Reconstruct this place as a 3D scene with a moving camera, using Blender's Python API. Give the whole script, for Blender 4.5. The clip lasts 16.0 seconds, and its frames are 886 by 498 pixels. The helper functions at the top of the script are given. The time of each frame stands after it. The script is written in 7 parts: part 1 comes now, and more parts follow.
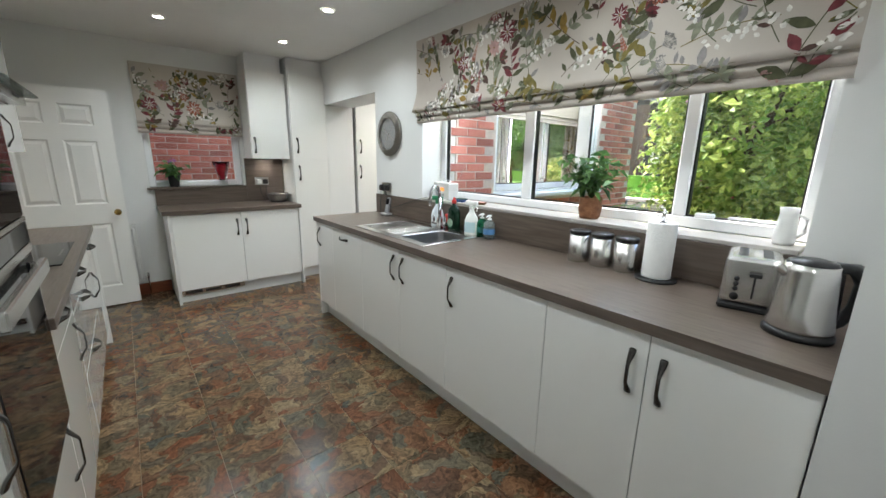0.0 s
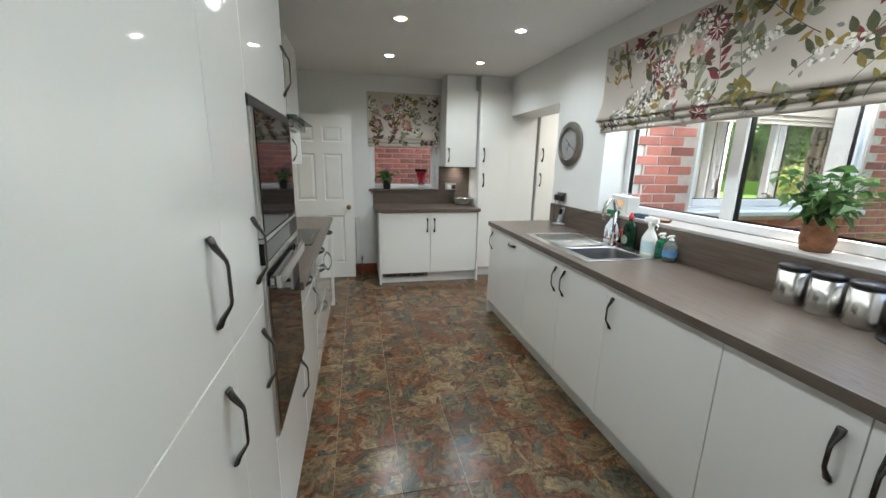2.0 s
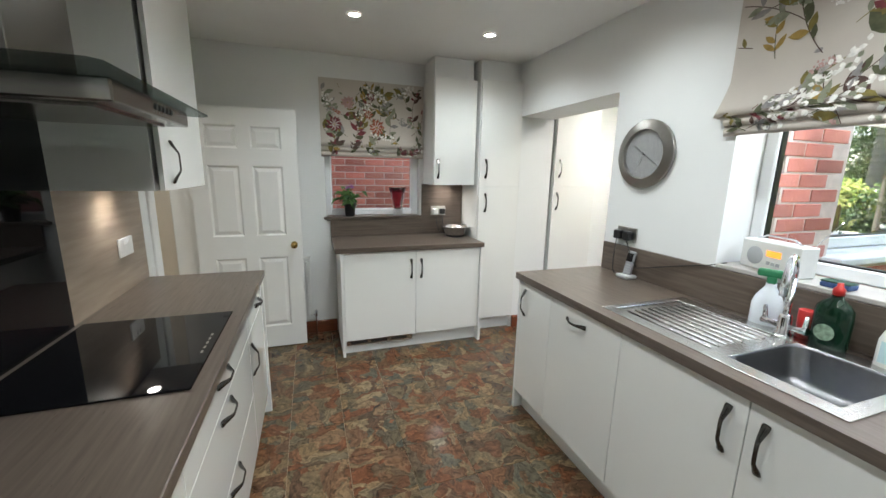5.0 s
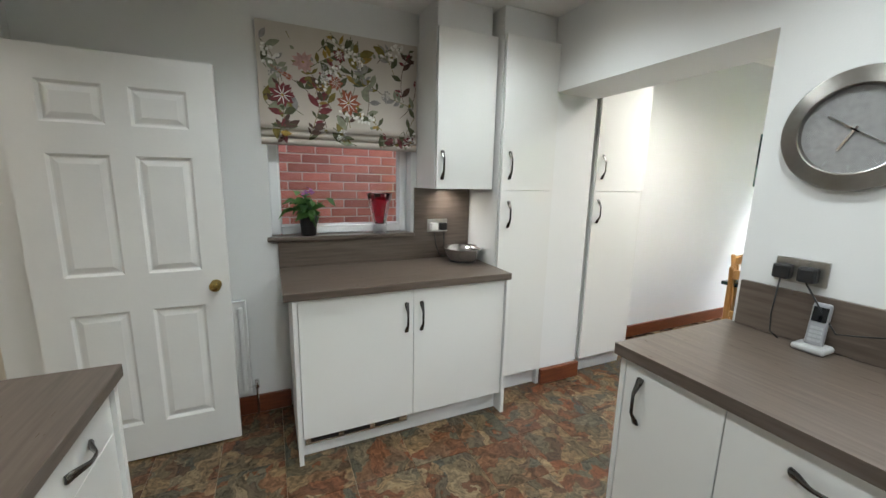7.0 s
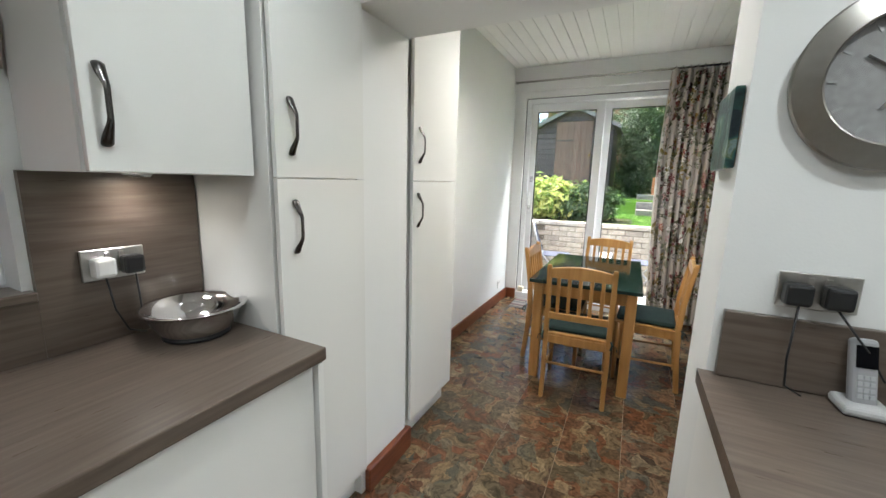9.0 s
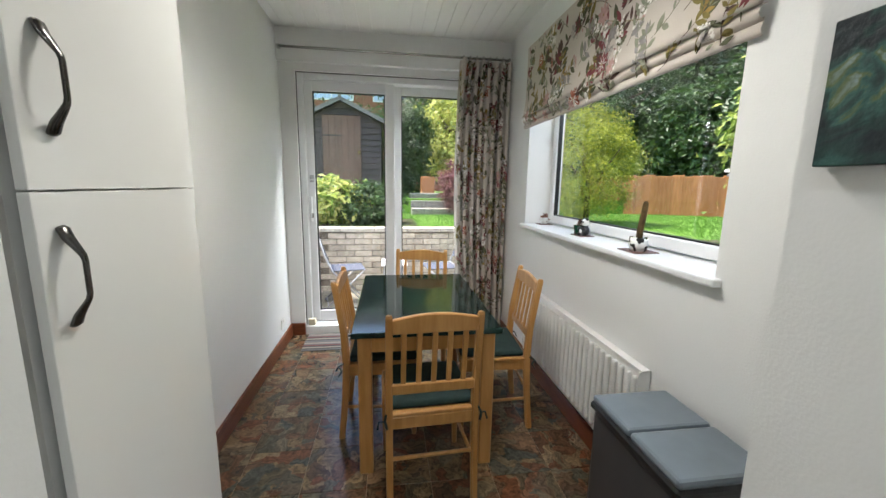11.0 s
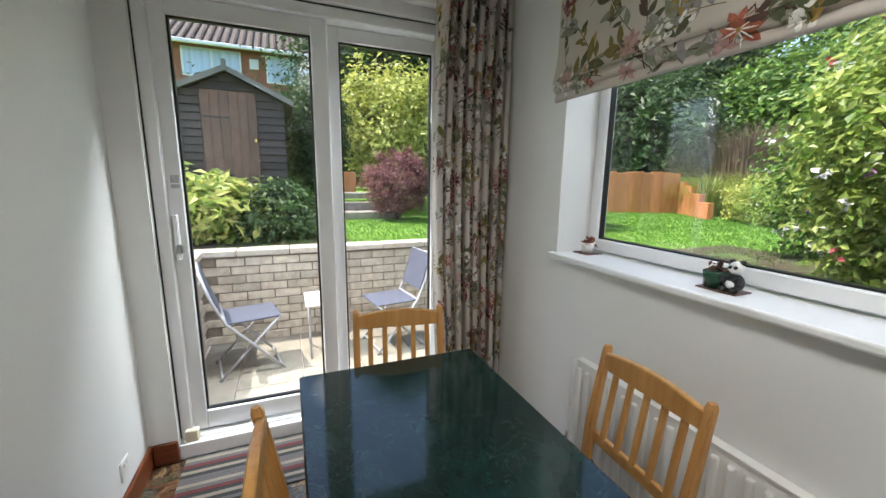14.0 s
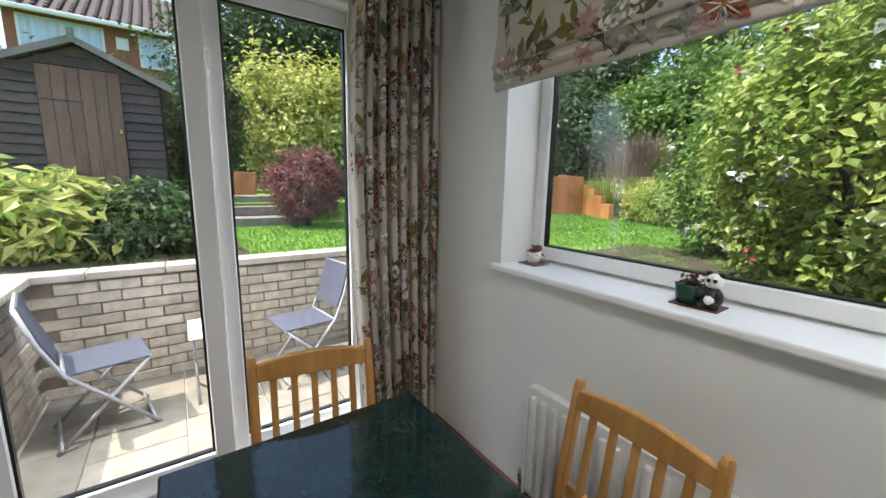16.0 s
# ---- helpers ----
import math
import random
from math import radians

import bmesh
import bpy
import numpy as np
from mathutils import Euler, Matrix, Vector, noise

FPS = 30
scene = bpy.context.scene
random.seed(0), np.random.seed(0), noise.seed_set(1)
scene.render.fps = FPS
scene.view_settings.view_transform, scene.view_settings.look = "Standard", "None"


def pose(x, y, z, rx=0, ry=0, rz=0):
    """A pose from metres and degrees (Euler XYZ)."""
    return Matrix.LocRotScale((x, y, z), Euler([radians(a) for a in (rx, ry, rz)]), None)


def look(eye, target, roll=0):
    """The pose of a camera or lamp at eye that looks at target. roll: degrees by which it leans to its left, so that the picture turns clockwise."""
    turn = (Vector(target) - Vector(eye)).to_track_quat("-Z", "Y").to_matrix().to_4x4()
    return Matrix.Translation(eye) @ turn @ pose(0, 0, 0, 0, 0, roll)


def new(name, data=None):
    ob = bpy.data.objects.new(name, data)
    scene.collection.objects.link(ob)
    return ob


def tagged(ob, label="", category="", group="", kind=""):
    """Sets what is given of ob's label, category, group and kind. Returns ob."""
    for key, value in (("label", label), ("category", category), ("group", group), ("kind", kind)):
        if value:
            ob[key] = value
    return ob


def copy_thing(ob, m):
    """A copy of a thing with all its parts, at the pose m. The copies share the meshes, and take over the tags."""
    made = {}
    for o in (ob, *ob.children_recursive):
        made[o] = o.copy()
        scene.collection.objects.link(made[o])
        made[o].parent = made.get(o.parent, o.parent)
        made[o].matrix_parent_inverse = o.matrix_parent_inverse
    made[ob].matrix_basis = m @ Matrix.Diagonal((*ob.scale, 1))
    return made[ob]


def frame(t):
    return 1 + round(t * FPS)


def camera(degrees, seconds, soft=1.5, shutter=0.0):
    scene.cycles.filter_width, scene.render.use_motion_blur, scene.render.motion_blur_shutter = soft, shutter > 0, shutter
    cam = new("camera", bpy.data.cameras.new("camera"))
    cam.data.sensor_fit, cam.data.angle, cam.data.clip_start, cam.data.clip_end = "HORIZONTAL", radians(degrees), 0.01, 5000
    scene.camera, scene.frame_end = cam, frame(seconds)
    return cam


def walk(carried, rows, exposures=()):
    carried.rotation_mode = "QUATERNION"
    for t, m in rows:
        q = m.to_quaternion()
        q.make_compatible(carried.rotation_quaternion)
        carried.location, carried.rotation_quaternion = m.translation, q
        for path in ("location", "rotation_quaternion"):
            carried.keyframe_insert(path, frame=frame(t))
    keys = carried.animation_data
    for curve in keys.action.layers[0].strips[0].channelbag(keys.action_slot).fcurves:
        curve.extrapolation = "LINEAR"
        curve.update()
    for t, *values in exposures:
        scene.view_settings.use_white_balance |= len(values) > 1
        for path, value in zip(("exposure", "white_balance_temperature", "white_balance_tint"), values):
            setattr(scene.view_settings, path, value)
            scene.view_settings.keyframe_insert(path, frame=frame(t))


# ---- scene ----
cam = camera(99.0, 16.0)
PATH = [
    (0, (0.217, 0.596, 1.415), (1.463, 2.093, 0.96), 1.0),
    (0.5, (0.193, 0.557, 1.418), (1.279, 2.175, 0.968), 1.0),
    (1, (0.184, 0.526, 1.435), (1.053, 2.27, 0.984), 1.1),
    (1.5, (0.202, 0.481, 1.447), (0.827, 2.328, 1.0), 1.2),
    (2, (0.245, 0.469, 1.466), (0.673, 2.37, 1.015), 1.2),
    (2.5, (0.257, 0.592, 1.456), (0.644, 2.501, 1.003), 1.2),
    (3, (0.264, 0.807, 1.492), (0.709, 2.703, 1.037), 1.3),
    (3.5, (0.291, 1.027, 1.505), (0.87, 2.892, 1.075), 1.2),
    (4, (0.319, 1.308, 1.515), (0.957, 3.157, 1.101), 1.2),
    (4.5, (0.293, 1.595, 1.504), (0.937, 3.446, 1.103), 1.2),
    (4.7, (0.273, 1.715, 1.513), (0.918, 3.565, 1.114), 1.2),
    (6.8, (0.355, 2.921, 1.457), (1.117, 4.736, 1.104), 1.4),
    (7, (0.399, 3.031, 1.451), (1.219, 4.82, 1.096), 1.3),
    (7.5, (0.502, 3.329, 1.47), (1.518, 5.013, 1.11), 1.3),
    (8, (0.616, 3.628, 1.448), (1.878, 5.138, 1.092), 1.4),
    (8.5, (0.724, 3.882, 1.418), (2.268, 5.104, 1.067), 1.4),
    (9, (0.915, 4.102, 1.401), (2.679, 4.977, 1.051), 1.5),
    (9.5, (1.123, 4.251, 1.401), (3.006, 4.829, 1.053), 1.5),
    (10, (1.336, 4.367, 1.42), (3.29, 4.617, 1.077), 1.1),
    (12.3, (2.484, 4.613, 1.418), (4.354, 3.987, 1.082), 0.8),
    (12.5, (2.56, 4.616, 1.432), (4.423, 3.974, 1.091), 0.7),
    (13, (2.785, 4.626, 1.454), (4.647, 3.984, 1.105), 0.8),
    (13.5, (3.002, 4.673, 1.479), (4.851, 3.999, 1.126), 0.7),
    (14, (3.235, 4.706, 1.483), (5.057, 3.962, 1.125), 0.8),
    (14.5, (3.431, 4.684, 1.474), (5.24, 3.909, 1.116), 0.9),
    (15, (3.579, 4.668, 1.488), (5.358, 3.828, 1.126), 1.0),
    (15.5, (3.64, 4.661, 1.488), (5.345, 3.68, 1.125), 0.9),
    (16, (3.577, 4.611, 1.474), (5.189, 3.477, 1.136), 1.1),
]
walk(cam, [(t, look(eye, target, roll)) for t, eye, target, roll in PATH], exposures=[(0, 2.5), (2.5, 2.5), (4.5, 2.7), (7.0, 2.55), (8.5, 2.45), (10.2, 2.15), (12.3, 1.75), (14.5, 1.6), (16, 1.45)])

# ---- world, sun, lamps ----
world = bpy.data.worlds.new("sky")
scene.world = world
world.use_nodes = True
wn = world.node_tree
sky = wn.nodes.new("ShaderNodeTexSky")
sky.sky_type = "NISHITA"
sky.sun_disc = False
SUN_TO = Vector((0.25, 0.80, 1.75)).normalized()
sky.sun_elevation = math.asin(SUN_TO.z)
sky.sun_rotation = math.atan2(SUN_TO.x, SUN_TO.y)
sky.air_density, sky.dust_density = 1.0, 1.5
wn.nodes["Background"].inputs["Strength"].default_value = 0.15
wn.links.new(sky.outputs[0], wn.nodes["Background"].inputs["Color"])

sun = new("sun", bpy.data.lights.new("sun", "SUN"))
sun.data.energy, sun.data.angle, sun.data.color = 3.3, radians(0.6), (1.0, 0.95, 0.86)
sun.matrix_basis = look(SUN_TO * 40, (0, 0, 0))

SPOT_W, UNDER_W, DINE_W = 5.2, 0.4, 26.0
SPOTS = [(x, y) for x in (0.58, 1.517) for y in (0.45, 1.47, 2.49, 3.517, 4.545)]
for x, y in SPOTS:
    lamp = new("downlight_lamp", bpy.data.lights.new("downlight_lamp", "SPOT"))
    lamp.data.energy, lamp.data.spot_size, lamp.data.spot_blend = SPOT_W, radians(150), 0.9
    lamp.data.shadow_soft_size, lamp.data.color = 0.04, (0.88, 0.97, 1.0)
    lamp.matrix_basis = pose(x, y, 2.44)

def point_lamp(name, watts, at, radius, colour=(0.95, 0.98, 1.0)):
    lamp = new(name, bpy.data.lights.new(name, "POINT"))
    lamp.data.energy, lamp.data.shadow_soft_size, lamp.data.color = watts, radius, colour
    lamp.matrix_basis = pose(*at)


# Unseen fill lamp, added so the room beyond the door isn't black.
point_lamp("room_beyond_fill", 2.2, (-1.5, 4.9, 2.2), 0.12)
for at in ((1.50, 5.36, 1.385), (-0.50, 3.95, 1.40)):
    lamp = new("cabinet_lamp", bpy.data.lights.new("cabinet_lamp", "SPOT"))
    lamp.data.energy, lamp.data.spot_size, lamp.data.spot_blend, lamp.data.shadow_soft_size = UNDER_W, radians(130), 0.8, 0.02
    lamp.matrix_basis = pose(*at)
def sky_lamp(name, watts, sx, sy, eye, target):
    """Added area lamp at a window's head that stands in for open-sky daylight."""
    lamp = new(name, bpy.data.lights.new(name, "AREA"))
    lamp.data.shape, lamp.data.size, lamp.data.size_y = "RECTANGLE", sx, sy
    lamp.data.energy, lamp.data.color = watts, (0.90, 0.96, 1.0)
    lamp.matrix_basis = look(eye, target)


sky_lamp("sky_light_kitchen", 6.0, 2.2, 0.28, (2.46, 1.96, 2.08), (1.46, 1.96, 1.45))
sky_lamp("sky_light_dining", 3.5, 1.7, 0.4, (3.88, 3.02, 2.30), (3.88, 4.02, 1.75))
sky_lamp("sky_light_patio", 190.0, 1.5, 0.4, (5.74, 4.5, 2.78), (4.74, 4.5, 2.1))
# Wide fill spot, added under the spotlight bar to brighten the dining room.
dl = new("dining_lamp", bpy.data.lights.new("dining_lamp", "SPOT"))
dl.data.energy, dl.data.spot_size, dl.data.spot_blend, dl.data.shadow_soft_size = DINE_W, radians(170), 0.9, 0.2
dl.data.color = (1.0, 0.97, 0.92)
dl.matrix_basis = pose(3.35, 4.35, 2.52)

# ---- materials ----
def mat(name, base, rough=0.5, metal=0.0, scale=8.0, vary=0.12, bump=0.0, bscale=60.0, stretch=(1, 1, 1), base2=None,
        coat=0.0, trans=0.0, ior=1.45, per_piece=0.0, sub=None, rvary=0.0, detail=5.0):
    """A principled material with colour variation at two scales and fine relief."""
    m = bpy.data.materials.new(name)
    m.use_nodes = True
    nt = m.node_tree
    b = nt.nodes["Principled BSDF"]
    b.inputs["Roughness"].default_value = rough
    b.inputs["Metallic"].default_value = metal
    b.inputs["Coat Weight"].default_value = coat
    b.inputs["Coat Roughness"].default_value = 0.04
    b.inputs["Transmission Weight"].default_value = trans
    b.inputs["IOR"].default_value = ior
    tc = nt.nodes.new("ShaderNodeTexCoord")
    mp = nt.nodes.new("ShaderNodeMapping")
    mp.inputs["Scale"].default_value = stretch
    nt.links.new(tc.outputs["Object"], mp.inputs["Vector"])
    n1 = nt.nodes.new("ShaderNodeTexNoise")
    n1.inputs["Scale"].default_value, n1.inputs["Detail"].default_value = scale, detail
    nt.links.new(mp.outputs[0], n1.inputs["Vector"])
    ramp = nt.nodes.new("ShaderNodeValToRGB")
    c2 = base2 if base2 else tuple(min(1, c * (1 + vary)) for c in base)
    c1 = tuple(c * (1 - vary) for c in base) if not base2 else base
    ramp.color_ramp.elements[0].position, ramp.color_ramp.elements[1].position = 0.3, 0.7
    ramp.color_ramp.elements[0].color, ramp.color_ramp.elements[1].color = (*c1, 1), (*c2, 1)
    nt.links.new(n1.outputs["Fac"], ramp.inputs["Fac"])
    col = ramp.outputs["Color"]
    if per_piece:
        info = nt.nodes.new("ShaderNodeObjectInfo")
        hsv = nt.nodes.new("ShaderNodeHueSaturation")
        rng = nt.nodes.new("ShaderNodeMapRange")
        rng.inputs["To Min"].default_value, rng.inputs["To Max"].default_value = 1 - per_piece, 1 + per_piece
        nt.links.new(info.outputs["Random"], rng.inputs["Value"])
        nt.links.new(rng.outputs[0], hsv.inputs["Value"])
        nt.links.new(col, hsv.inputs["Color"])
        col = hsv.outputs["Color"]
    nt.links.new(col, b.inputs["Base Color"])
    if bump or rvary:
        n2 = nt.nodes.new("ShaderNodeTexNoise")
        n2.inputs["Scale"].default_value, n2.inputs["Detail"].default_value = bscale, 4
        nt.links.new(mp.outputs[0], n2.inputs["Vector"])
        if bump:
            bp = nt.nodes.new("ShaderNodeBump")
            bp.inputs["Strength"].default_value, bp.inputs["Distance"].default_value = bump, 0.01
            nt.links.new(n2.outputs["Fac"], bp.inputs["Height"])
            nt.links.new(bp.outputs[0], b.inputs["Normal"])
        if rvary:
            r2 = nt.nodes.new("ShaderNodeMapRange")
            r2.inputs["To Min"].default_value, r2.inputs["To Max"].default_value = max(0.02, rough - rvary), rough + rvary
            nt.links.new(n2.outputs["Fac"], r2.inputs["Value"])
            nt.links.new(r2.outputs[0], b.inputs["Roughness"])
    return m


def leaf_mat(name, dark, light, glow=0.35):
    """Leaves: colour differs leaf by leaf; light passes through the blade."""
    m = bpy.data.materials.new(name)
    m.use_nodes = True
    nt = m.node_tree
    b = nt.nodes["Principled BSDF"]
    geo = nt.nodes.new("ShaderNodeNewGeometry")
    ramp = nt.nodes.new("ShaderNodeValToRGB")
    ramp.color_ramp.elements[0].color, ramp.color_ramp.elements[1].color = (*dark, 1), (*light, 1)
    nt.links.new(geo.outputs["Random Per Island"], ramp.inputs["Fac"])
    nt.links.new(ramp.outputs["Color"], b.inputs["Base Color"])
    b.inputs["Roughness"].default_value = 0.45
    tr = nt.nodes.new("ShaderNodeBsdfTranslucent")
    nt.links.new(ramp.outputs["Color"], tr.inputs["Color"])
    mix = nt.nodes.new("ShaderNodeMixShader")
    mix.inputs["Fac"].default_value = glow
    nt.links.new(b.outputs[0], mix.inputs[1])
    nt.links.new(tr.outputs[0], mix.inputs[2])
    nt.links.new(mix.outputs[0], nt.nodes["Material Output"].inputs["Surface"])
    return m


def glow_mat(name, colour, strength):
    m = bpy.data.materials.new(name)
    m.use_nodes = True
    b = m.node_tree.nodes["Principled BSDF"]
    b.inputs["Base Color"].default_value = (*colour, 1)
    b.inputs["Emission Color"].default_value = (*colour, 1)
    b.inputs["Emission Strength"].default_value = strength
    return m


def slate_mat(name):
    """Printed slate vinyl: patches of rust, ochre, olive and blue grey drawn out along the tile."""
    m = bpy.data.materials.new(name)
    m.use_nodes = True
    nt = m.node_tree
    b = nt.nodes["Principled BSDF"]
    tc = nt.nodes.new("ShaderNodeTexCoord")
    info = nt.nodes.new("ShaderNodeObjectInfo")
    sh = nt.nodes.new("ShaderNodeVectorMath")
    sh.operation = "MULTIPLY_ADD"
    sh.inputs[1].default_value = (1, 1, 1)
    nt.links.new(tc.outputs["Object"], sh.inputs[0])
    cmb = nt.nodes.new("ShaderNodeCombineXYZ")
    mul = nt.nodes.new("ShaderNodeMath")
    mul.operation = "MULTIPLY"
    mul.inputs[1].default_value = 57.0
    nt.links.new(info.outputs["Random"], mul.inputs[0])
    nt.links.new(mul.outputs[0], cmb.inputs["X"])
    nt.links.new(mul.outputs[0], cmb.inputs["Z"])
    nt.links.new(cmb.outputs[0], sh.inputs[2])
    warp = nt.nodes.new("ShaderNodeTexNoise")
    warp.inputs["Scale"].default_value, warp.inputs["Detail"].default_value = 9.0, 6.0
    nt.links.new(sh.outputs[0], warp.inputs["Vector"])
    wmix = nt.nodes.new("ShaderNodeVectorMath")
    wmix.operation = "MULTIPLY_ADD"
    wmix.inputs[1].default_value = (0.24, 0.24, 0.24)
    nt.links.new(warp.outputs["Color"], wmix.inputs[0])
    nt.links.new(sh.outputs[0], wmix.inputs[2])
    mp = nt.nodes.new("ShaderNodeMapping")
    mp.inputs["Scale"].default_value = (1.0, 1.9, 1.0)
    mp.inputs["Rotation"].default_value = (0, 0, radians(18))
    nt.links.new(wmix.outputs[0], mp.inputs["Vector"])
    vor = nt.nodes.new("ShaderNodeTexVoronoi")
    vor.inputs["Scale"].default_value = 8.0
    nt.links.new(mp.outputs[0], vor.inputs["Vector"])
    sep = nt.nodes.new("ShaderNodeSeparateColor")
    nt.links.new(vor.outputs["Color"], sep.inputs[0])
    ramp = nt.nodes.new("ShaderNodeValToRGB")
    ramp.color_ramp.interpolation = "LINEAR"
    stops = [(0.0, (0.080, 0.052, 0.032)), (0.16, (0.18, 0.066, 0.030)), (0.32, (0.105, 0.082, 0.048)), (0.48, (0.235, 0.150, 0.075)),
             (0.62, (0.088, 0.082, 0.056)), (0.78, (0.175, 0.078, 0.038)), (0.9, (0.27, 0.19, 0.105)), (1.0, (0.072, 0.076, 0.060))]
    while len(ramp.color_ramp.elements) < len(stops):
        ramp.color_ramp.elements.new(0.5)
    for el, (p, c) in zip(ramp.color_ramp.elements, stops):
        el.position, el.color = p, (*c, 1)
    nt.links.new(sep.outputs[0], ramp.inputs["Fac"])
    n3 = nt.nodes.new("ShaderNodeTexNoise")
    n3.inputs["Scale"].default_value, n3.inputs["Detail"].default_value = 28.0, 8.0
    nt.links.new(mp.outputs[0], n3.inputs["Vector"])
    mr = nt.nodes.new("ShaderNodeMapRange")
    mr.inputs["From Min"].default_value, mr.inputs["From Max"].default_value = 0.3, 0.7
    mr.inputs["To Min"].default_value, mr.inputs["To Max"].default_value = 0.24, 1.12
    nt.links.new(n3.outputs["Fac"], mr.inputs["Value"])
    hsv = nt.nodes.new("ShaderNodeHueSaturation")
    nt.links.new(mr.outputs[0], hsv.inputs["Value"])
    nt.links.new(ramp.outputs["Color"], hsv.inputs["Color"])
    nt.links.new(hsv.outputs["Color"], b.inputs["Base Color"])
    b.inputs["Roughness"].default_value = 0.23
    b.inputs["Specular IOR Level"].default_value = 0.38
    bp = nt.nodes.new("ShaderNodeBump")
    bp.inputs["Strength"].default_value, bp.inputs["Distance"].default_value = 0.08, 0.003
    nt.links.new(n3.outputs["Fac"], bp.inputs["Height"])
    nt.links.new(bp.outputs[0], b.inputs["Normal"])
    return m


def marble_mat(name):
    m = mat(name, (0.005, 0.012, 0.011), 0.08, scale=7, base2=(0.012, 0.031, 0.026), bump=0.0)
    nt = m.node_tree
    b = nt.nodes["Principled BSDF"]
    tc = nt.nodes.new("ShaderNodeTexCoord")
    w = nt.nodes.new("ShaderNodeTexNoise")
    w.inputs["Scale"].default_value, w.inputs["Detail"].default_value, w.inputs["Distortion"].default_value = 9.0, 9.0, 2.2
    nt.links.new(tc.outputs["Object"], w.inputs["Vector"])
    vr = nt.nodes.new("ShaderNodeValToRGB")
    vr.color_ramp.elements[0].position, vr.color_ramp.elements[0].color = 0.487, (0, 0, 0, 1)
    vr.color_ramp.elements[1].position, vr.color_ramp.elements[1].color = 0.5, (1, 1, 1, 1)
    e = vr.color_ramp.elements.new(0.515)
    e.color = (0, 0, 0, 1)
    nt.links.new(w.outputs["Fac"], vr.inputs["Fac"])
    mx = nt.nodes.new("ShaderNodeMix")
    mx.data_type = "RGBA"
    old = b.inputs["Base Color"].links[0].from_socket
    mx.inputs["B"].default_value = (0.12, 0.22, 0.18, 1)
    sc = nt.nodes.new("ShaderNodeMath")
    sc.operation = "MULTIPLY"
    sc.inputs[1].default_value = 0.10
    nt.links.new(vr.outputs["Color"], sc.inputs[0])
    nt.links.new(sc.outputs[0], mx.inputs["Factor"])
    nt.links.new(old, mx.inputs["A"])
    nt.links.new(mx.outputs["Result"], b.inputs["Base Color"])
    return m


def abstract_mat(name):
    """Poured paint: dark teal and black with swirls of sea green, white and a little ochre."""
    m = mat(name, (0.004, 0.010, 0.014), 0.35, bump=0.3, bscale=60)
    nt = m.node_tree
    tc = nt.nodes.new("ShaderNodeTexCoord")
    nz = nt.nodes.new("ShaderNodeTexNoise")
    nz.inputs["Scale"].default_value, nz.inputs["Detail"].default_value, nz.inputs["Distortion"].default_value = 11.0, 6.0, 1.6
    nt.links.new(tc.outputs["Object"], nz.inputs["Vector"])
    ramp = nt.nodes.new("ShaderNodeValToRGB")
    stops = [(0.0, (0.004, 0.010, 0.016)), (0.42, (0.006, 0.016, 0.022)), (0.50, (0.012, 0.045, 0.042)), (0.57, (0.035, 0.11, 0.095)), (0.61, (0.10, 0.13, 0.05)), (0.66, (0.22, 0.30, 0.29)), (0.72, (0.02, 0.06, 0.06))]
    while len(ramp.color_ramp.elements) < len(stops):
        ramp.color_ramp.elements.new(0.5)
    for el, (p, c) in zip(ramp.color_ramp.elements, stops):
        el.position, el.color = p, (*c, 1)
    nt.links.new(nz.outputs["Fac"], ramp.inputs["Fac"])
    nt.links.new(ramp.outputs["Color"], nt.nodes["Principled BSDF"].inputs["Base Color"])
    return m


def glass_mat(name, tint=(1, 1, 1), rough=0.0):
    """Thin window glass: clear, with a mirror's sheen that grows at flat angles."""
    m = bpy.data.materials.new(name)
    m.use_nodes = True
    nt = m.node_tree
    nt.nodes.remove(nt.nodes["Principled BSDF"])
    tr = nt.nodes.new("ShaderNodeBsdfTransparent")
    tr.inputs["Color"].default_value = (*tint, 1)
    gl = nt.nodes.new("ShaderNodeBsdfGlossy")
    gl.inputs["Roughness"].default_value = rough
    lw = nt.nodes.new("ShaderNodeLayerWeight")
    lw.inputs["Blend"].default_value = 0.5
    pw = nt.nodes.new("ShaderNodeMath")
    pw.operation = "POWER"
    pw.inputs[1].default_value = 4.5
    nt.links.new(lw.outputs["Facing"], pw.inputs[0])
    ad = nt.nodes.new("ShaderNodeMath")
    ad.operation = "MULTIPLY_ADD"
    ad.inputs[1].default_value, ad.inputs[2].default_value = 0.4, 0.03
    nt.links.new(pw.outputs[0], ad.inputs[0])
    mix = nt.nodes.new("ShaderNodeMixShader")
    nt.links.new(ad.outputs[0], mix.inputs["Fac"])
    nt.links.new(tr.outputs[0], mix.inputs[1])
    nt.links.new(gl.outputs[0], mix.inputs[2])
    nt.links.new(mix.outputs[0], nt.nodes["Material Output"].inputs["Surface"])
    return m


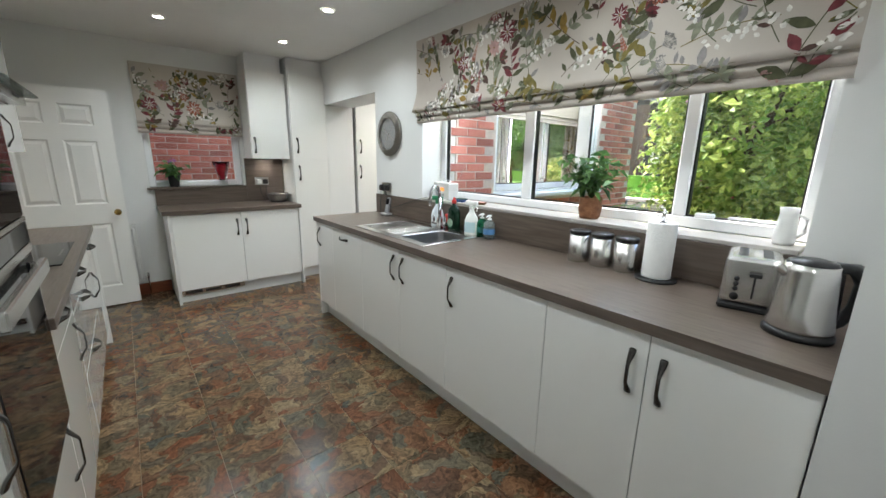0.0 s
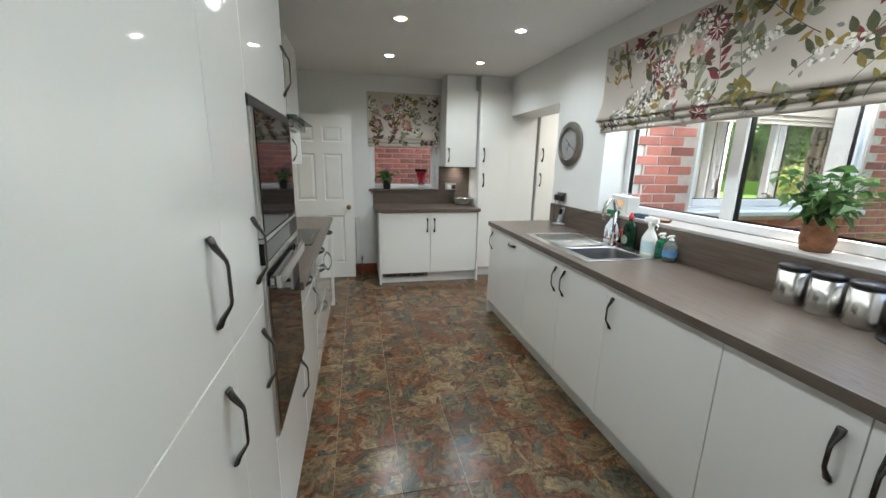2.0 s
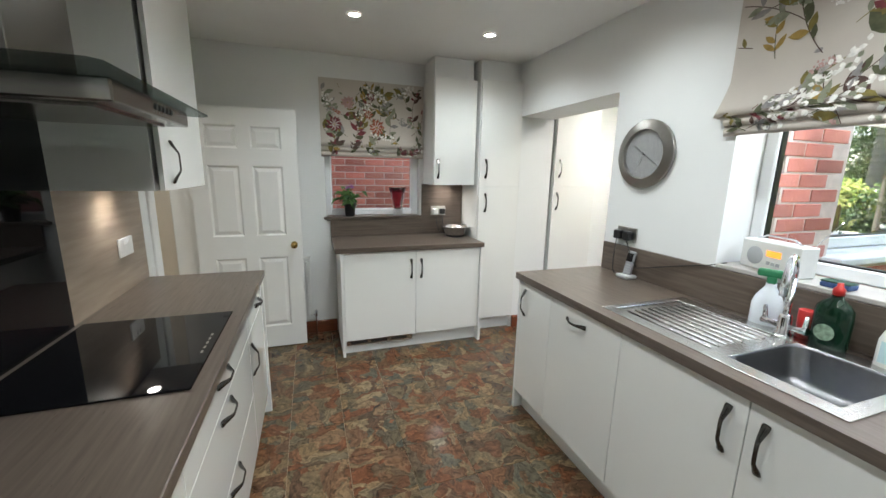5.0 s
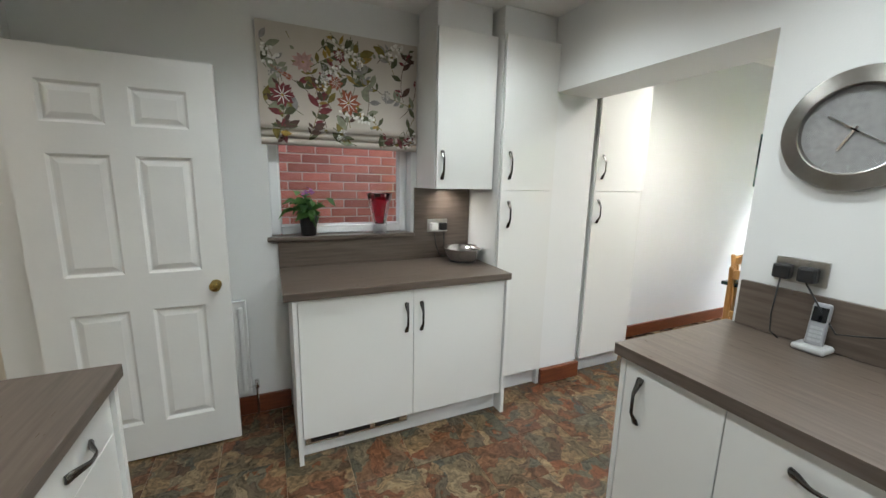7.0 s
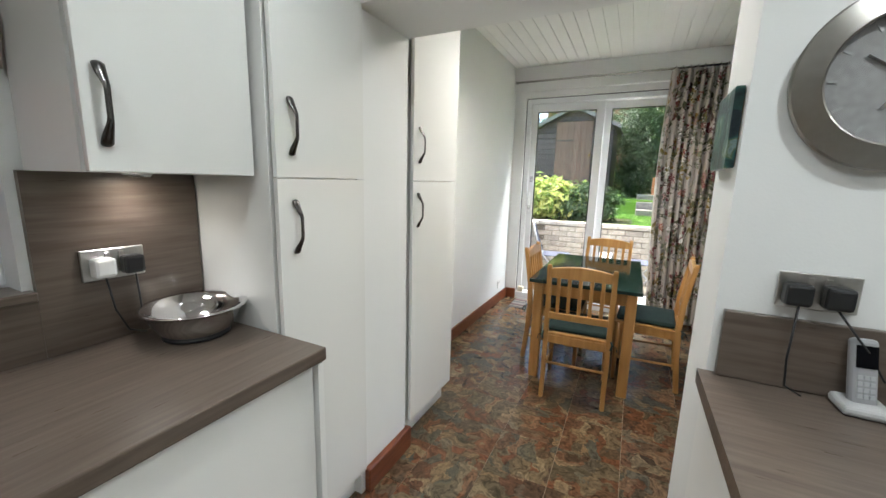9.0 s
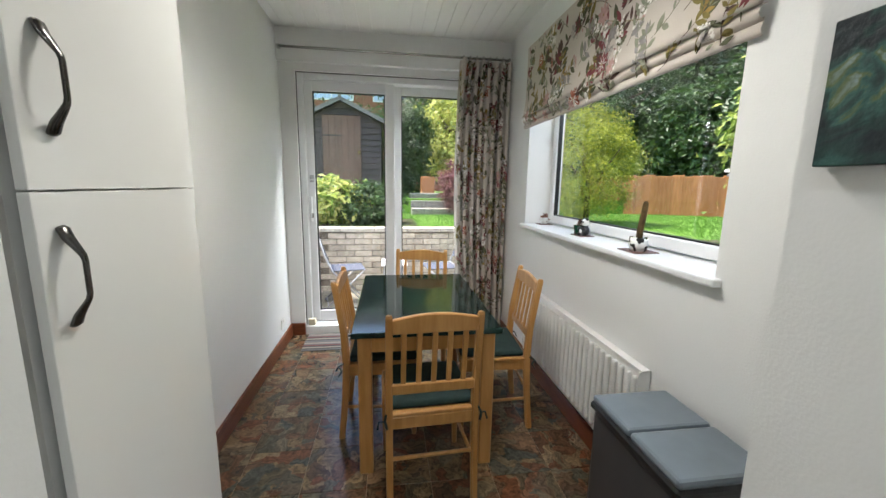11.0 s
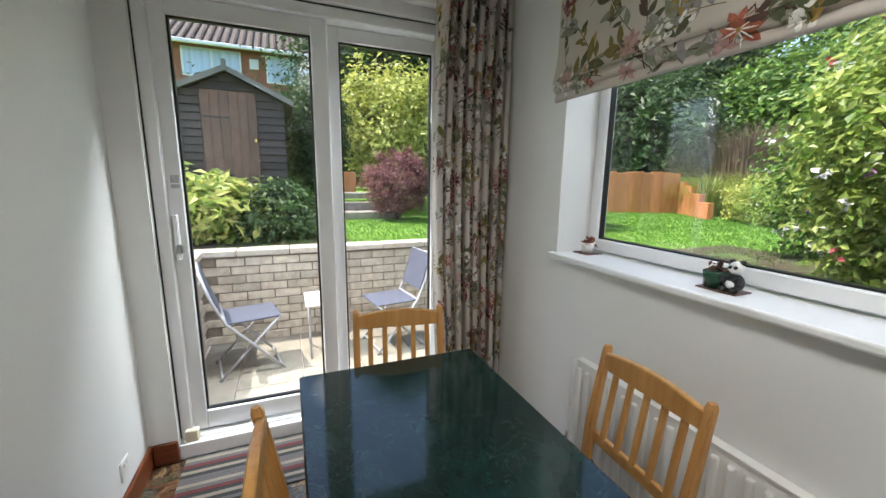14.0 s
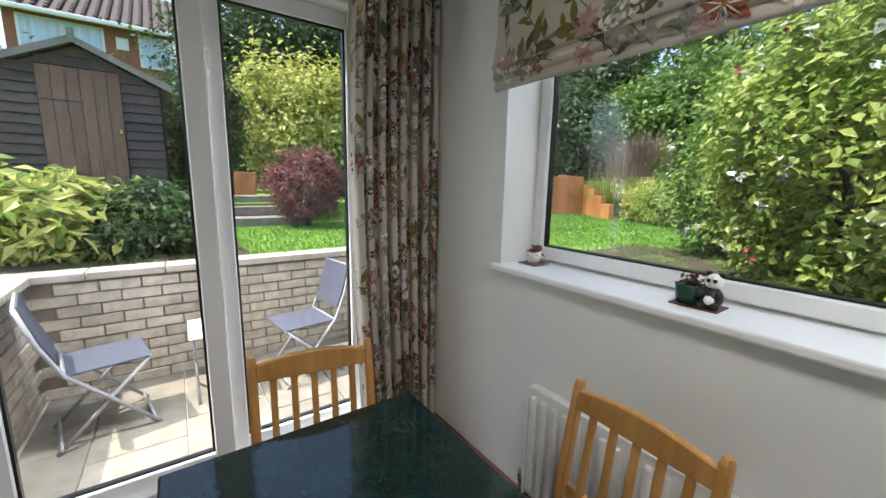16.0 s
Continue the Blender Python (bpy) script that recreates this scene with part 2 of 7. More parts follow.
M_WALL = mat("wall_paint", (0.74, 0.745, 0.735), 0.65, scale=1.5, vary=0.02, bump=0.06, bscale=140)
M_CEIL = mat("ceiling_paint", (0.80, 0.80, 0.78), 0.7, scale=2, vary=0.02, bump=0.05, bscale=90)
M_GLOSS = mat("gloss_white_door", (0.77, 0.77, 0.745), 0.06, scale=2, vary=0.01, coat=0.6)
M_CARC = mat("carcass_white", (0.74, 0.74, 0.72), 0.35, scale=3, vary=0.02)
M_PAINT = mat("white_gloss_paint", (0.80, 0.80, 0.78), 0.3, scale=4, vary=0.02, bump=0.03, bscale=50)
M_UPVC = mat("white_plastic", (0.80, 0.81, 0.82), 0.3, scale=5, vary=0.02)
M_WORK = mat("worktop_oak_laminate", (0.082, 0.061, 0.048), 0.30, scale=12, base2=(0.132, 0.103, 0.083), stretch=(6, 0.4, 6), bump=0.05, bscale=30, detail=8, rvary=0.06)
M_WORKX = mat("worktop_oak_laminate_across", (0.082, 0.061, 0.048), 0.30, scale=12, base2=(0.132, 0.103, 0.083), stretch=(0.4, 6, 6), bump=0.05, bscale=30, detail=8, rvary=0.06)
M_SILL = mat("pale_sill_laminate", (0.40, 0.38, 0.355), 0.35, scale=6, vary=0.08, stretch=(4, 0.6, 4))
M_SKIRT = mat("mahogany_stain", (0.115, 0.030, 0.012), 0.28, scale=12, base2=(0.19, 0.055, 0.022), stretch=(0.6, 0.6, 6), bump=0.05)
M_STEEL = mat("brushed_steel", (0.56, 0.55, 0.53), 0.26, 1.0, scale=30, vary=0.03, stretch=(1, 1, 12), rvary=0.02)
M_CHROME = mat("chrome", (0.75, 0.75, 0.76), 0.08, 1.0, scale=5, vary=0.02)
M_HANDLE = mat("black_nickel", (0.10, 0.095, 0.09), 0.2, 0.9, scale=20, vary=0.1)
M_BLACK = mat("black_plastic", (0.014, 0.014, 0.015), 0.35, scale=20, vary=0.15, bump=0.02)
M_BGLASS = mat("black_glass", (0.005, 0.005, 0.006), 0.03, scale=4, vary=0.05, ior=1.33)
M_PINE = mat("honey_pine", (0.42, 0.205, 0.060), 0.32, scale=9, base2=(0.55, 0.30, 0.105), stretch=(4, 4, 0.5), bump=0.06, bscale=40, detail=7)
M_CUSH = mat("dark_green_cushion", (0.012, 0.030, 0.026), 0.85, scale=30, vary=0.25, bump=0.2, bscale=220)
M_BRASS = mat("aged_brass", (0.42, 0.29, 0.10), 0.25, 1.0, scale=20, vary=0.12)
M_LINEN = mat("linen_cloth", (0.52, 0.47, 0.42), 0.85, scale=5, vary=0.05, bump=0.25, bscale=500)
M_GREYS = mat("grey_print", (0.45, 0.46, 0.47), 0.5, scale=90, vary=0.25)
M_GLASS = glass_mat("window_glass")
M_HGLASS = glass_mat("hood_glass", (0.44, 0.49, 0.47))
M_BRICK = mat("red_brick", (0.44, 0.135, 0.105), 0.85, scale=16, base2=(0.56, 0.215, 0.17), bump=0.4, bscale=70, per_piece=0.32)
M_MORTAR = mat("mortar", (0.62, 0.52, 0.47), 0.95, scale=25, vary=0.12, bump=0.4, bscale=120)
M_STONE = mat("pale_stone_block", (0.33, 0.28, 0.23), 0.85, scale=14, base2=(0.50, 0.43, 0.36), bump=0.7, bscale=45, per_piece=0.18)
M_COPE = mat("coping_stone", (0.45, 0.40, 0.34), 0.85, scale=10, vary=0.15, bump=0.4, bscale=60, per_piece=0.1)
M_FLAG = mat("paving_flag", (0.20, 0.18, 0.145), 0.8, scale=6, vary=0.2, bump=0.3, bscale=50, per_piece=0.12)
M_SHED = mat("dark_stained_board", (0.030, 0.021, 0.022), 0.7, scale=8, base2=(0.078, 0.056, 0.055), stretch=(1, 0.5, 6), bump=0.35, bscale=40, per_piece=0.25)
M_SHEDD = mat("brown_stained_board", (0.065, 0.032, 0.026), 0.65, scale=9, base2=(0.20, 0.105, 0.085), stretch=(6, 6, 0.5), bump=0.3, bscale=40, per_piece=0.2)
M_FELT = mat("roof_felt", (0.17, 0.15, 0.15), 0.9, scale=20, vary=0.25, bump=0.3)
M_SLEEP = mat("orange_sleeper", (0.34, 0.125, 0.045), 0.75, scale=8, base2=(0.48, 0.20, 0.08), stretch=(4, 4, 0.5), bump=0.3, bscale=30, per_piece=0.15)
M_TILE = mat("brown_roof_tile", (0.085, 0.066, 0.058), 0.85, scale=6, vary=0.25, bump=0.3, per_piece=0.2)
M_GRASS = mat("lawn", (0.10, 0.22, 0.018), 0.9, scale=2.0, base2=(0.17, 0.31, 0.035), bump=0.8, bscale=180)
M_SOIL = mat("soil", (0.06, 0.045, 0.03), 0.95, scale=20, vary=0.3, bump=0.8)
M_SLATE = slate_mat("slate_vinyl")
M_JOINT = mat("floor_joint", (0.22, 0.15, 0.085), 0.6, scale=30, vary=0.2)
M_MARBLE = marble_mat("green_marble")
M_LAMP = glow_mat("lamp_glass", (1.0, 0.95, 0.85), 14.0)


# ---- mesh helpers ----
EYE4 = Matrix.Identity(4)
WHERE = {}


def box(bm, x0, y0, z0, x1, y1, z1, bevel=0.0, seg=1):
    lo = (min(x0, x1), min(y0, y1), min(z0, z1))
    hi = (max(x0, x1), max(y0, y1), max(z0, z1))
    g = bmesh.ops.create_cube(bm, size=1.0)
    for v in g["verts"]:
        v.co = Vector([lo[i] + (v.co[i] + 0.5) * (hi[i] - lo[i]) for i in range(3)])
    if bevel:
        es = list({e for v in g["verts"] for e in v.link_edges})
        bmesh.ops.bevel(bm, geom=es, offset=bevel, segments=seg, affect="EDGES", profile=0.5)
    return bm


def tube(bm, pts, radii, seg=10, flat=1.0, up=None, cap=True):
    """A swept round bar through pts; flat squashes its section across."""
    pts = [Vector(p) for p in pts]
    if isinstance(radii, (int, float)):
        radii = [radii] * len(pts)
    rings = []
    ref = Vector(up) if up else None
    for i, p in enumerate(pts):
        d = (pts[min(i + 1, len(pts) - 1)] - pts[max(i - 1, 0)]).normalized()
        if ref is None or abs(ref.dot(d)) > 0.98:
            ref = Vector((0, 0, 1)) if abs(d.z) < 0.9 else Vector((1, 0, 0))
        a = d.cross(ref).normalized()
        b = a.cross(d).normalized()
        rings.append([bm.verts.new(p + a * (math.cos(2 * math.pi * k / seg) * radii[i]) + b * (math.sin(2 * math.pi * k / seg) * radii[i] * flat)) for k in range(seg)])
    for r0, r1 in zip(rings, rings[1:]):
        for k in range(seg):
            f = bm.faces.new((r0[k], r0[(k + 1) % seg], r1[(k + 1) % seg], r1[k]))
            f.smooth = True
    if cap:
        bm.faces.new(rings[0][::-1])
        bm.faces.new(rings[-1])
    return bm


def lathe(bm, profile, cx=0.0, cy=0.0, cz=0.0, seg=28, smooth=True):
    """Turns (radius, height) pairs round the upright axis."""
    rings = []
    for r, z in profile:
        if r < 1e-5:
            rings.append([bm.verts.new((cx, cy, cz + z))])
        else:
            rings.append([bm.verts.new((cx + r * math.cos(2 * math.pi * k / seg), cy + r * math.sin(2 * math.pi * k / seg), cz + z)) for k in range(seg)])
    for a, b in zip(rings, rings[1:]):
        for k in range(seg):
            k2 = (k + 1) % seg
            if len(a) == 1 and len(b) == 1:
                continue
            if len(a) == 1:
                f = bm.faces.new((a[0], b[k2], b[k]))
            elif len(b) == 1:
                f = bm.faces.new((a[k], a[k2], b[0]))
            else:
                f = bm.faces.new((a[k], a[k2], b[k2], b[k]))
            f.smooth = smooth
    return bm


def prism(bm, outline, axis, a, b, bevel=0.0):
    """Extrudes a flat outline of pairs along an axis ('x', 'y' or 'z') from a to b."""
    def at(p, d):
        return {"x": (d, p[0], p[1]), "y": (p[0], d, p[1]), "z": (p[0], p[1], d)}[axis]
    lo = [bm.verts.new(at(p, a)) for p in outline]
    hi = [bm.verts.new(at(p, b)) for p in outline]
    n = len(outline)
    fs = [bm.faces.new(lo[::-1]), bm.faces.new(hi)]
    for i in range(n):
        fs.append(bm.faces.new((lo[i], lo[(i + 1) % n], hi[(i + 1) % n], hi[i])))
    bmesh.ops.recalc_face_normals(bm, faces=fs)
    if bevel:
        bmesh.ops.bevel(bm, geom=list({e for f in fs for e in f.edges}), offset=bevel, segments=1, affect="EDGES")
    return bm


def mesh_of(name, bm, mats):
    me = bpy.data.meshes.new(name)
    bmesh.ops.recalc_face_normals(bm, faces=bm.faces)
    bm.to_mesh(me)
    bm.free()
    for m in (mats if isinstance(mats, (list, tuple)) else [mats]):
        me.materials.append(m)
    return me


def part(name, bm, material, parent=None, label=""):
    """Links a bmesh as one mesh object, under a thing or a part if one is given."""
    ob = new(name, mesh_of(name, bm, material))
    if parent:
        ob.parent = parent
        ob.matrix_parent_inverse = WHERE.get(parent, EYE4).inverted()
    if label:
        tagged(ob, label)
    return ob


def thing(name, at, label, category, group="", kind=""):
    ob = new(name)
    ob.empty_display_size = 0.05
    ob.matrix_basis = Matrix.Translation(at)
    WHERE[ob] = Matrix.Translation(at)
    return tagged(ob, label, category, group, kind)


def setting(name, bm, material, label, category, parent=None):
    return tagged(part(name, bm, material, parent), label, category, kind="structure")


def B(*boxes, bevel=0.0, seg=1):
    bm = bmesh.new()
    for b in boxes:
        box(bm, *b, bevel=bevel, seg=seg)
    return bm


def wall_with_hole(axis, a, b, u0, u1, z0, z1, holes):
    """Boxes of a wall between a and b along axis, from u0 to u1, with holes (ua, ub, za, zb) through it."""
    bm = bmesh.new()
    us = sorted({u0, u1, *[h[0] for h in holes], *[h[1] for h in holes]})
    zs = sorted({z0, z1, *[h[2] for h in holes], *[h[3] for h in holes]})
    for ua, ub in zip(us, us[1:]):
        run = None
        for za, zb in zip(zs, zs[1:]):
            um, zm = (ua + ub) / 2, (za + zb) / 2
            solid = not any(h[0] < um < h[1] and h[2] < zm < h[3] for h in holes)
            if solid and run is None:
                run = za
            if (not solid or zb == zs[-1]) and run is not None:
                top = zb if solid else za
                if axis == "x":
                    box(bm, a, ua, run, b, ub, top)
                else:
                    box(bm, ua, a, run, ub, b, top)
                run = None
    return bm

# ---- the house: walls, floors, ceilings ----
XL, XR, XO = -0.60, 2.10, 2.46          # kitchen side walls; outer face of the wall to the dining room
YN, YF = 0.56, 5.46                      # kitchen near and far walls
CK, CD = 2.47, 2.68                      # ceiling heights
DX, DY0, DY1 = 5.40, 3.43, 5.44          # dining room: far wall, window wall, plain wall

setting("wall_west", wall_with_hole("x", XL, XL - 0.12, -1.6, 5.76, 0, 2.8, [(4.52, 5.30, 0, 2.0)]), M_WALL, "white painted kitchen wall with a doorway", "wall")
setting("wall_north", wall_with_hole("y", YF, YF + 0.28, XL, XO, 0, 2.8, [(0.40, 1.265, 1.06, 2.12)]), M_WALL, "white painted kitchen wall behind the small window", "wall")
setting("wall_east", wall_with_hole("x", XR, 2.385, -1.6, 3.88, 0, 2.8, [(0.79, 3.14, 1.075, 2.14)]), M_WALL, "white painted wall round the wide kitchen window", "wall")
setting("wall_arch", wall_with_hole("x", XR, XO, 3.88, YF, 0, 2.8, [(3.88, 5.068, 0, 2.02)]), M_WALL, "white painted pier and lintel of the open archway", "wall")
setting("wall_return", B((2.385, DY0 - 0.28, 0, XO, 3.60, 2.9)), M_WALL, "white wall corner behind the pier", "wall")
setting("wall_south", B((1.40, YN + 0.06, 0, XR, YN - 0.08, CK)), M_WALL, "white painted wall beside the entrance", "wall")
setting("wall_hall", B((XL, -1.6, 0, XR, -1.72, 2.8)), M_WALL, "plain white wall closing the hall", "wall")
setting("wall_dining_plain", B((XO, DY1, 0, DX + 0.3, DY1 + 0.28, 2.9)), M_WALL, "plain white dining room wall", "wall")
setting("wall_dining_window", wall_with_hole("y", DY0, DY0 - 0.28, XO, DX + 0.3, 0, 2.9, [(2.96, 4.80, 1.09, 2.36)]), M_WALL, "white dining room wall under a wide window", "wall")
setting("wall_dining_door", wall_with_hole("x", DX, DX + 0.3, DY0, DY1, 0, 2.9, [(3.72, 5.31, 0.0, 2.36)]), M_WALL, "white wall round the sliding patio door", "wall")
setting("wall_beam", B((DX, DY0, 2.42, DX - 0.05, DY1, CD), bevel=0.004), M_WALL, "boxed white beam above the patio door", "beam")
setting("ceiling_kitchen", B((XL - 0.12, -1.72, CK, XR, YF, CK + 0.2)), M_CEIL, "smooth white kitchen ceiling", "ceiling")
bmc = bmesh.new()
w = 0.102
y = DY0
while y < DY1 - 0.01:
    box(bmc, XO, y, CD, DX + 0.3, min(y + w, DY1) - 0.004, CD + 0.05, bevel=0.0)
    y += w
box(bmc, XO, DY0 - 0.28, CD + 0.012, DX + 0.3, DY1 + 0.28, CD + 0.2)
setting("ceiling_dining", bmc, M_CEIL, "white boarded dining room ceiling", "ceiling")
setting("room_beyond", B((-2.4, 4.2, 0, -2.5, 5.76, 2.8), (-2.5, 4.1, 0, XL - 0.12, 4.2, 2.8), (-2.5, 5.76, 0, XL - 0.12, 5.86, 2.8), (-2.5, 4.1, 2.5, XL - 0.12, 5.86, 2.6), (-2.5, 4.1, -0.05, XL - 0.12, 5.86, 0)), mat("beige_paint", (0.66, 0.60, 0.51), 0.7, scale=3, vary=0.05), "beige painted room beyond the open door", "room")
floor = setting("floor", B((XL - 0.12, -1.72, -0.06, DX + 0.3, DY1 + 0.3, -0.003)), M_JOINT, "slate-look vinyl floor with fine joints", "floor")


def skirting(name, *boxes):
    return setting(name, B(*boxes, bevel=0.006), M_SKIRT, "dark red-brown mahogany skirting board", "skirting")


skirting("baseboard", (3.05, DY1, 0, DX, DY1 - 0.018, 0.12))
skirting("baseboard", (DX, 5.31, 0, DX - 0.018, DY1 - 0.018, 0.12))
skirting("baseboard", (XO, DY0, 0, DX, DY0 + 0.018, 0.12))
skirting("baseboard", (XR + 0.02, 5.067, 0, XO + 0.018, 5.036, 0.12))
skirting("baseboard", (XO, 5.068, 0, XO + 0.018, 5.09, 0.12))
skirting("baseboard", (XL, YF, 0, 0.46, YF - 0.018, 0.12))

# window and door frames
def window(name, axis, plane, u0, u1, z0, z1, mullions, depth=0.06, fw=0.055, label="", seal=None):
    """A framed window across axis at plane; mullions: (place, width)."""
    holder = thing(name, (plane if axis == "x" else u0, u0 if axis == "x" else plane, z0), label, "window", kind="structure")
    def bar(ua, ub, za, zb, d=depth):
        if axis == "x":
            return (plane - d / 2, ua, za, plane + d / 2, ub, zb)
        return (ua, plane - d / 2, za, ub, plane + d / 2, zb)
    part("window_frame", B(bar(u0, u0 + fw, z0, z1), bar(u1 - fw, u1, z0, z1), bar(u0 + fw, u1 - fw, z0, z0 + fw), bar(u0 + fw, u1 - fw, z1 - fw, z1), bevel=0.006), M_UPVC, holder)
    edges = [u0 + fw]
    for c, w2 in mullions:
        part("mullion", B(bar(c - w2 / 2, c + w2 / 2, z0 + fw, z1 - fw, depth * 0.96), bevel=0.006), M_UPVC, holder)
        edges += [c - w2 / 2, c + w2 / 2]
    edges.append(u1 - fw)
    for ua, ub in zip(edges[::2], edges[1::2]):
        bead = 0.007
        sash = part("bead", B(bar(ua, ua + bead, z0 + fw, z1 - fw, depth * 0.5), bar(ub - bead, ub, z0 + fw, z1 - fw, depth * 0.5), bar(ua + bead, ub - bead, z0 + fw, z0 + fw + bead, depth * 0.5), bar(ua + bead, ub - bead, z1 - fw - bead, z1 - fw, depth * 0.5)), seal or M_BLACK, holder)
        pane = part("pane", B(bar(ua + bead, ub - bead, z0 + fw + bead, z1 - fw - bead, 0.006)), M_GLASS, holder)
        pane.visible_shadow = False
    return holder


window("window_1", "x", 2.33, 0.79, 3.14, 1.115, 2.14, [(2.235, 0.08), (1.29, 0.06)], label="wide white plastic kitchen window with three panes")
window("window_2", "y", 5.58, 0.40, 1.265, 1.10, 2.12, [], label="small white plastic kitchen window facing a brick wall", seal=M_UPVC)
window("window_3", "y", 3.20, 2.96, 4.80, 1.135, 2.36, [], label="wide white plastic dining room window", fw=0.06)
setting("window_sill_kitchen", B((2.085, 0.80, 1.095, 2.30, 3.13, 1.115), bevel=0.003), M_SILL, "pale laminate sill of the wide window", "window sill")
setting("window_sill_small", B((0.375, 5.425, 1.075, 1.285, 5.55, 1.10), bevel=0.004), M_WORKX, "brown laminate sill of the small window", "window sill")
setting("window_sill_dining", B((2.93, 3.17, 1.095, 4.835, 3.465, 1.125), bevel=0.008, seg=2), M_UPVC, "white dining room window sill", "window sill")

# patio door
pd = thing("door_2", (5.52, 4.5, 0), "white plastic sliding patio door with two glass panels", "patio door", kind="structure")
part("outer_frame", B((5.44, 5.25, 0, 5.60, 5.31, 2.36), (5.44, 3.72, 0, 5.60, 3.78, 2.36), (5.44, 3.78, 2.30, 5.60, 5.25, 2.36), (5.44, 3.78, 0, 5.60, 5.25, 0.10), bevel=0.006), M_UPVC, pd)
for nm, xa, xb, ya, yb, za, zb, fw in (("sliding_panel", 5.47, 5.52, 4.47, 5.27, 0.11, 2.30, 0.085), ("fixed_panel", 5.535, 5.585, 3.78, 4.48, 0.11, 2.30, 0.075)):
    pn = part(nm, B((xa, ya, za, xb, ya + fw, zb), (xa, yb - fw, za, xb, yb, zb), (xa, ya + fw, za, xb, yb - fw, za + fw + 0.02), (xa, ya + fw, zb - fw, xb, yb - fw, zb), bevel=0.005), M_UPVC, pd)
    xm = (xa + xb) / 2
    part("seal", B((xm - 0.012, ya + fw, za + fw + 0.02, xm + 0.012, ya + fw + 0.01, zb - fw), (xm - 0.012, yb - fw - 0.01, za + fw + 0.02, xm + 0.012, yb - fw, zb - fw), (xm - 0.012, ya + fw, za + fw + 0.02, xm + 0.012, yb - fw, za + fw + 0.03), (xm - 0.012, ya + fw, zb - fw - 0.01, xm + 0.012, yb - fw, zb - fw)), M_BLACK, pn)
    gl = part("pane", B((xm - 0.003, ya + fw + 0.01, za + fw + 0.03, xm + 0.003, yb - fw - 0.01, zb - fw - 0.01)), M_GLASS, pn)
    gl.visible_shadow = False
# Black strips added for the shadow line where the frame meets the reveal.
part("gasket", B((5.433, 5.303, 0.10, 5.4395, 5.3085, 2.3585), (5.433, 3.7215, 0.10, 5.4395, 3.727, 2.3585), (5.433, 3.727, 2.353, 5.4395, 5.303, 2.3585)), M_BLACK, pd)
hd = part("door_handle", B((5.44, 5.215, 1.07, 5.47, 5.24, 1.30), bevel=0.006), M_UPVC, pd)
part("lock", B((5.425, 5.205, 1.10, 5.47, 5.235, 1.15), bevel=0.008), M_CHROME, pd)
part("sticker", B((5.4675, 5.197, 1.425, 5.4697, 5.233, 1.445), (5.4675, 5.197, 1.452, 5.4697, 5.233, 1.49)), M_GREYS, pd, "small grey printed sticker")
part("track_cap", B((5.41, 5.22, 0.0, 5.45, 5.285, 0.15), (5.41, 4.50, 0.0, 5.46, 4.55, 0.14), bevel=0.006), mat("cream_plastic", (0.66, 0.60, 0.46), 0.4), pd)
setting("door_threshold", B((DX - 0.005, 3.72, 0, 5.44, 5.31, 0.085), bevel=0.004), M_UPVC, "white raised threshold of the patio door", "threshold")

# ---- kitchen units ----
def frame_of(axis, sgn, front, a, z, along):
    """Matrix that lays a handle: its bow towards the room, its length upright ('v') or level ('h')."""
    n = Vector((sgn, 0, 0)) if axis == "x" else Vector((0, sgn, 0))
    l = Vector((0, 0, 1)) if along == "v" else (Vector((0, 1, 0)) if axis == "x" else Vector((1, 0, 0)))
    s = l.cross(n)
    o = Vector((front, a, z)) if axis == "x" else Vector((a, front, z))
    return Matrix(((n.x, s.x, l.x, o.x), (n.y, s.y, l.y, o.y), (n.z, s.z, l.z, o.z), (0, 0, 0, 1)))


def bow_handle(length):
    """A bowed bar on two flat pads, standing off the door along x and running along z."""
    bm = bmesh.new()
    h = length / 2
    pts = [(0.0015, 0, -h), (0.005, 0, -h + 0.003), (0.011, 0, -h + 0.018), (0.023, 0, -h + 0.036), (0.029, 0, -h + 0.046), (0.031, 0, -h + 0.055), (0.031, 0, h - 0.055),
           (0.029, 0, h - 0.046), (0.023, 0, h - 0.036), (0.011, 0, h - 0.018), (0.005, 0, h - 0.003), (0.0015, 0, h)]
    tube(bm, pts, [0.0105, 0.0125, 0.0115, 0.0085, 0.007, 0.0062, 0.0062, 0.007, 0.0085, 0.0115, 0.0125, 0.0105], seg=12, flat=0.5, up=(1, 0, 0))
    return bm


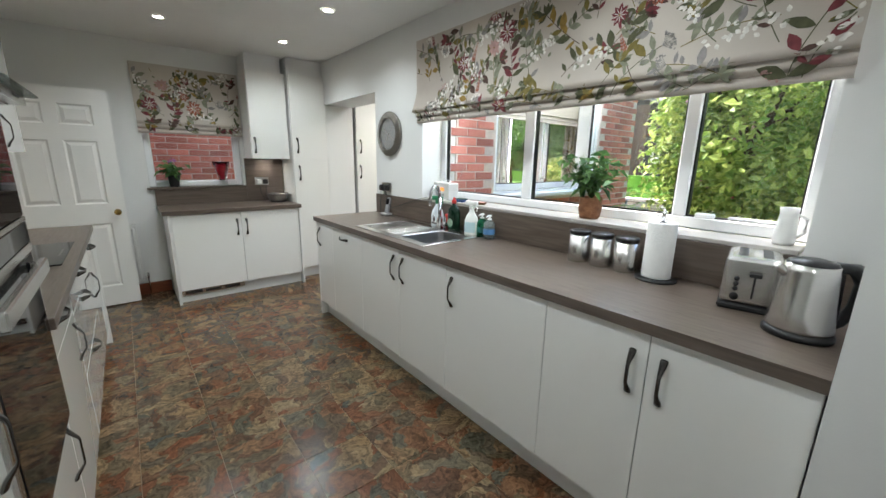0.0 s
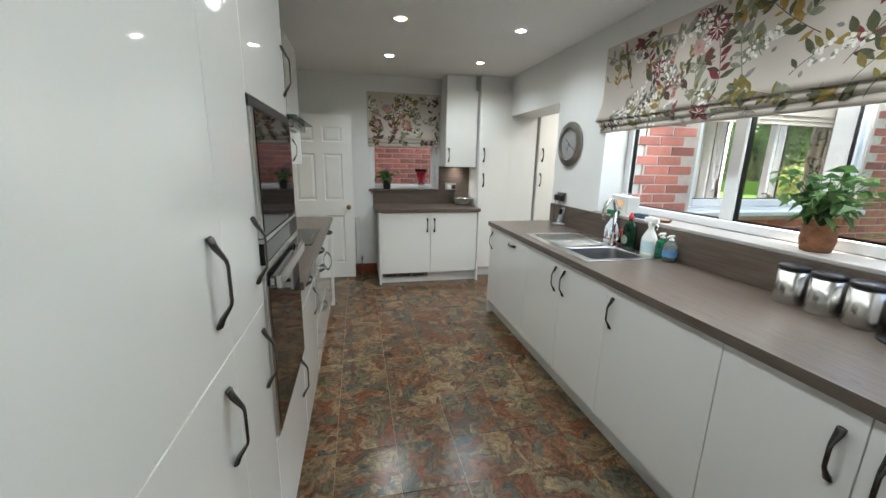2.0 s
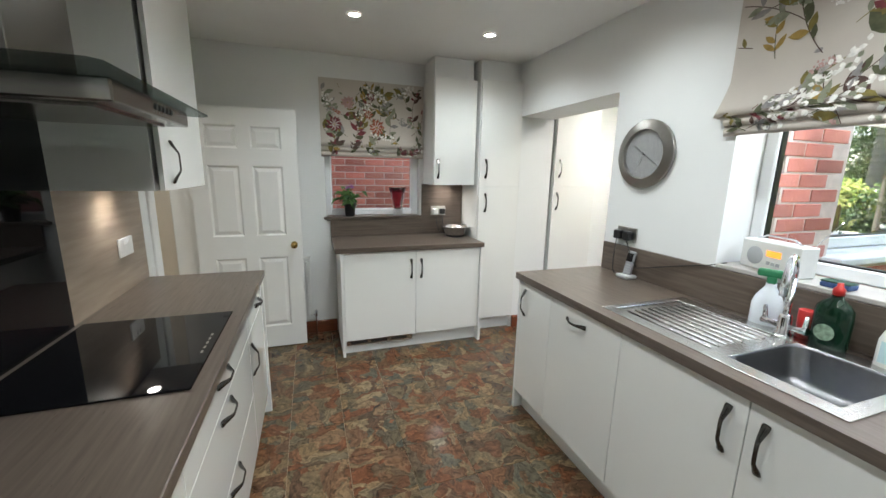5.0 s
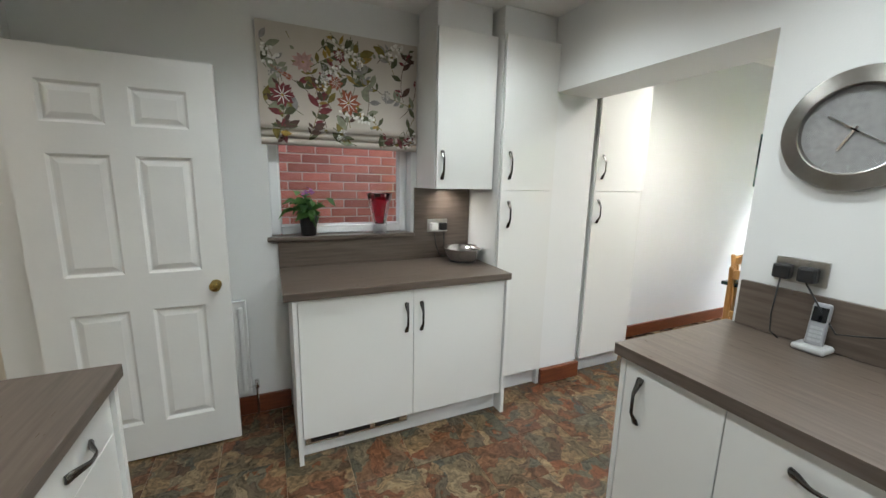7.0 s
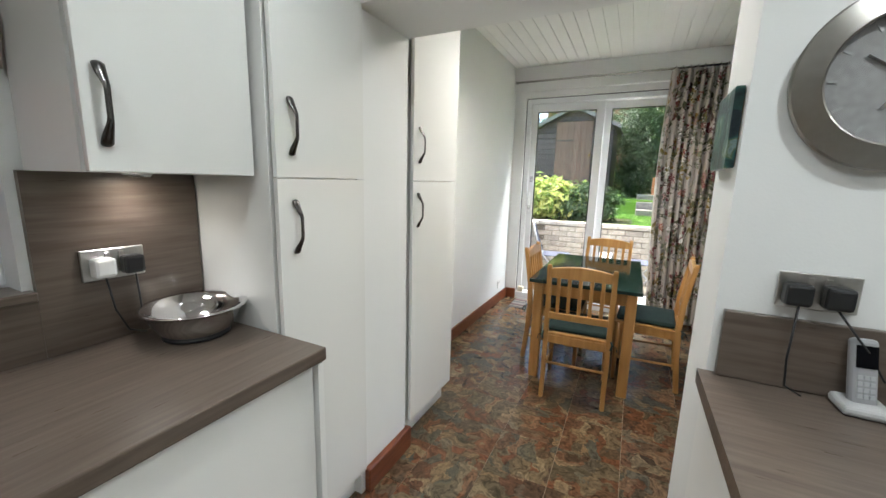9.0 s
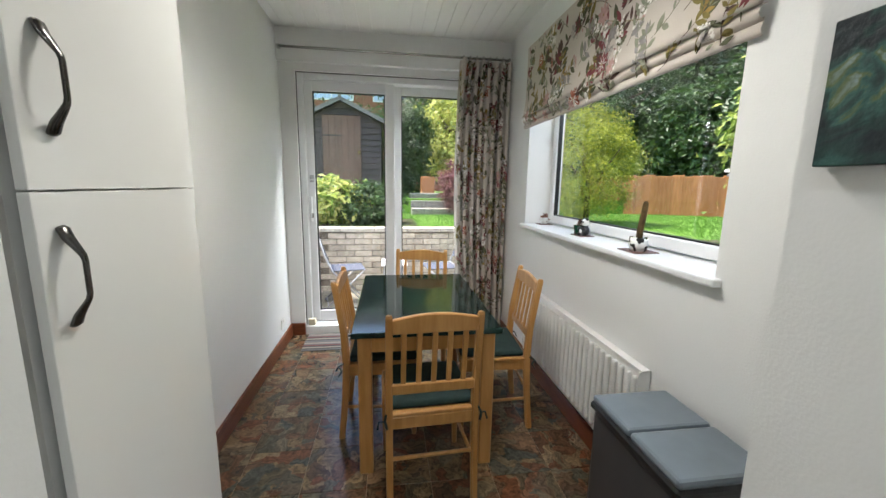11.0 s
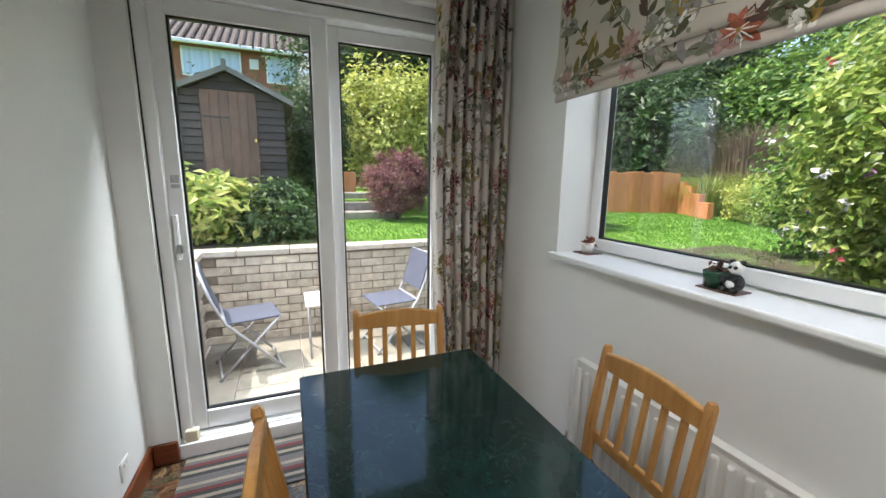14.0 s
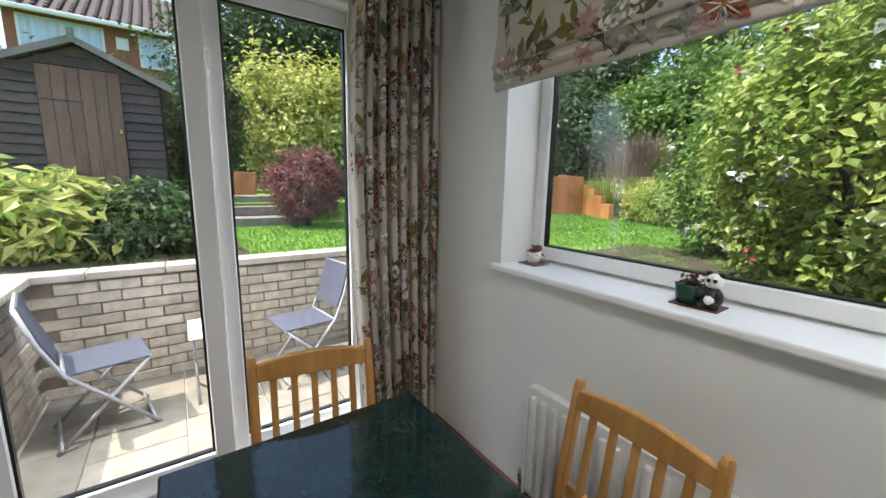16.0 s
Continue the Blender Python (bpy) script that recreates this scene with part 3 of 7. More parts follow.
def unit(name, label, axis, sgn, front, back, a0, a1, z0, z1, doors, plinth=0.0, category="cabinet", group="", length=0.165, body_top=None):
    """A cabinet: carcass, doors or drawer fronts (a0, a1, z0, z1, handle), each with its handle ('v' or 'h', place, height)."""
    mid = (front + back) / 2
    t = thing(name, (mid, (a0 + a1) / 2, 0) if axis == "x" else ((a0 + a1) / 2, mid, 0), label, category, group)
    def bx(ua, ub, da, db, za, zb):
        return (da, ua, za, db, ub, zb) if axis == "x" else (ua, da, za, ub, db, zb)
    inner = front - sgn * 0.034
    part("body", B(bx(a0 + 0.0005, a1 - 0.0005, inner, back, z0, body_top or z1)), M_CARC, t)
    if plinth:
        part("plinth", B(bx(a0, a1, front - sgn * 0.06, front - sgn * 0.075, 0, z0 - 0.002)), M_CARC, t)
    for d0, d1, za, zb, hnd in doors:
        nm = "drawer_front" if (zb - za) < 0.32 else "door"
        dr = part(nm, B(bx(d0 + 0.0015, d1 - 0.0015, front, front - sgn * 0.018, za + 0.0015, zb - 0.0015), bevel=0.0012), M_GLOSS, t)
        if hnd:
            kind, ha, hz = hnd[:3]
            bmh = bow_handle(hnd[3] if len(hnd) > 3 else length)
            bmh.transform(frame_of(axis, sgn, front, ha, hz, kind))
            part("handle", bmh, M_HANDLE, dr, "dark nickel bow handle")
    return t


BT, DT = 0.13, 0.872            # door bottom and top of the base units
G1, G2, G3 = "gloss white base units", "gloss white tall units", "gloss white wall units"
# run under the wide window
RF, RB = 1.478, 2.10
for a0, a1, hnd in ((3.548, 3.862, ("v", 3.80, 0.745)), (3.049, 3.548, ("h", 3.33, 0.80, 0.14)), (2.546, 3.049, ("v", 2.60, 0.74)), (2.079, 2.546, ("v", 2.495, 0.74)),
                    (1.441, 2.079, ("v", 2.03, 0.735)), (1.036, 1.441, ("v", 1.085, 0.72)), (0.625, 1.036, ("v", 0.985, 0.72))):
    unit("base_cabinet", "gloss white base cabinet with a dark bow handle under the worktop", "x", -1, RF, RB, a0, a1, BT, DT, [(a0, a1, BT, DT, hnd)], 1, group=G1, body_top=0.74 if 2.3 < (a0 + a1) / 2 < 3.2 else None)
t = thing("end_panel", (1.78, 3.873, 0), "white end panel closing the run of base units", "panel")
part("board", B((RF, 3.863, 0, RB, 3.882, 0.872)), M_CARC, t)

# left run
LF, LB = -0.035, -0.598
unit("base_cabinet", "gloss white base cabinet with a drawer over a door", "x", 1, LF, LB, 2.215, 2.80, BT, DT, [(2.215, 2.80, 0.755, DT, ("h", 2.44, 0.855, 0.17)), (2.215, 2.80, BT, 0.755, ("v", 2.70, 0.645))], 1, group=G1)
unit("drawer_cabinet", "gloss white three-drawer cabinet under the hob", "x", 1, LF, LB, 2.80, 3.76, BT, DT, [(2.80, 3.76, 0.735, DT, ("h", 3.22, 0.83, 0.15)), (2.80, 3.76, 0.435, 0.735, ("h", 3.225, 0.70, 0.16)), (2.80, 3.76, BT, 0.435, ("h", 3.25, 0.405, 0.16))], 1, group=G1)
unit("base_cabinet", "gloss white base cabinet with a drawer over a door", "x", 1, LF, LB, 3.76, 4.28, BT, DT, [(3.76, 4.28, 0.735, DT, ("h", 4.07, 0.80, 0.13)), (3.76, 4.28, BT, 0.735, ("v", 3.80, 0.60))], 1, group=G1)
t = thing("end_panel", (-0.31, 4.295, 0), "white end panel closing the run of base units", "panel")
part("board", B((LF + 0.012, 4.281, 0, LB, 4.305, 0.872)), M_CARC, t)
ZS, ZT = 1.053, 2.36
unit("tall_cabinet", "tall gloss white larder cabinet with two doors", "x", 1, LF, LB, 0.72, 1.315, BT, ZT, [(0.72, 1.315, ZS, ZT, ("v", 1.243, 1.226, 0.182)), (0.72, 1.315, BT, ZS, ("v", 1.246, 0.905, 0.182))], 1, group=G2)
unit("tall_cabinet", "narrow tall gloss white pull-out cabinet", "x", 1, LF, LB, 1.315, 1.605, BT, ZT, [(1.315, 1.605, ZS, ZT, ("v", 1.548, 1.22, 0.182)), (1.315, 1.605, BT, ZS, ("v", 1.55, 0.90, 0.182))], 1, group=G2)
unit("oven_housing", "tall gloss white housing round the built-in ovens", "x", 1, LF, LB, 1.605, 2.213, BT, ZT, [(1.605, 2.213, 1.63, ZT, ("v", 2.168, 1.796, 0.182)), (1.605, 2.213, BT, 0.575, ("v", 2.12, 0.49, 0.19))], 1, group=G2)
t = thing("end_panel", (-0.31, 0.705, 0), "white end panel beside the larder cabinet", "panel")
part("board", B((LF + 0.005, 0.694, 0, LB, 0.717, ZT)), M_CARC, t)
t = thing("filler_panel", (-0.3, 1.45, ZT), "white filler panel above the tall cabinets", "panel")
part("board", B((LF - 0.05, 0.70, ZT + 0.002, LB, 2.21, CK - 0.002)), M_CARC, t)

# ovens
ov = thing("built_in_oven", (-0.3, 1.9, 0.575), "black glass built-in double oven with steel trim", "oven")
part("body", B((LF - 0.022, 1.61, 0.58, -0.56, 2.208, 1.625)), M_BLACK, ov)
for za, zb, nm in ((1.24, 1.60, "upper_door"), (0.59, 1.135, "lower_door")):
    dr = part(nm, B((LF + 0.012, 1.632, za, LF - 0.02, 2.192, zb), bevel=0.003), M_BGLASS, ov)
    for ta, tb in ((1.606, 1.630), (2.194, 2.212)):
        part("trim", B((LF + 0.010, ta, za, LF - 0.02, tb, zb), bevel=0.002), M_STEEL, ov)
part("control_panel", B((LF + 0.012, 1.61, 1.164, LF - 0.02, 2.21, 1.223), bevel=0.002), M_BGLASS, ov)
for za, zb in ((1.225, 1.238), (1.138, 1.162)):
    part("trim", B((LF + 0.0125, 1.606, za, LF - 0.02, 2.212, zb), bevel=0.001), M_STEEL, ov)
part("trim", B((LF + 0.004, 1.606, 1.602, LF - 0.02, 2.212, 1.628), bevel=0.002), M_BLACK, ov)
part("handle", B((LF + 0.030, 1.625, 1.082, LF + 0.048, 2.145, 1.124), (LF + 0.012, 1.63, 1.09, LF + 0.031, 1.66, 1.117), (LF + 0.012, 2.11, 1.09, LF + 0.031, 2.14, 1.117), bevel=0.004), M_STEEL, ov, "flat brushed steel oven handle")

# far run
FF, FB = 4.885, 5.455
fr = unit("base_cabinet", "gloss white base cabinet with two doors below the small window", "y", -1, FF, FB, 0.492, 1.665, BT, DT, [(0.492, 1.082, BT + 0.0, DT, ("v", 1.04, 0.718)), (1.082, 1.665, BT, DT, ("v", 1.127, 0.716))], 1, group=G1)
part("vent_grille", B((0.50, FF + 0.03, 0.075, 1.06, FF + 0.05, 0.126), bevel=0.003), M_STEEL, fr, "brushed metal ventilation grille")
part("vent_slot", B(*[(0.53 + k * 0.17, FF + 0.028, 0.088, 0.67 + k * 0.17, FF + 0.031, 0.112) for k in range(3)]), M_BLACK, fr)
for xa in (0.468, 1.668):
    t = thing("end_panel", (xa + 0.01, 5.15, 0), "white end panel beside the fridge unit", "panel")
    part("board", B((xa, 4.868, 0, xa + 0.021, FB, 0.872)), M_CARC, t)
unit("wall_cabinet", "gloss white wall cabinet above the worktop", "y", -1, 5.12, FB, 1.302, 1.692, 1.402, 2.30, [(1.302, 1.692, 1.402, 2.30, ("v", 1.338, 1.542))], group=G3)
unit("tall_cabinet", "tall gloss white larder cabinet beside the archway", "y", -1, 5.045, FB, 1.706, 2.112, BT, 2.305, [(1.706, 2.112, 1.40, 2.305, ("v", 1.762, 1.552)), (1.706, 2.112, BT, 1.40, ("v", 1.768, 1.249))], 1, group=G2)
unit("tall_cabinet", "tall gloss white larder cabinet in the dining room", "y", -1, 5.055, 5.435, 2.495, 2.985, BT, 2.305, [(2.495, 2.985, 1.40, 2.305, ("v", 2.55, 1.571)), (2.495, 2.985, BT, 1.40, ("v", 2.54, 1.259))], 1, group=G2)
t = thing("filler_panel", (1.7, 5.25, 2.31), "white boxed filler between cabinets and ceiling", "panel")
part("board", B((1.31, 5.16, 2.302, 1.67, FB, CK - 0.002), (1.71, 5.09, 2.307, 2.098, FB, CK - 0.002), bevel=0.003), M_WALL, t)

# wall units and hood over the hob
unit("wall_cabinet", "gloss white wall cabinet beside the cooker hood", "x", 1, -0.25, LB, 3.62, 4.21, 1.42, 2.36, [(3.62, 4.21, 1.42, 2.36, ("v", 3.72, 1.53))], group=G3)
unit("wall_cabinet", "gloss white wall cabinet beside the oven housing", "x", 1, -0.25, LB, 2.225, 2.72, 1.42, 2.36, [(2.225, 2.72, 1.42, 2.36, ("v", 2.665, 1.56, 0.2))], group=G3)
hood = thing("cooker_hood", (-0.4, 3.15, 1.6), "steel chimney cooker hood with a flat glass canopy", "cooker hood")
M_HSTEEL = mat("dark_brushed_steel", (0.30, 0.285, 0.27), 0.22, 1.0, scale=30, vary=0.04, stretch=(1, 1, 12), rvary=0.03)
part("chimney", B((-0.598, 3.0, 1.70, -0.31, 3.26, CK - 0.004), bevel=0.002), M_HSTEEL, hood)
part("base", B((-0.598, 2.93, 1.645, -0.115, 3.47, 1.695), bevel=0.004), M_HSTEEL, hood)
bmg = bmesh.new()
prism(bmg, [(-0.598, 2.80), (-0.10, 2.80), (-0.08, 2.82), (-0.08, 3.595), (-0.10, 3.615), (-0.598, 3.615)], "z", 1.697, 1.704)
gl = part("glass_canopy", bmg, M_HGLASS, hood)
part("filter", B((-0.50, 2.98, 1.638, -0.17, 3.42, 1.6445)), M_HSTEEL, hood)
part("control", B(*[(-0.1145, 3.17 + 0.03 * k, 1.664, -0.111, 3.185 + 0.03 * k, 1.678) for k in range(5)], bevel=0.001), M_BLACK, hood)

# worktops
def worktop(name, label, bm, m):
    return tagged(part(name, bm, m), label, "worktop", kind="structure")


# the sink opening is cut out of the long worktop
wk = bmesh.new()
for b in ((1.46, 0.622, 0.875, 2.099, 2.372, 0.915), (1.46, 2.372, 0.875, 1.54, 3.212, 0.915), (2.015, 2.372, 0.875, 2.099, 3.212, 0.915), (1.46, 3.212, 0.875, 2.099, 3.90, 0.915)):
    box(wk, *b)
bmesh.ops.remove_doubles(wk, verts=wk.verts, dist=0.0001)
worktop("worktop_window", "grey-brown oak laminate worktop under the wide window", wk, M_WORK)
worktop("worktop_hob", "grey-brown oak laminate worktop round the hob", B((-0.598, 2.215, 0.875, -0.012, 4.33, 0.915), bevel=0.004, seg=2), M_WORK)
worktop("worktop_fridge", "grey-brown oak laminate worktop below the small window", B((0.43, 4.865, 0.875, 1.70, 5.458, 0.915), bevel=0.004, seg=2), M_WORKX)
worktop("upstand_window", "brown oak laminate upstand behind the long worktop", B((2.078, 0.622, 0.916, 2.098, 3.862, 1.094), bevel=0.002), M_WORK)
worktop("upstand_fridge", "brown oak laminate panel behind the short worktop", B((0.43, 5.438, 0.916, 1.285, 5.458, 1.074), (1.2855, 5.438, 0.916, 1.70, 5.458, 1.402)), M_WORKX)
worktop("splashback_hob", "oak laminate panel on the wall behind the hob", B((-0.598, 3.60, 0.916, -0.59, 4.33, 1.419), (-0.598, 2.215, 0.916, -0.59, 2.74, 1.419)), mat("pale_oak_laminate", (0.24, 0.185, 0.14), 0.35, scale=7, base2=(0.34, 0.27, 0.21), stretch=(5, 0.5, 5), bump=0.1, bscale=30))
sp = thing("glass_splashback", (-0.59, 3.17, 0.92), "black glass splashback behind the hob", "splashback")
part("sheet", B((-0.598, 2.742, 0.917, -0.584, 3.598, 1.68), bevel=0.001), M_BGLASS, sp)

hob = thing("hob", (-0.31, 3.3, 0.916), "flat black glass induction hob set in the worktop", "hob")
part("glass", B((-0.565, 3.0, 0.9155, -0.06, 3.61, 0.922), bevel=0.002), M_BGLASS, hob)
part("touch_mark", B(*[(-0.09, 3.22 + 0.035 * k, 0.9222, -0.082, 3.24 + 0.035 * k, 0.9224) for k in range(5)]), M_STEEL, hob)

# sink
snk = thing("sink", (1.78, 2.8, 0.915), "stainless steel sink with a ribbed drainer", "sink")
bms = bmesh.new()
for b in ((1.525, 2.355, 0.9155, 1.585, 3.225, 0.9195), (1.955, 2.355, 0.9155, 2.03, 3.225, 0.9195), (1.585, 2.355, 0.9155, 1.955, 2.40, 0.9195), (1.585, 2.70, 0.9155, 1.955, 2.75, 0.9195), (1.585, 2.75, 0.911, 1.955, 3.19, 0.914), (1.585, 3.19, 0.9155, 1.955, 3.225, 0.9195)):
    box(bms, *b, bevel=0.001)
part("rim", bms, M_STEEL, snk)
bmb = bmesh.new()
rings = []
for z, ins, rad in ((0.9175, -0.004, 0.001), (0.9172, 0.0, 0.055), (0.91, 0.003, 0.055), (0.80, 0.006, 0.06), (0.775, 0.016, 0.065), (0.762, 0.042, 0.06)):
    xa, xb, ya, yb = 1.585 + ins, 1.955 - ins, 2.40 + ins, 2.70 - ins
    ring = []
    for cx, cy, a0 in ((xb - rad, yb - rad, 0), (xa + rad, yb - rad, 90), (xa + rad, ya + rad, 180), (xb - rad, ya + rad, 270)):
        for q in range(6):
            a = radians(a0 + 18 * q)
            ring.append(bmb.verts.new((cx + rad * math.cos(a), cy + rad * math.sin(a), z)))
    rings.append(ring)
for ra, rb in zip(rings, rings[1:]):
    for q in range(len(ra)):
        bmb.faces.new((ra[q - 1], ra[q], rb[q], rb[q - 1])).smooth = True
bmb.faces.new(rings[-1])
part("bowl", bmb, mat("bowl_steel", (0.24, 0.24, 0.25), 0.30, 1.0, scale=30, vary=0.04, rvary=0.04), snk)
for k in range(9):
    bmr = bmesh.new()
    tube(bmr, [(1.605 + 0.041 * k, 2.77, 0.915), (1.605 + 0.041 * k, 3.15, 0.9165)], 0.005, seg=6)
    part("drainer_rib", bmr, M_STEEL, snk)
bmr = bmesh.new()
lathe(bmr, [(0.0, 0.0), (0.04, 0.0), (0.042, 0.003), (0.0, 0.004)], 1.77, 2.55, 0.7625)
part("waste", bmr, M_CHROME, snk)

# recessed ceiling lights
for x, y in SPOTS:
    dl = thing("downlight", (x, y, CK), "round recessed ceiling spotlight with a chrome rim, lit", "ceiling light", "recessed ceiling spotlights")
    bml = bmesh.new()
    lathe(bml, [(0.034, -0.002), (0.036, -0.007), (0.046, -0.006), (0.050, -0.001)], x, y, CK, seg=24)
    part("rim", bml, M_CHROME, dl)
    bml = bmesh.new()
    lathe(bml, [(0.0, -0.003), (0.033, -0.003)], x, y, CK, seg=24)
    part("lens", bml, M_LAMP, dl)

# ---- dining room ----
tb = thing("dining_table", (4.085, 4.346, 0), "wooden dining table with a dark green marble top", "table")
part("tabletop", B((3.515, 3.987, 0.72, 4.655, 4.705, 0.747), bevel=0.006, seg=2), M_MARBLE, tb)
part("apron", B((3.57, 4.03, 0.635, 4.60, 4.05, 0.719), (3.57, 4.64, 0.635, 4.60, 4.66, 0.719), (3.56, 4.06, 0.635, 3.58, 4.63, 0.719), (4.59, 4.06, 0.635, 4.61, 4.63, 0.719)), M_PINE, tb)
for lx in (3.545, 4.56):
    for ly in (4.015, 4.612):
        part("leg", B((lx, ly, 0, lx + 0.065, ly + 0.065, 0.719), bevel=0.006), M_PINE, tb)


def dining_chair():
    """A slat-back chair at the origin: it faces +x, with its back posts at x = -0.2."""
    c = thing("dining_chair", (0, 0, 0), "honey-coloured pine chair with slatted back and dark green cushion", "chair", "chairs round the table")
    hw = 0.19
    for s in (-1, 1):
        bm = bmesh.new()
        rings = []
        for x, z, w, d in ((-0.215, 0, 0.028, 0.034), (-0.19, 0.25, 0.03, 0.036), (-0.18, 0.44, 0.03, 0.040), (-0.19, 0.62, 0.03, 0.036), (-0.235, 0.895, 0.028, 0.03), (-0.237, 0.908, 0.022, 0.022)):
            rings.append([bm.verts.new((x + dx * d / 2, s * hw + dy * w / 2, z)) for dx, dy in ((-1, -1), (1, -1), (1, 1), (-1, 1))])
        for a, b in zip(rings, rings[1:]):
            for k in range(4):
                bm.faces.new((a[k], a[(k + 1) % 4], b[(k + 1) % 4], b[k]))
        bm.faces.new(rings[0][::-1])
        bm.faces.new(rings[-1])
        bmesh.ops.recalc_face_normals(bm, faces=bm.faces)
        bmesh.ops.bevel(bm, geom=[e for e in bm.edges if abs(e.verts[0].co.z - e.verts[1].co.z) > 0.005], offset=0.006, segments=2, affect="EDGES")
        part("back_post", bm, M_PINE, c)
        bm = bmesh.new()
        tube(bm, [(0.19, s * hw, 0), (0.19, s * hw, 0.22), (0.19, s * hw, 0.43)], [0.014, 0.019, 0.02], seg=8)
        part("leg", bm, M_PINE, c)
        part("side_rail", B((-0.17, s * hw - 0.01, 0.375, 0.18, s * hw + 0.01, 0.43), bevel=0.003), M_PINE, c)
        bm = bmesh.new()
        tube(bm, [(-0.19, s * hw, 0.19), (0.19, s * hw, 0.17)], 0.009, seg=8)
        part("stretcher", bm, M_PINE, c)
    bm = bmesh.new()
    tube(bm, [(-0.195, -hw, 0.24), (-0.195, hw, 0.24)], 0.009, seg=8)
    part("stretcher", bm, M_PINE, c)
    part("front_rail", B((0.175, -hw, 0.375, 0.195, hw, 0.43), bevel=0.003), M_PINE, c)
    part("back_rail", B((-0.19, -hw, 0.375, -0.17, hw, 0.43), bevel=0.003), M_PINE, c)
    bm = bmesh.new()
    prism(bm, [(-hw + 0.01, 0.825), (hw - 0.01, 0.825)] + [(hw - 0.01 - (2 * hw - 0.02) * k / 12, 0.885 + 0.022 * math.sin(math.pi * k / 12)) for k in range(13)], "x", -0.238, -0.214, bevel=0.004)
    part("crest_rail", bm, M_PINE, c)
    part("lower_rail", B((-0.208, -hw + 0.01, 0.545, -0.188, hw - 0.01, 0.59), bevel=0.004), M_PINE, c)
    for k in range(5):
        y = -0.13 + 0.065 * k
        bm = B((-0.008, y - 0.011, 0.575, 0.006, y + 0.011, 0.845), bevel=0.003)
        bmesh.ops.transform(bm, matrix=Matrix.Translation((-0.107, 0, 0)) @ Matrix(((1, 0, -0.145, 0), (0, 1, 0, 0), (0, 0, 1, 0), (0, 0, 0, 1))), verts=bm.verts)
        part("slat", bm, M_PINE, c)
    part("seat", B((-0.19, -0.205, 0.43, 0.215, 0.205, 0.448), bevel=0.006, seg=2), M_PINE, c)
    bm = B((-0.165, -0.19, 0.449, 0.205, 0.19, 0.485), bevel=0.016, seg=3)
    for f in bm.faces:
        f.smooth = True
    cu = part("cushion", bm, M_CUSH, c, "dark green padded seat cushion")
    for s in (-1, 1):
        bm = bmesh.new()
        tube(bm, [(-0.16, s * 0.18, 0.462), (-0.20, s * 0.205, 0.45), (-0.222, s * 0.21, 0.44), (-0.235, s * 0.20, 0.41)], 0.006, seg=6, flat=0.5)
        tube(bm, [(-0.222, s * 0.21, 0.44), (-0.20, s * 0.235, 0.425), (-0.215, s * 0.24, 0.40)], 0.006, seg=6, flat=0.5)
        part("tie", bm, M_CUSH, cu)
    return c


ch = dining_chair()
copy_thing(ch, pose(4.606, 4.303, 0, 0, 0, 171))
copy_thing(ch, pose(4.03, 4.578, 0, 0, 0, -91))
copy_thing(ch, pose(4.014, 3.914, 0, 0, 0, 87))
ch.matrix_basis = pose(3.54, 4.352, 0, 0, 0, 3)


def radiator(x0, x1, y, sgn, z0, z1, label):
    """A ribbed panel radiator on a wall across y."""
    r = thing("radiator", ((x0 + x1) / 2, y, z0), label, "radiator")
    bm = B((x0, y + sgn * 0.028, z0, x1, y + sgn * 0.040, z1), bevel=0.004)
    part("panel", bm, M_PAINT, r)
    n = int((x1 - x0) / 0.05)
    w = (x1 - x0) / n
    for k in range(n):
        c = x0 + w * (k + 0.5)
        part("rib", B((c - w * 0.25, y + sgn * 0.039, z0 + 0.03, c + w * 0.25, y + sgn * 0.062, z1 - 0.03), bevel=0.009, seg=2), M_PAINT, r)
    part("top_grille", B((x0 - 0.004, y + sgn * 0.005, z1 - 0.004, x1 + 0.004, y + sgn * 0.046, z1 + 0.004), (x0 - 0.004, y + sgn * 0.005, z0, x0 + 0.002, y + sgn * 0.058, z1), (x1 - 0.002, y + sgn * 0.005, z0, x1 + 0.004, y + sgn * 0.058, z1)), M_PAINT, r)
    bm = bmesh.new()
    tube(bm, [(x1 + 0.035, y + sgn * 0.035, 0), (x1 + 0.035, y + sgn * 0.035, z0 + 0.04), (x1 - 0.01, y + sgn * 0.035, z0 + 0.045)], 0.0075, seg=8)
    lathe(bm, [(0.0, 0.0), (0.012, 0.0), (0.014, 0.03), (0.012, 0.055), (0, 0.057)], x1 + 0.035, y + sgn * 0.035, z0 + 0.03, seg=10)
    part("valve", bm, M_CHROME, r)
    return r


radiator(3.205, 4.545, DY0, 1, 0.16, 0.655, "white ribbed panel radiator under the dining window")
radiator(-0.35, 0.235, YF, -1, 0.15, 0.735, "white panel radiator behind the open door")

# internal door, open against the far wall
dr = thing("door_1", (-0.57, 5.25, 0), "white six-panel internal door standing open", "door", kind="structure")
bmd = bmesh.new()
X0, X1, YD, DW = -0.575, 0.185, 5.225, 0.035
cols = [(0.115, 0.335), (0.425, 0.645)]
rows = [(0.20, 0.80), (0.98, 1.53), (1.66, 1.83)]
us = sorted({0, 0.76, *[c for p in cols for c in p]})
zs = sorted({0.012, 1.965, *[c for p in rows for c in p]})
for ua, ub in zip(us, us[1:]):
    for za, zb in zip(zs, zs[1:]):
        panel = (ua, ub) in cols and (za, zb) in rows
        if not panel:
            box(bmd, X0 + ua, YD, za, X0 + ub, YD + DW, zb)
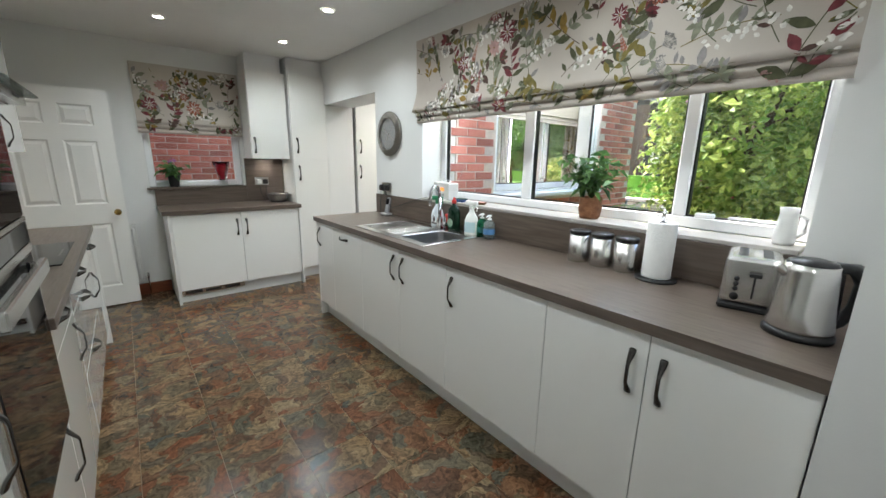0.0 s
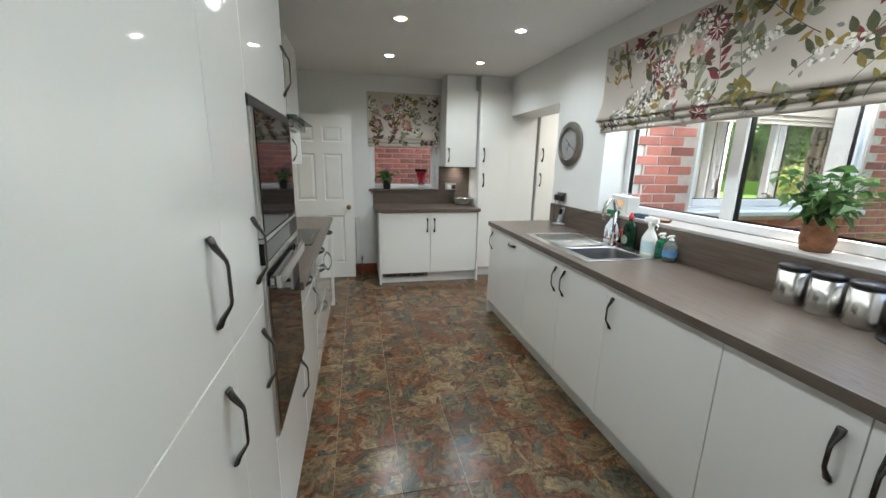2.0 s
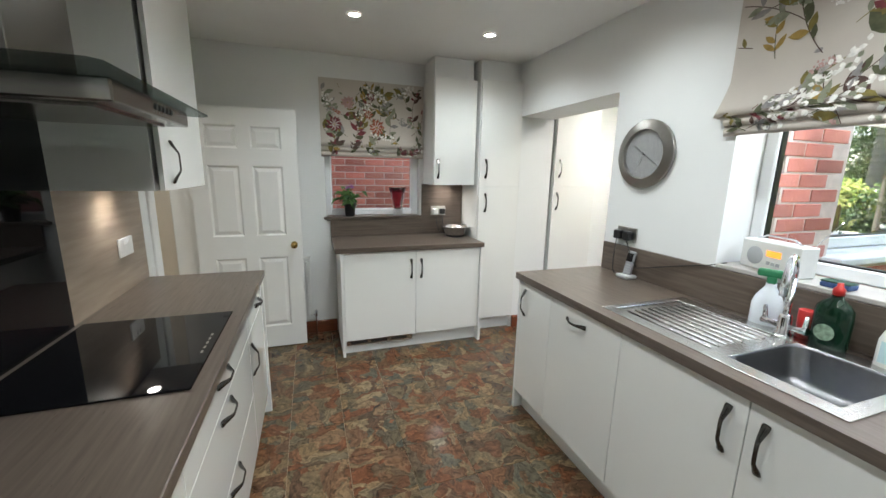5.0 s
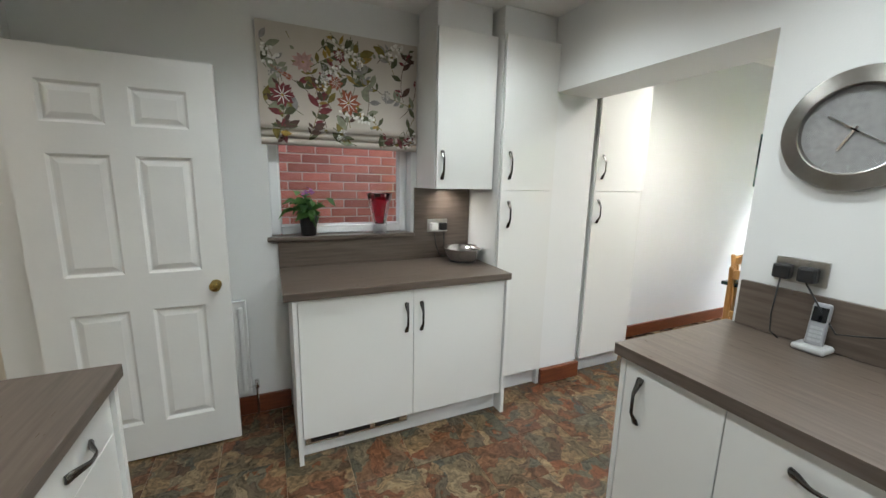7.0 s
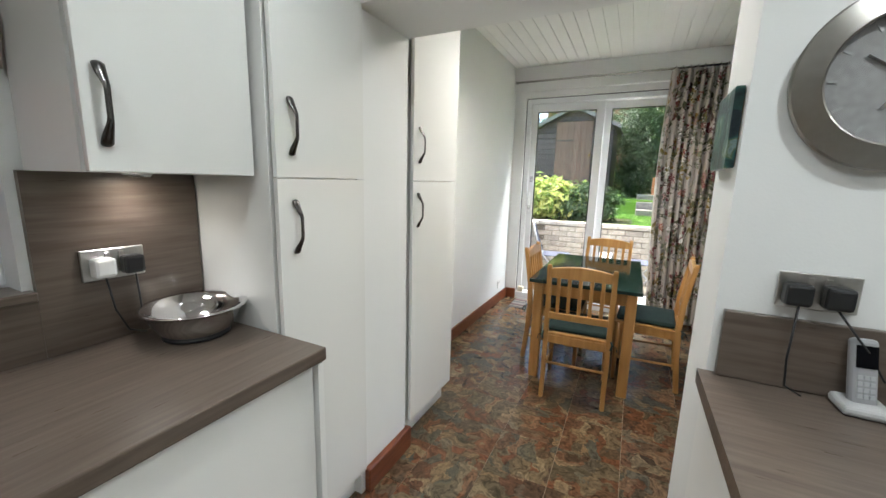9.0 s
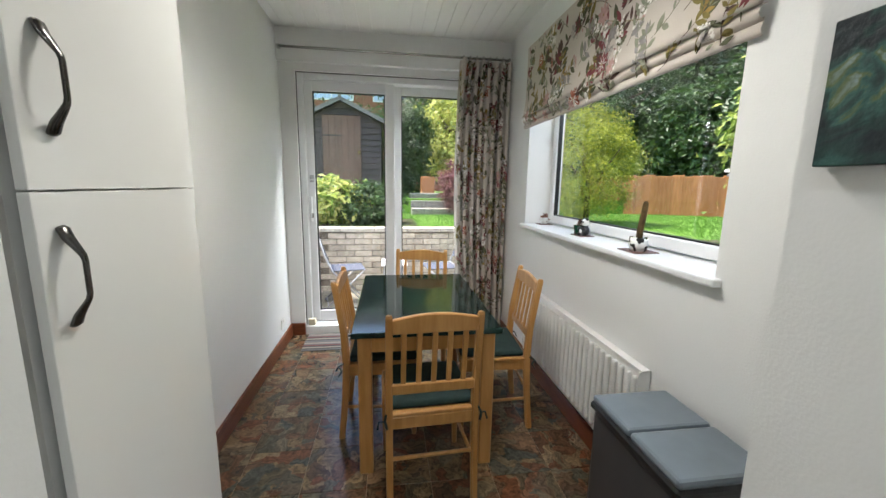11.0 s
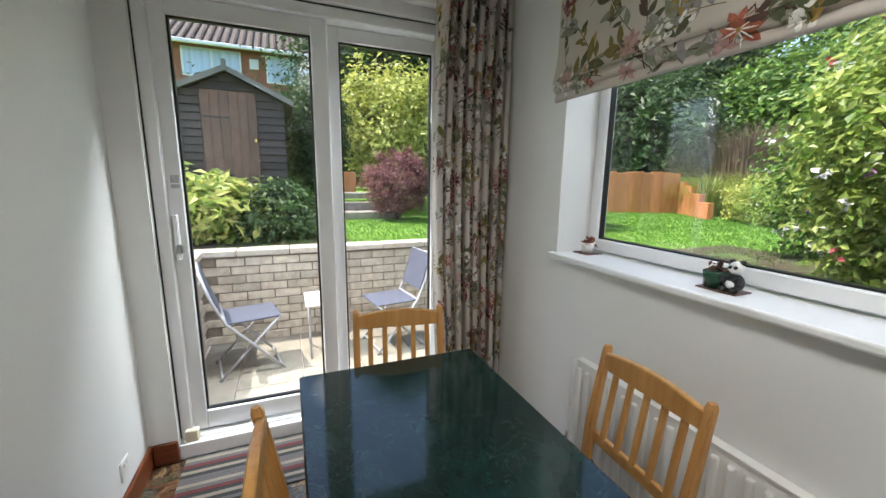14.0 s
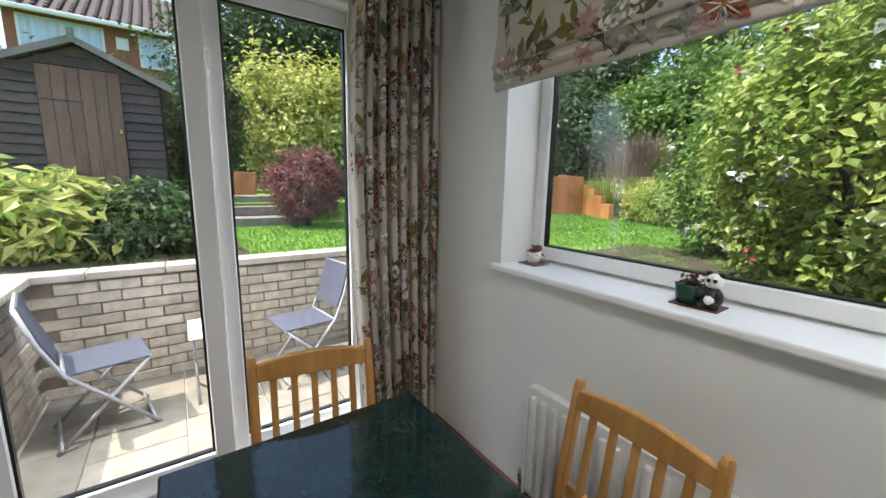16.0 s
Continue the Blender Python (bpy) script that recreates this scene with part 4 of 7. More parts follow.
bmesh.ops.remove_doubles(bmd, verts=bmd.verts, dist=0.0002)
leaf = part("leaf", bmd, M_PAINT, dr)
for ca, cb in cols:
    for za, zb in rows:
        bm = bmesh.new()
        o = [(X0 + ca, za), (X0 + cb, za), (X0 + cb, zb), (X0 + ca, zb)]
        def inset(d, yy):
            return [bm.verts.new(p) for p in ((X0 + ca + d, yy, za + d), (X0 + cb - d, yy, za + d), (X0 + cb - d, yy, zb - d), (X0 + ca + d, yy, zb - d))]
        loops = [inset(0, YD), inset(0.012, YD + 0.012), inset(0.018, YD + 0.012), inset(0.042, YD + 0.003)]
        for a, b in zip(loops, loops[1:]):
            for k in range(4):
                bm.faces.new((a[k], a[(k + 1) % 4], b[(k + 1) % 4], b[k]))
        bm.faces.new(loops[-1])
        part("panel", bm, M_PAINT, dr)
bm = bmesh.new()
lathe(bm, [(0.0, 0.0), (0.026, 0.0), (0.026, 0.006), (0.011, 0.01), (0.010, 0.03), (0.024, 0.040), (0.027, 0.052), (0.020, 0.064), (0.0, 0.068)], seg=24)
bm.transform(Matrix.Translation((0.125, YD, 0.90)) @ Matrix.Rotation(radians(90), 4, "X"))
part("knob", bm, M_BRASS, dr, "round aged brass door knob")
setting("door_frame", B((XL + 0.015, 4.45, 0, XL - 0.135, 4.535, 2.07), (XL + 0.015, 5.285, 0, XL - 0.135, 5.37, 2.07), (XL + 0.015, 4.536, 1.985, XL - 0.135, 5.284, 2.07), bevel=0.005), M_PAINT, "white door frame in the kitchen side wall", "door frame")

# ---- outside ----
LOW, HIGH, TOP = -0.085, 0.80, 1.12
def terrain():
    """The garden in terraces: low ground by the house, lawn behind the stone wall, a higher bank beyond."""
    def level(x, y):
        if x < 3.3 or (x < 7.15 and 2.35 < y < 5.55):
            return LOW
        if x > 10.2 and y > -1.0:
            return TOP
        if y < -4.6:
            return 1.5
        return HIGH
    xs = [-60, -8, 0, 3.299, 3.301, 5, 7.149, 7.151, 8.5, 10.199, 10.201, 16, 30, 80, 300]
    ys = [-300, -60, -12, -4.601, -4.599, -2, -1.001, -0.999, 2.349, 2.351, 4, 5.549, 5.551, 8, 20, 80, 300]
    bm = bmesh.new()
    grid = {(i, j): bm.verts.new((x, y, level(x, y))) for i, x in enumerate(xs) for j, y in enumerate(ys)}
    for i in range(len(xs) - 1):
        for j in range(len(ys) - 1):
            bm.faces.new((grid[i, j], grid[i + 1, j], grid[i + 1, j + 1], grid[i, j + 1]))
    return bm


setting("ground", terrain(), M_GRASS, "mown green lawn rising in terraces", "lawn")


def fast_mesh(name, verts, faces, mats, index=None):
    me = bpy.data.meshes.new(name)
    me.from_pydata(verts.tolist(), [], faces.tolist())
    for m in mats:
        me.materials.append(m)
    if index is not None:
        me.polygons.foreach_set("material_index", index)
    me.update()
    return me


def leaf_mesh(name, pos, nor, size, material, rng, slim=0.5, droop=0.15):
    """One folded blade of four corners at each place, turned to its normal."""
    n = len(pos)
    t = rng.normal(size=(n, 3))
    nor = nor / np.linalg.norm(nor, axis=1, keepdims=True)
    t -= nor * np.sum(t * nor, axis=1, keepdims=True)
    t /= np.linalg.norm(t, axis=1, keepdims=True)
    b = np.cross(nor, t)
    s = (size * rng.uniform(0.6, 1.25, size=n))[:, None]
    mid = pos + t * s * 0.45
    v = np.stack([pos, mid + b * s * slim * 0.5 + nor * s * 0.08, pos + t * s - nor * s * droop, mid - b * s * slim * 0.5 + nor * s * 0.08], axis=1).reshape(-1, 3)
    k = np.arange(n)[:, None] * 4
    f = np.concatenate([k + np.array([[0, 1, 2]]), k + np.array([[0, 2, 3]])])
    return fast_mesh(name, v, f, [material])


def crown_points(rng, centre, radii, n, clumps, spread, hollow=0.45):
    """Leaf places in clumps strewn through the outer part of an egg-shaped crown."""
    d = rng.normal(size=(clumps, 3))
    d /= np.linalg.norm(d, axis=1, keepdims=True)
    c = d * rng.uniform(hollow, 1.0, size=(clumps, 1)) ** 0.7
    pick = rng.integers(0, clumps, size=n)
    p = c[pick] + rng.normal(size=(n, 3)) * spread * rng.uniform(0.5, 1.3, size=clumps)[pick][:, None]
    nor = p * 0.6 + rng.normal(size=(n, 3)) * 0.55 + np.array([0, 0, 0.75])
    return p * np.array(radii) + np.array(centre), nor


def plant(name, label, category, base, centre, radii, n, size, material, seed, clumps=70, spread=0.16, trunk=0.05, limbs=7, slim=0.5, bark=None, flowers=None, group=""):
    """A shrub or tree: tapered trunk with limbs, and a crown of many small leaves."""
    rng = np.random.default_rng(seed)
    t = thing(name, base, label, category, group)
    bm = bmesh.new()
    b, c = Vector(base), Vector(centre)
    tube(bm, [b, b.lerp(c, 0.5) + Vector((0.04, 0.03, 0)), c], [trunk, trunk * 0.75, trunk * 0.4], seg=8)
    for k in range(limbs):
        d = Vector(rng.normal(size=3))
        d.z = abs(d.z) * 0.6
        d.normalize()
        s = b.lerp(c, 0.35 + 0.6 * k / limbs)
        e = c + Vector((d.x * radii[0], d.y * radii[1], d.z * radii[2])) * 0.8
        tube(bm, [s, s.lerp(e, 0.5) + Vector((0, 0, 0.08 * radii[2])), e], [trunk * 0.5, trunk * 0.32, trunk * 0.12], seg=6)
    part("trunk", bm, bark or M_BARK, t)
    p, nor = crown_points(rng, centre, radii, n, clumps, spread)
    low = base[2] + 0.02
    p[:, 2] = np.maximum(p[:, 2], low + rng.uniform(0, 0.1, size=n))
    ob = new("crown", leaf_mesh("crown", p, nor, size, material, rng, slim))
    ob.parent = t
    ob.matrix_parent_inverse = WHERE[t].inverted()
    if flowers:
        for fname, fm, fn, fs in flowers:
            q, qn = crown_points(rng, centre, [r * 1.05 for r in radii], fn * 5, fn, 0.018, hollow=0.92)
            fo = new(fname, leaf_mesh(fname, q, qn, fs, fm, rng, 0.8))
            fo.parent = t
            fo.matrix_parent_inverse = WHERE[t].inverted()
    return t


M_BARK = mat("bark", (0.09, 0.06, 0.04), 0.9, scale=14, vary=0.3, bump=0.6, bscale=40)
L_LAUREL = leaf_mat("laurel_leaf", (0.15, 0.26, 0.04), (0.62, 0.60, 0.20))
L_DARK = leaf_mat("dark_leaf", (0.016, 0.045, 0.014), (0.07, 0.13, 0.035))
L_MID = leaf_mat("mid_leaf", (0.045, 0.12, 0.02), (0.20, 0.32, 0.06))
L_YEL = leaf_mat("yellow_leaf", (0.20, 0.27, 0.04), (0.66, 0.64, 0.20))
L_RED = leaf_mat("purple_leaf", (0.07, 0.025, 0.03), (0.33, 0.12, 0.12))
L_CON = leaf_mat("golden_conifer_leaf", (0.07, 0.13, 0.012), (0.52, 0.52, 0.06), 0.2)
L_GRASSY = leaf_mat("grass_blade", (0.09, 0.15, 0.02), (0.36, 0.40, 0.10))
L_DRY = leaf_mat("dry_stalk", (0.10, 0.07, 0.05), (0.26, 0.19, 0.14))
L_SHRUB = leaf_mat("shrub_leaf", (0.13, 0.24, 0.04), (0.50, 0.58, 0.16), 0.5)
F_WHITE = leaf_mat("white_petal", (0.62, 0.62, 0.64), (0.85, 0.85, 0.85))
F_PURPLE = leaf_mat("purple_petal", (0.20, 0.08, 0.30), (0.50, 0.22, 0.48))
F_RED = leaf_mat("crimson_petal", (0.30, 0.04, 0.05), (0.48, 0.10, 0.12))

plant("laurel_bush", "spotted laurel bush with yellow-green leaves behind the wall", "bush", (7.85, 5.45, 0.8), (7.85, 5.45, 1.12), (0.45, 0.48, 0.34), 2200, 0.15, L_LAUREL, 3, 60, 0.2, 0.025, slim=0.42)
plant("evergreen_bush", "dark evergreen bush behind the low wall", "bush", (7.8, 4.78, 0.8), (7.8, 4.78, 1.08), (0.42, 0.50, 0.32), 5200, 0.065, L_DARK, 4, 70, 0.17, 0.025)
plant("purple_bush", "clipped purple-leaved bush on the lawn", "bush", (9.5, 2.98, 0.8), (9.5, 2.98, 1.42), (0.52, 0.56, 0.56), 16000, 0.045, L_RED, 5, 220, 0.10, 0.04)
plant("yellow_tree", "small yellow-green leaved tree in the sun", "tree", (13.2, 2.2, 1.1), (13.0, 2.1, 2.75), (1.3, 1.7, 1.45), 12000, 0.15, L_YEL, 6, 110, 0.15, 0.08)
plant("dark_tree", "tall dark green tree at the end of the garden", "tree", (17.5, 1.2, 1.1), (17.5, 0.9, 5.6), (2.6, 3.6, 3.2), 26000, 0.19, L_DARK, 7, 190, 0.13, 0.22)
plant("dark_tree", "tall dark green tree at the end of the garden", "tree", (15.5, -3.2, 1.1), (15.5, -3.0, 4.0), (2.2, 3.0, 2.9), 20000, 0.17, L_DARK, 8, 170, 0.13, 0.2)
plant("hedge_shrub", "dark leafy shrub beside the shed", "bush", (12.0, 4.0, 1.12), (12.0, 3.95, 2.25), (0.6, 0.62, 1.3), 9000, 0.09, L_DARK, 9, 80, 0.15, 0.05)
plant("hedge_shrub", "dark leafy shrub behind the shed", "bush", (13.0, 7.4, 1.12), (13.0, 7.4, 2.4), (0.9, 0.8, 1.3), 6000, 0.10, L_DARK, 10, 80, 0.15, 0.05)
plant("hedge_shrub", "dark leafy shrub beneath the yellow tree", "bush", (12.6, 0.6, 1.12), (12.6, 0.5, 1.9), (0.8, 1.5, 0.9), 9000, 0.10, L_DARK, 18, 100, 0.14, 0.05)
plant("conifer", "golden green columnar conifer on the lawn", "tree", (8.05, 1.10, 0.8), (8.05, 1.10, 1.75), (0.72, 0.85, 1.0), 24000, 0.055, L_CON, 11, 240, 0.09, 0.05, slim=0.28)
plant("hedge", "dense mid-green hedge above the timber wall", "hedge", (12.5, -6.0, 1.5), (12.6, -6.0, 3.0), (2.6, 2.6, 1.9), 24000, 0.2, L_DARK, 12, 220, 0.11, 0.12)
plant("hedge", "dense mid-green hedge above the timber wall", "hedge", (9.8, -8.6, 1.5), (9.8, -8.8, 3.2), (2.6, 2.2, 2.0), 22000, 0.2, L_MID, 13, 220, 0.11, 0.12)
plant("hedge", "leafy green hedge at the side of the garden", "hedge", (6.0, -8.4, 1.5), (6.0, -8.6, 3.2), (3.0, 1.8, 2.3), 22000, 0.2, L_MID, 14, 200, 0.11, 0.12)
for k, (bx, by, bz, rx, ry, rz) in enumerate(((17, -9, 5.0, 4.0, 3.6, 4.2), (12, -13.5, 5.2, 4.4, 3.2, 4.4), (5, -13.0, 5.0, 4.4, 3.0, 4.2), (20, -3.5, 4.6, 3.4, 3.6, 3.8), (15.2, -10.6, 4.6, 3.0, 3.0, 3.8))):
    plant("garden_tree", "large leafy tree closing the view beyond the garden", "tree", (bx, by, 1.3), (bx, by, bz), (rx, ry, rz), 20000, 0.34, (L_DARK, L_MID)[k % 2], 80 + k, 170, 0.13, 0.25)
plant("hedge", "dark hedge between the garden and the house behind", "hedge", (16.5, 5.6, 1.12), (16.5, 5.6, 2.5), (1.0, 4.2, 1.7), 14000, 0.16, L_DARK, 90, 150, 0.12, 0.1)
plant("hedge", "tall green hedge behind the patio wall", "hedge", (11.6, 9.6, 1.0), (11.6, 9.6, 2.3), (1.6, 1.9, 1.5), 12000, 0.14, L_MID, 91, 140, 0.12, 0.1)
plant("garden_tree", "leafy tree beyond the patio wall", "tree", (15.0, 11.6, 1.1), (15.0, 11.6, 4.0), (2.4, 2.8, 2.8), 14000, 0.24, L_MID, 92, 150, 0.13, 0.2)
plant("garden_shrub", "rounded mid-green shrub beyond the lawn", "bush", (6.4, -4.0, 0.8), (6.4, -4.0, 1.45), (0.95, 0.8, 0.75), 12000, 0.075, L_MID, 15, 130, 0.12, 0.04)
plant("golden_shrub", "low golden-green shrub at the edge of the lawn", "bush", (7.3, -3.3, 0.8), (7.3, -3.3, 1.15), (0.7, 0.65, 0.5), 11000, 0.06, L_YEL, 31, 130, 0.12, 0.03)
plant("golden_shrub", "low yellow-green shrub in front of the timber wall", "bush", (6.9, -2.75, 0.8), (6.9, -2.75, 1.15), (0.6, 0.5, 0.48), 8000, 0.055, L_SHRUB, 32, 110, 0.12, 0.03)
plant("flowering_shrub", "large leafy shrub with white flowers outside the window", "bush", (4.0, 1.45, 0.8), (4.0, 1.42, 1.75), (0.74, 0.68, 1.02), 18000, 0.066, L_SHRUB, 16, 190, 0.13, 0.04, 12, 0.62,
      flowers=[("white_blossom", F_WHITE, 46, 0.05), ("purple_blossom", F_PURPLE, 14, 0.035), ("crimson_blossom", F_RED, 12, 0.035)])
plant("flowering_shrub", "large leafy shrub with pale flowers near the kitchen window", "bush", (4.9, 0.1, 0.8), (4.9, 0.0, 1.6), (0.7, 0.8, 0.95), 15000, 0.058, L_MID, 17, 150, 0.15, 0.04, 12, 0.62,
      flowers=[("white_blossom", F_WHITE, 44, 0.06)])


def blades(name, label, category, centre, n, height, spread, material, seed, lean=0.6, width=0.012):
    """A tuft of long arching blades."""
    rng = np.random.default_rng(seed)
    t = thing(name, centre, label, category)
    V, F = [], []
    for k in range(n):
        a, r = rng.uniform(0, 2 * math.pi), rng.uniform(0, 1)
        d = np.array([math.cos(a), math.sin(a), 0])
        p = np.array(centre) + d * r * spread * 0.3
        h, out = height * rng.uniform(0.6, 1.1), lean * height * rng.uniform(0.2, 1.1)
        s = np.array([-d[1], d[0], 0]) * width
        for q in range(4):
            u = q / 3
            c = p + d * out * u * u + np.array([0, 0, h * (u - 0.32 * u * u * (1 + rng.uniform(0, 0.5)))])
            V += [c - s * (1 - u * 0.9), c + s * (1 - u * 0.9)]
        b = len(V) - 8
        F += [(b + 2 * i, b + 2 * i + 1, b + 2 * i + 3, b + 2 * i + 2) for i in range(3)]
    ob = new("blades", fast_mesh("blades", np.array(V), np.array(F), [material]))
    ob.parent = t
    ob.matrix_parent_inverse = WHERE[t].inverted()
    return t


blades("ornamental_grass", "tall arching yellow-green ornamental grass", "grass clump", (8.75, -3.75, 0.80), 420, 1.45, 1.6, L_GRASSY, 21)
blades("ornamental_grass", "tall arching yellow-green ornamental grass", "grass clump", (8.2, -4.2, 0.80), 420, 1.5, 1.6, L_GRASSY, 22)
blades("dry_stalks", "clump of dry brown stalks before the hedge", "dead stalks", (8.9, -5.3, 1.5), 900, 2.1, 2.6, L_DRY, 23, 0.25, 0.012)


def fern(centre, seed):
    rng = np.random.default_rng(seed)
    t = thing("fern", centre, "green fern with long arching fronds", "fern")
    for k in range(9):
        a = rng.uniform(0, 2 * math.pi)
        d = Vector((math.cos(a), math.sin(a), 0))
        s = Vector((-d.y, d.x, 0))
        V, F = [], []
        L = rng.uniform(0.55, 0.8)
        for i in range(22):
            u = i / 21
            c = Vector(centre) + d * (L * u) + Vector((0, 0, L * (0.95 * u - 0.75 * u * u)))
            w = 0.17 * math.sin(math.pi * min(1, u * 0.9 + 0.1)) * (1 - u * 0.5)
            for sg in (-1, 1):
                b = len(V)
                V += [tuple(c - d * 0.012), tuple(c + d * 0.014), tuple(c + s * sg * w + d * 0.05 - Vector((0, 0, 0.03)))]
                F.append((b, b + 1, b + 2))
        ob = new("frond", fast_mesh("frond", np.array(V), np.array(F), [L_MID]))
        ob.parent = t
        ob.matrix_parent_inverse = WHERE[t].inverted()


fern((3.75, 2.05, 0.8), 31)
fern((4.35, 2.0, 0.8), 32)

# grass on the lawn
rng = np.random.default_rng(40)
n = 60000
gx, gy = rng.uniform(7.2, 10.1, n), rng.uniform(-4.4, 5.4, n)
k2 = n // 3
gx[:k2], gy[:k2] = rng.uniform(5.0, 7.3, k2), rng.uniform(-4.4, 2.2, k2)
gp = np.stack([gx, gy, np.full(n, HIGH)], axis=1)
gn = rng.normal(size=(n, 3)) * np.array([1, 1, 0.25])
me = leaf_mesh("lawn_grass", gp, gn, 0.05, leaf_mat("lawn_blade", (0.06, 0.17, 0.015), (0.12, 0.27, 0.03)), rng, 0.16, 0.0)
co = np.zeros(len(me.vertices) * 3)
me.vertices.foreach_get("co", co)
co = co.reshape(-1, 3)
co[:, 2] = HIGH + np.abs(co[:, 2] - HIGH) * 0.8
me.vertices.foreach_set("co", co.ravel())
tagged(new("lawn_grass", me), "short bright green mown grass", "grass", kind="stuff")

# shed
# Near-black shed body: shade of the gaps between boards, put into its colour.
M_BOARDGAP = mat("board_gap_shade", (0.010, 0.008, 0.008), 0.8, scale=10, vary=0.3, bump=0.3)
SX, SY0, SY1, SZ = 10.8, 4.66, 6.42, 1.10
shed = thing("garden_shed", (SX + 1.2, 5.55, SZ), "dark-stained timber garden shed with a brown plank door", "shed")
part("body", B((SX + 0.03, SY0 + 0.02, SZ, SX + 2.4, SY1 - 0.02, SZ + 1.66)), M_BOARDGAP, shed)
bm = bmesh.new()
prism(bm, [(SY0 + 0.02, SZ + 1.66), (SY1 - 0.02, SZ + 1.66), (5.556, SZ + 2.1)], "x", SX + 0.03, SX + 2.4)
part("gable", bm, M_SHED, shed)
bm = bmesh.new()
for s in (-1, 1):
    e = SY1 + 0.12 if s > 0 else SY0 - 0.12
    prism(bm, [(5.556, SZ + 2.17), (e, SZ + 1.68), (e, SZ + 1.645), (5.556, SZ + 2.135)], "x", SX - 0.14, SX + 2.5)
part("roof", bm, M_FELT, shed)
for s in (-1, 1):
    e = SY1 + 0.13 if s > 0 else SY0 - 0.13
    bm = bmesh.new()
    prism(bm, [(5.556, SZ + 2.18), (e, SZ + 1.69), (e, SZ + 1.60), (5.556, SZ + 2.09)], "x", SX - 0.165, SX - 0.142)
    part("bargeboard", bm, M_FELT, shed)
part("finial", B((SX - 0.18, 5.52, SZ + 2.08, SX - 0.166, 5.592, SZ + 2.26), bevel=0.01), M_FELT, shed)
D0, D1 = 5.13, 5.965
for k in range(6):
    w = (D1 - D0) / 6
    part("door_plank", B((SX - 0.02, D0 + k * w + 0.002, SZ + 0.02, SX + 0.004, D0 + (k + 1) * w - 0.002, SZ + 1.80), bevel=0.003), M_SHEDD, shed)
for zz in (0.4, 1.35):
    part("hinge", B((SX - 0.026, 5.55, SZ + zz, SX - 0.0205, D1 - 0.01, SZ + zz + 0.035)), M_BLACK, shed)
part("padlock", B((SX - 0.05, D0 + 0.02, SZ + 0.98, SX - 0.0205, D0 + 0.06, SZ + 1.05), bevel=0.006), M_BRASS, shed)
zz = SZ + 0.02
while zz < SZ + 2.05:
    h = 0.128
    lim = min(SY1 - 5.556, (SZ + 2.12 - zz - h) / 0.45) if zz + h > SZ + 1.66 else SY1 - 5.556
    if lim > 0.08:
        if zz + 0.02 < SZ + 1.80:
            segs = [(D1 + 0.004, 5.556 + lim), (5.556 - lim, D0 - 0.004)]
        else:
            segs = [(5.556 - lim, 5.556 + lim)]
        for a, b in segs:
            if b - a > 0.05:
                bm = bmesh.new()
                prism(bm, [(SX + 0.028, zz), (SX - 0.012, zz), (SX + 0.016, zz + h - 0.010), (SX + 0.028, zz + h - 0.010)], "y", a, b)
                part("board", bm, M_SHED, shed)
    zz += h

# far house
hs = thing("brick_house", (25, 4, 1.0), "two-storey brick house with a brown tiled roof", "house")
part("wall", B((22, -3.5, 1.0, 30, 8.6, 6.72)), mat("far_brick", (0.25, 0.095, 0.055), 0.85, scale=6, base2=(0.36, 0.15, 0.09), bump=0.2), hs)
bm = bmesh.new()
prism(bm, [(21.55, 6.72), (26, 9.3), (30.4, 6.72), (30.4, 6.6), (26, 9.15), (21.55, 6.6)], "y", -3.9, 9.0)
part("roof", bm, M_TILE, hs)
for r in range(15):
    u = r / 15
    x, z = 21.5 + 4.45 * u, 6.735 + 2.58 * u
    bm = bmesh.new()
    for c in range(44):
        yy = 9.0 - 0.295 * c
        tube(bm, [(x - 0.02, yy, z + 0.02), (x + 0.31, yy, z + 0.17)], 0.055, seg=6, flat=0.5)
    part("tile_course", bm, M_TILE, hs)
part("gutter", B((21.42, -3.9, 6.55, 21.56, 9.0, 6.68), bevel=0.02), M_UPVC, hs)
for ya, yb in ((6.2, 8.32), (3.2, 5.27), (0.2, 2.2)):
    wd = part("window", B((21.96, ya, 5.45, 22.02, yb, 6.56), bevel=0.01), M_UPVC, hs)
    for a, b in ((ya + 0.07, (ya + yb) / 2 - 0.03), ((ya + yb) / 2 + 0.03, yb - 0.07)):
        part("pane", B((21.95, a, 5.52, 21.957, b, 6.5)), mat("far_pane", (0.52, 0.62, 0.80), 0.4, scale=3, vary=0.22, stretch=(1, 3, 0.1)), wd)
part("vent", B((21.97, 5.55, 5.95, 21.995, 5.9, 6.35), bevel=0.01), M_UPVC, hs)

# low patio: flags, stone wall, copings
patio = setting("pavement", B((5.70, 2.35, LOW + 0.002, 7.10, 5.50, LOW + 0.03)), M_MORTAR, "pale stone paving outside the patio door", "paving")
PZ = LOW + 0.045
y, j = 2.37, 0
rng = np.random.default_rng(41)
while y < 5.42:
    h = min(0.46, 5.44 - y)
    x = 5.72 - (0.2 if j % 2 else 0)
    while x < 7.05:
        xa, xb = max(5.72, x), min(x + 0.6, 7.06)
        if xb - xa > 0.06:
            part("flag", B((xa, y, LOW + 0.01, xb - 0.007, y + h - 0.007, PZ + rng.uniform(-0.003, 0.003)), bevel=0.004), M_FLAG, patio)
        x += 0.6
    y += h
    j += 1
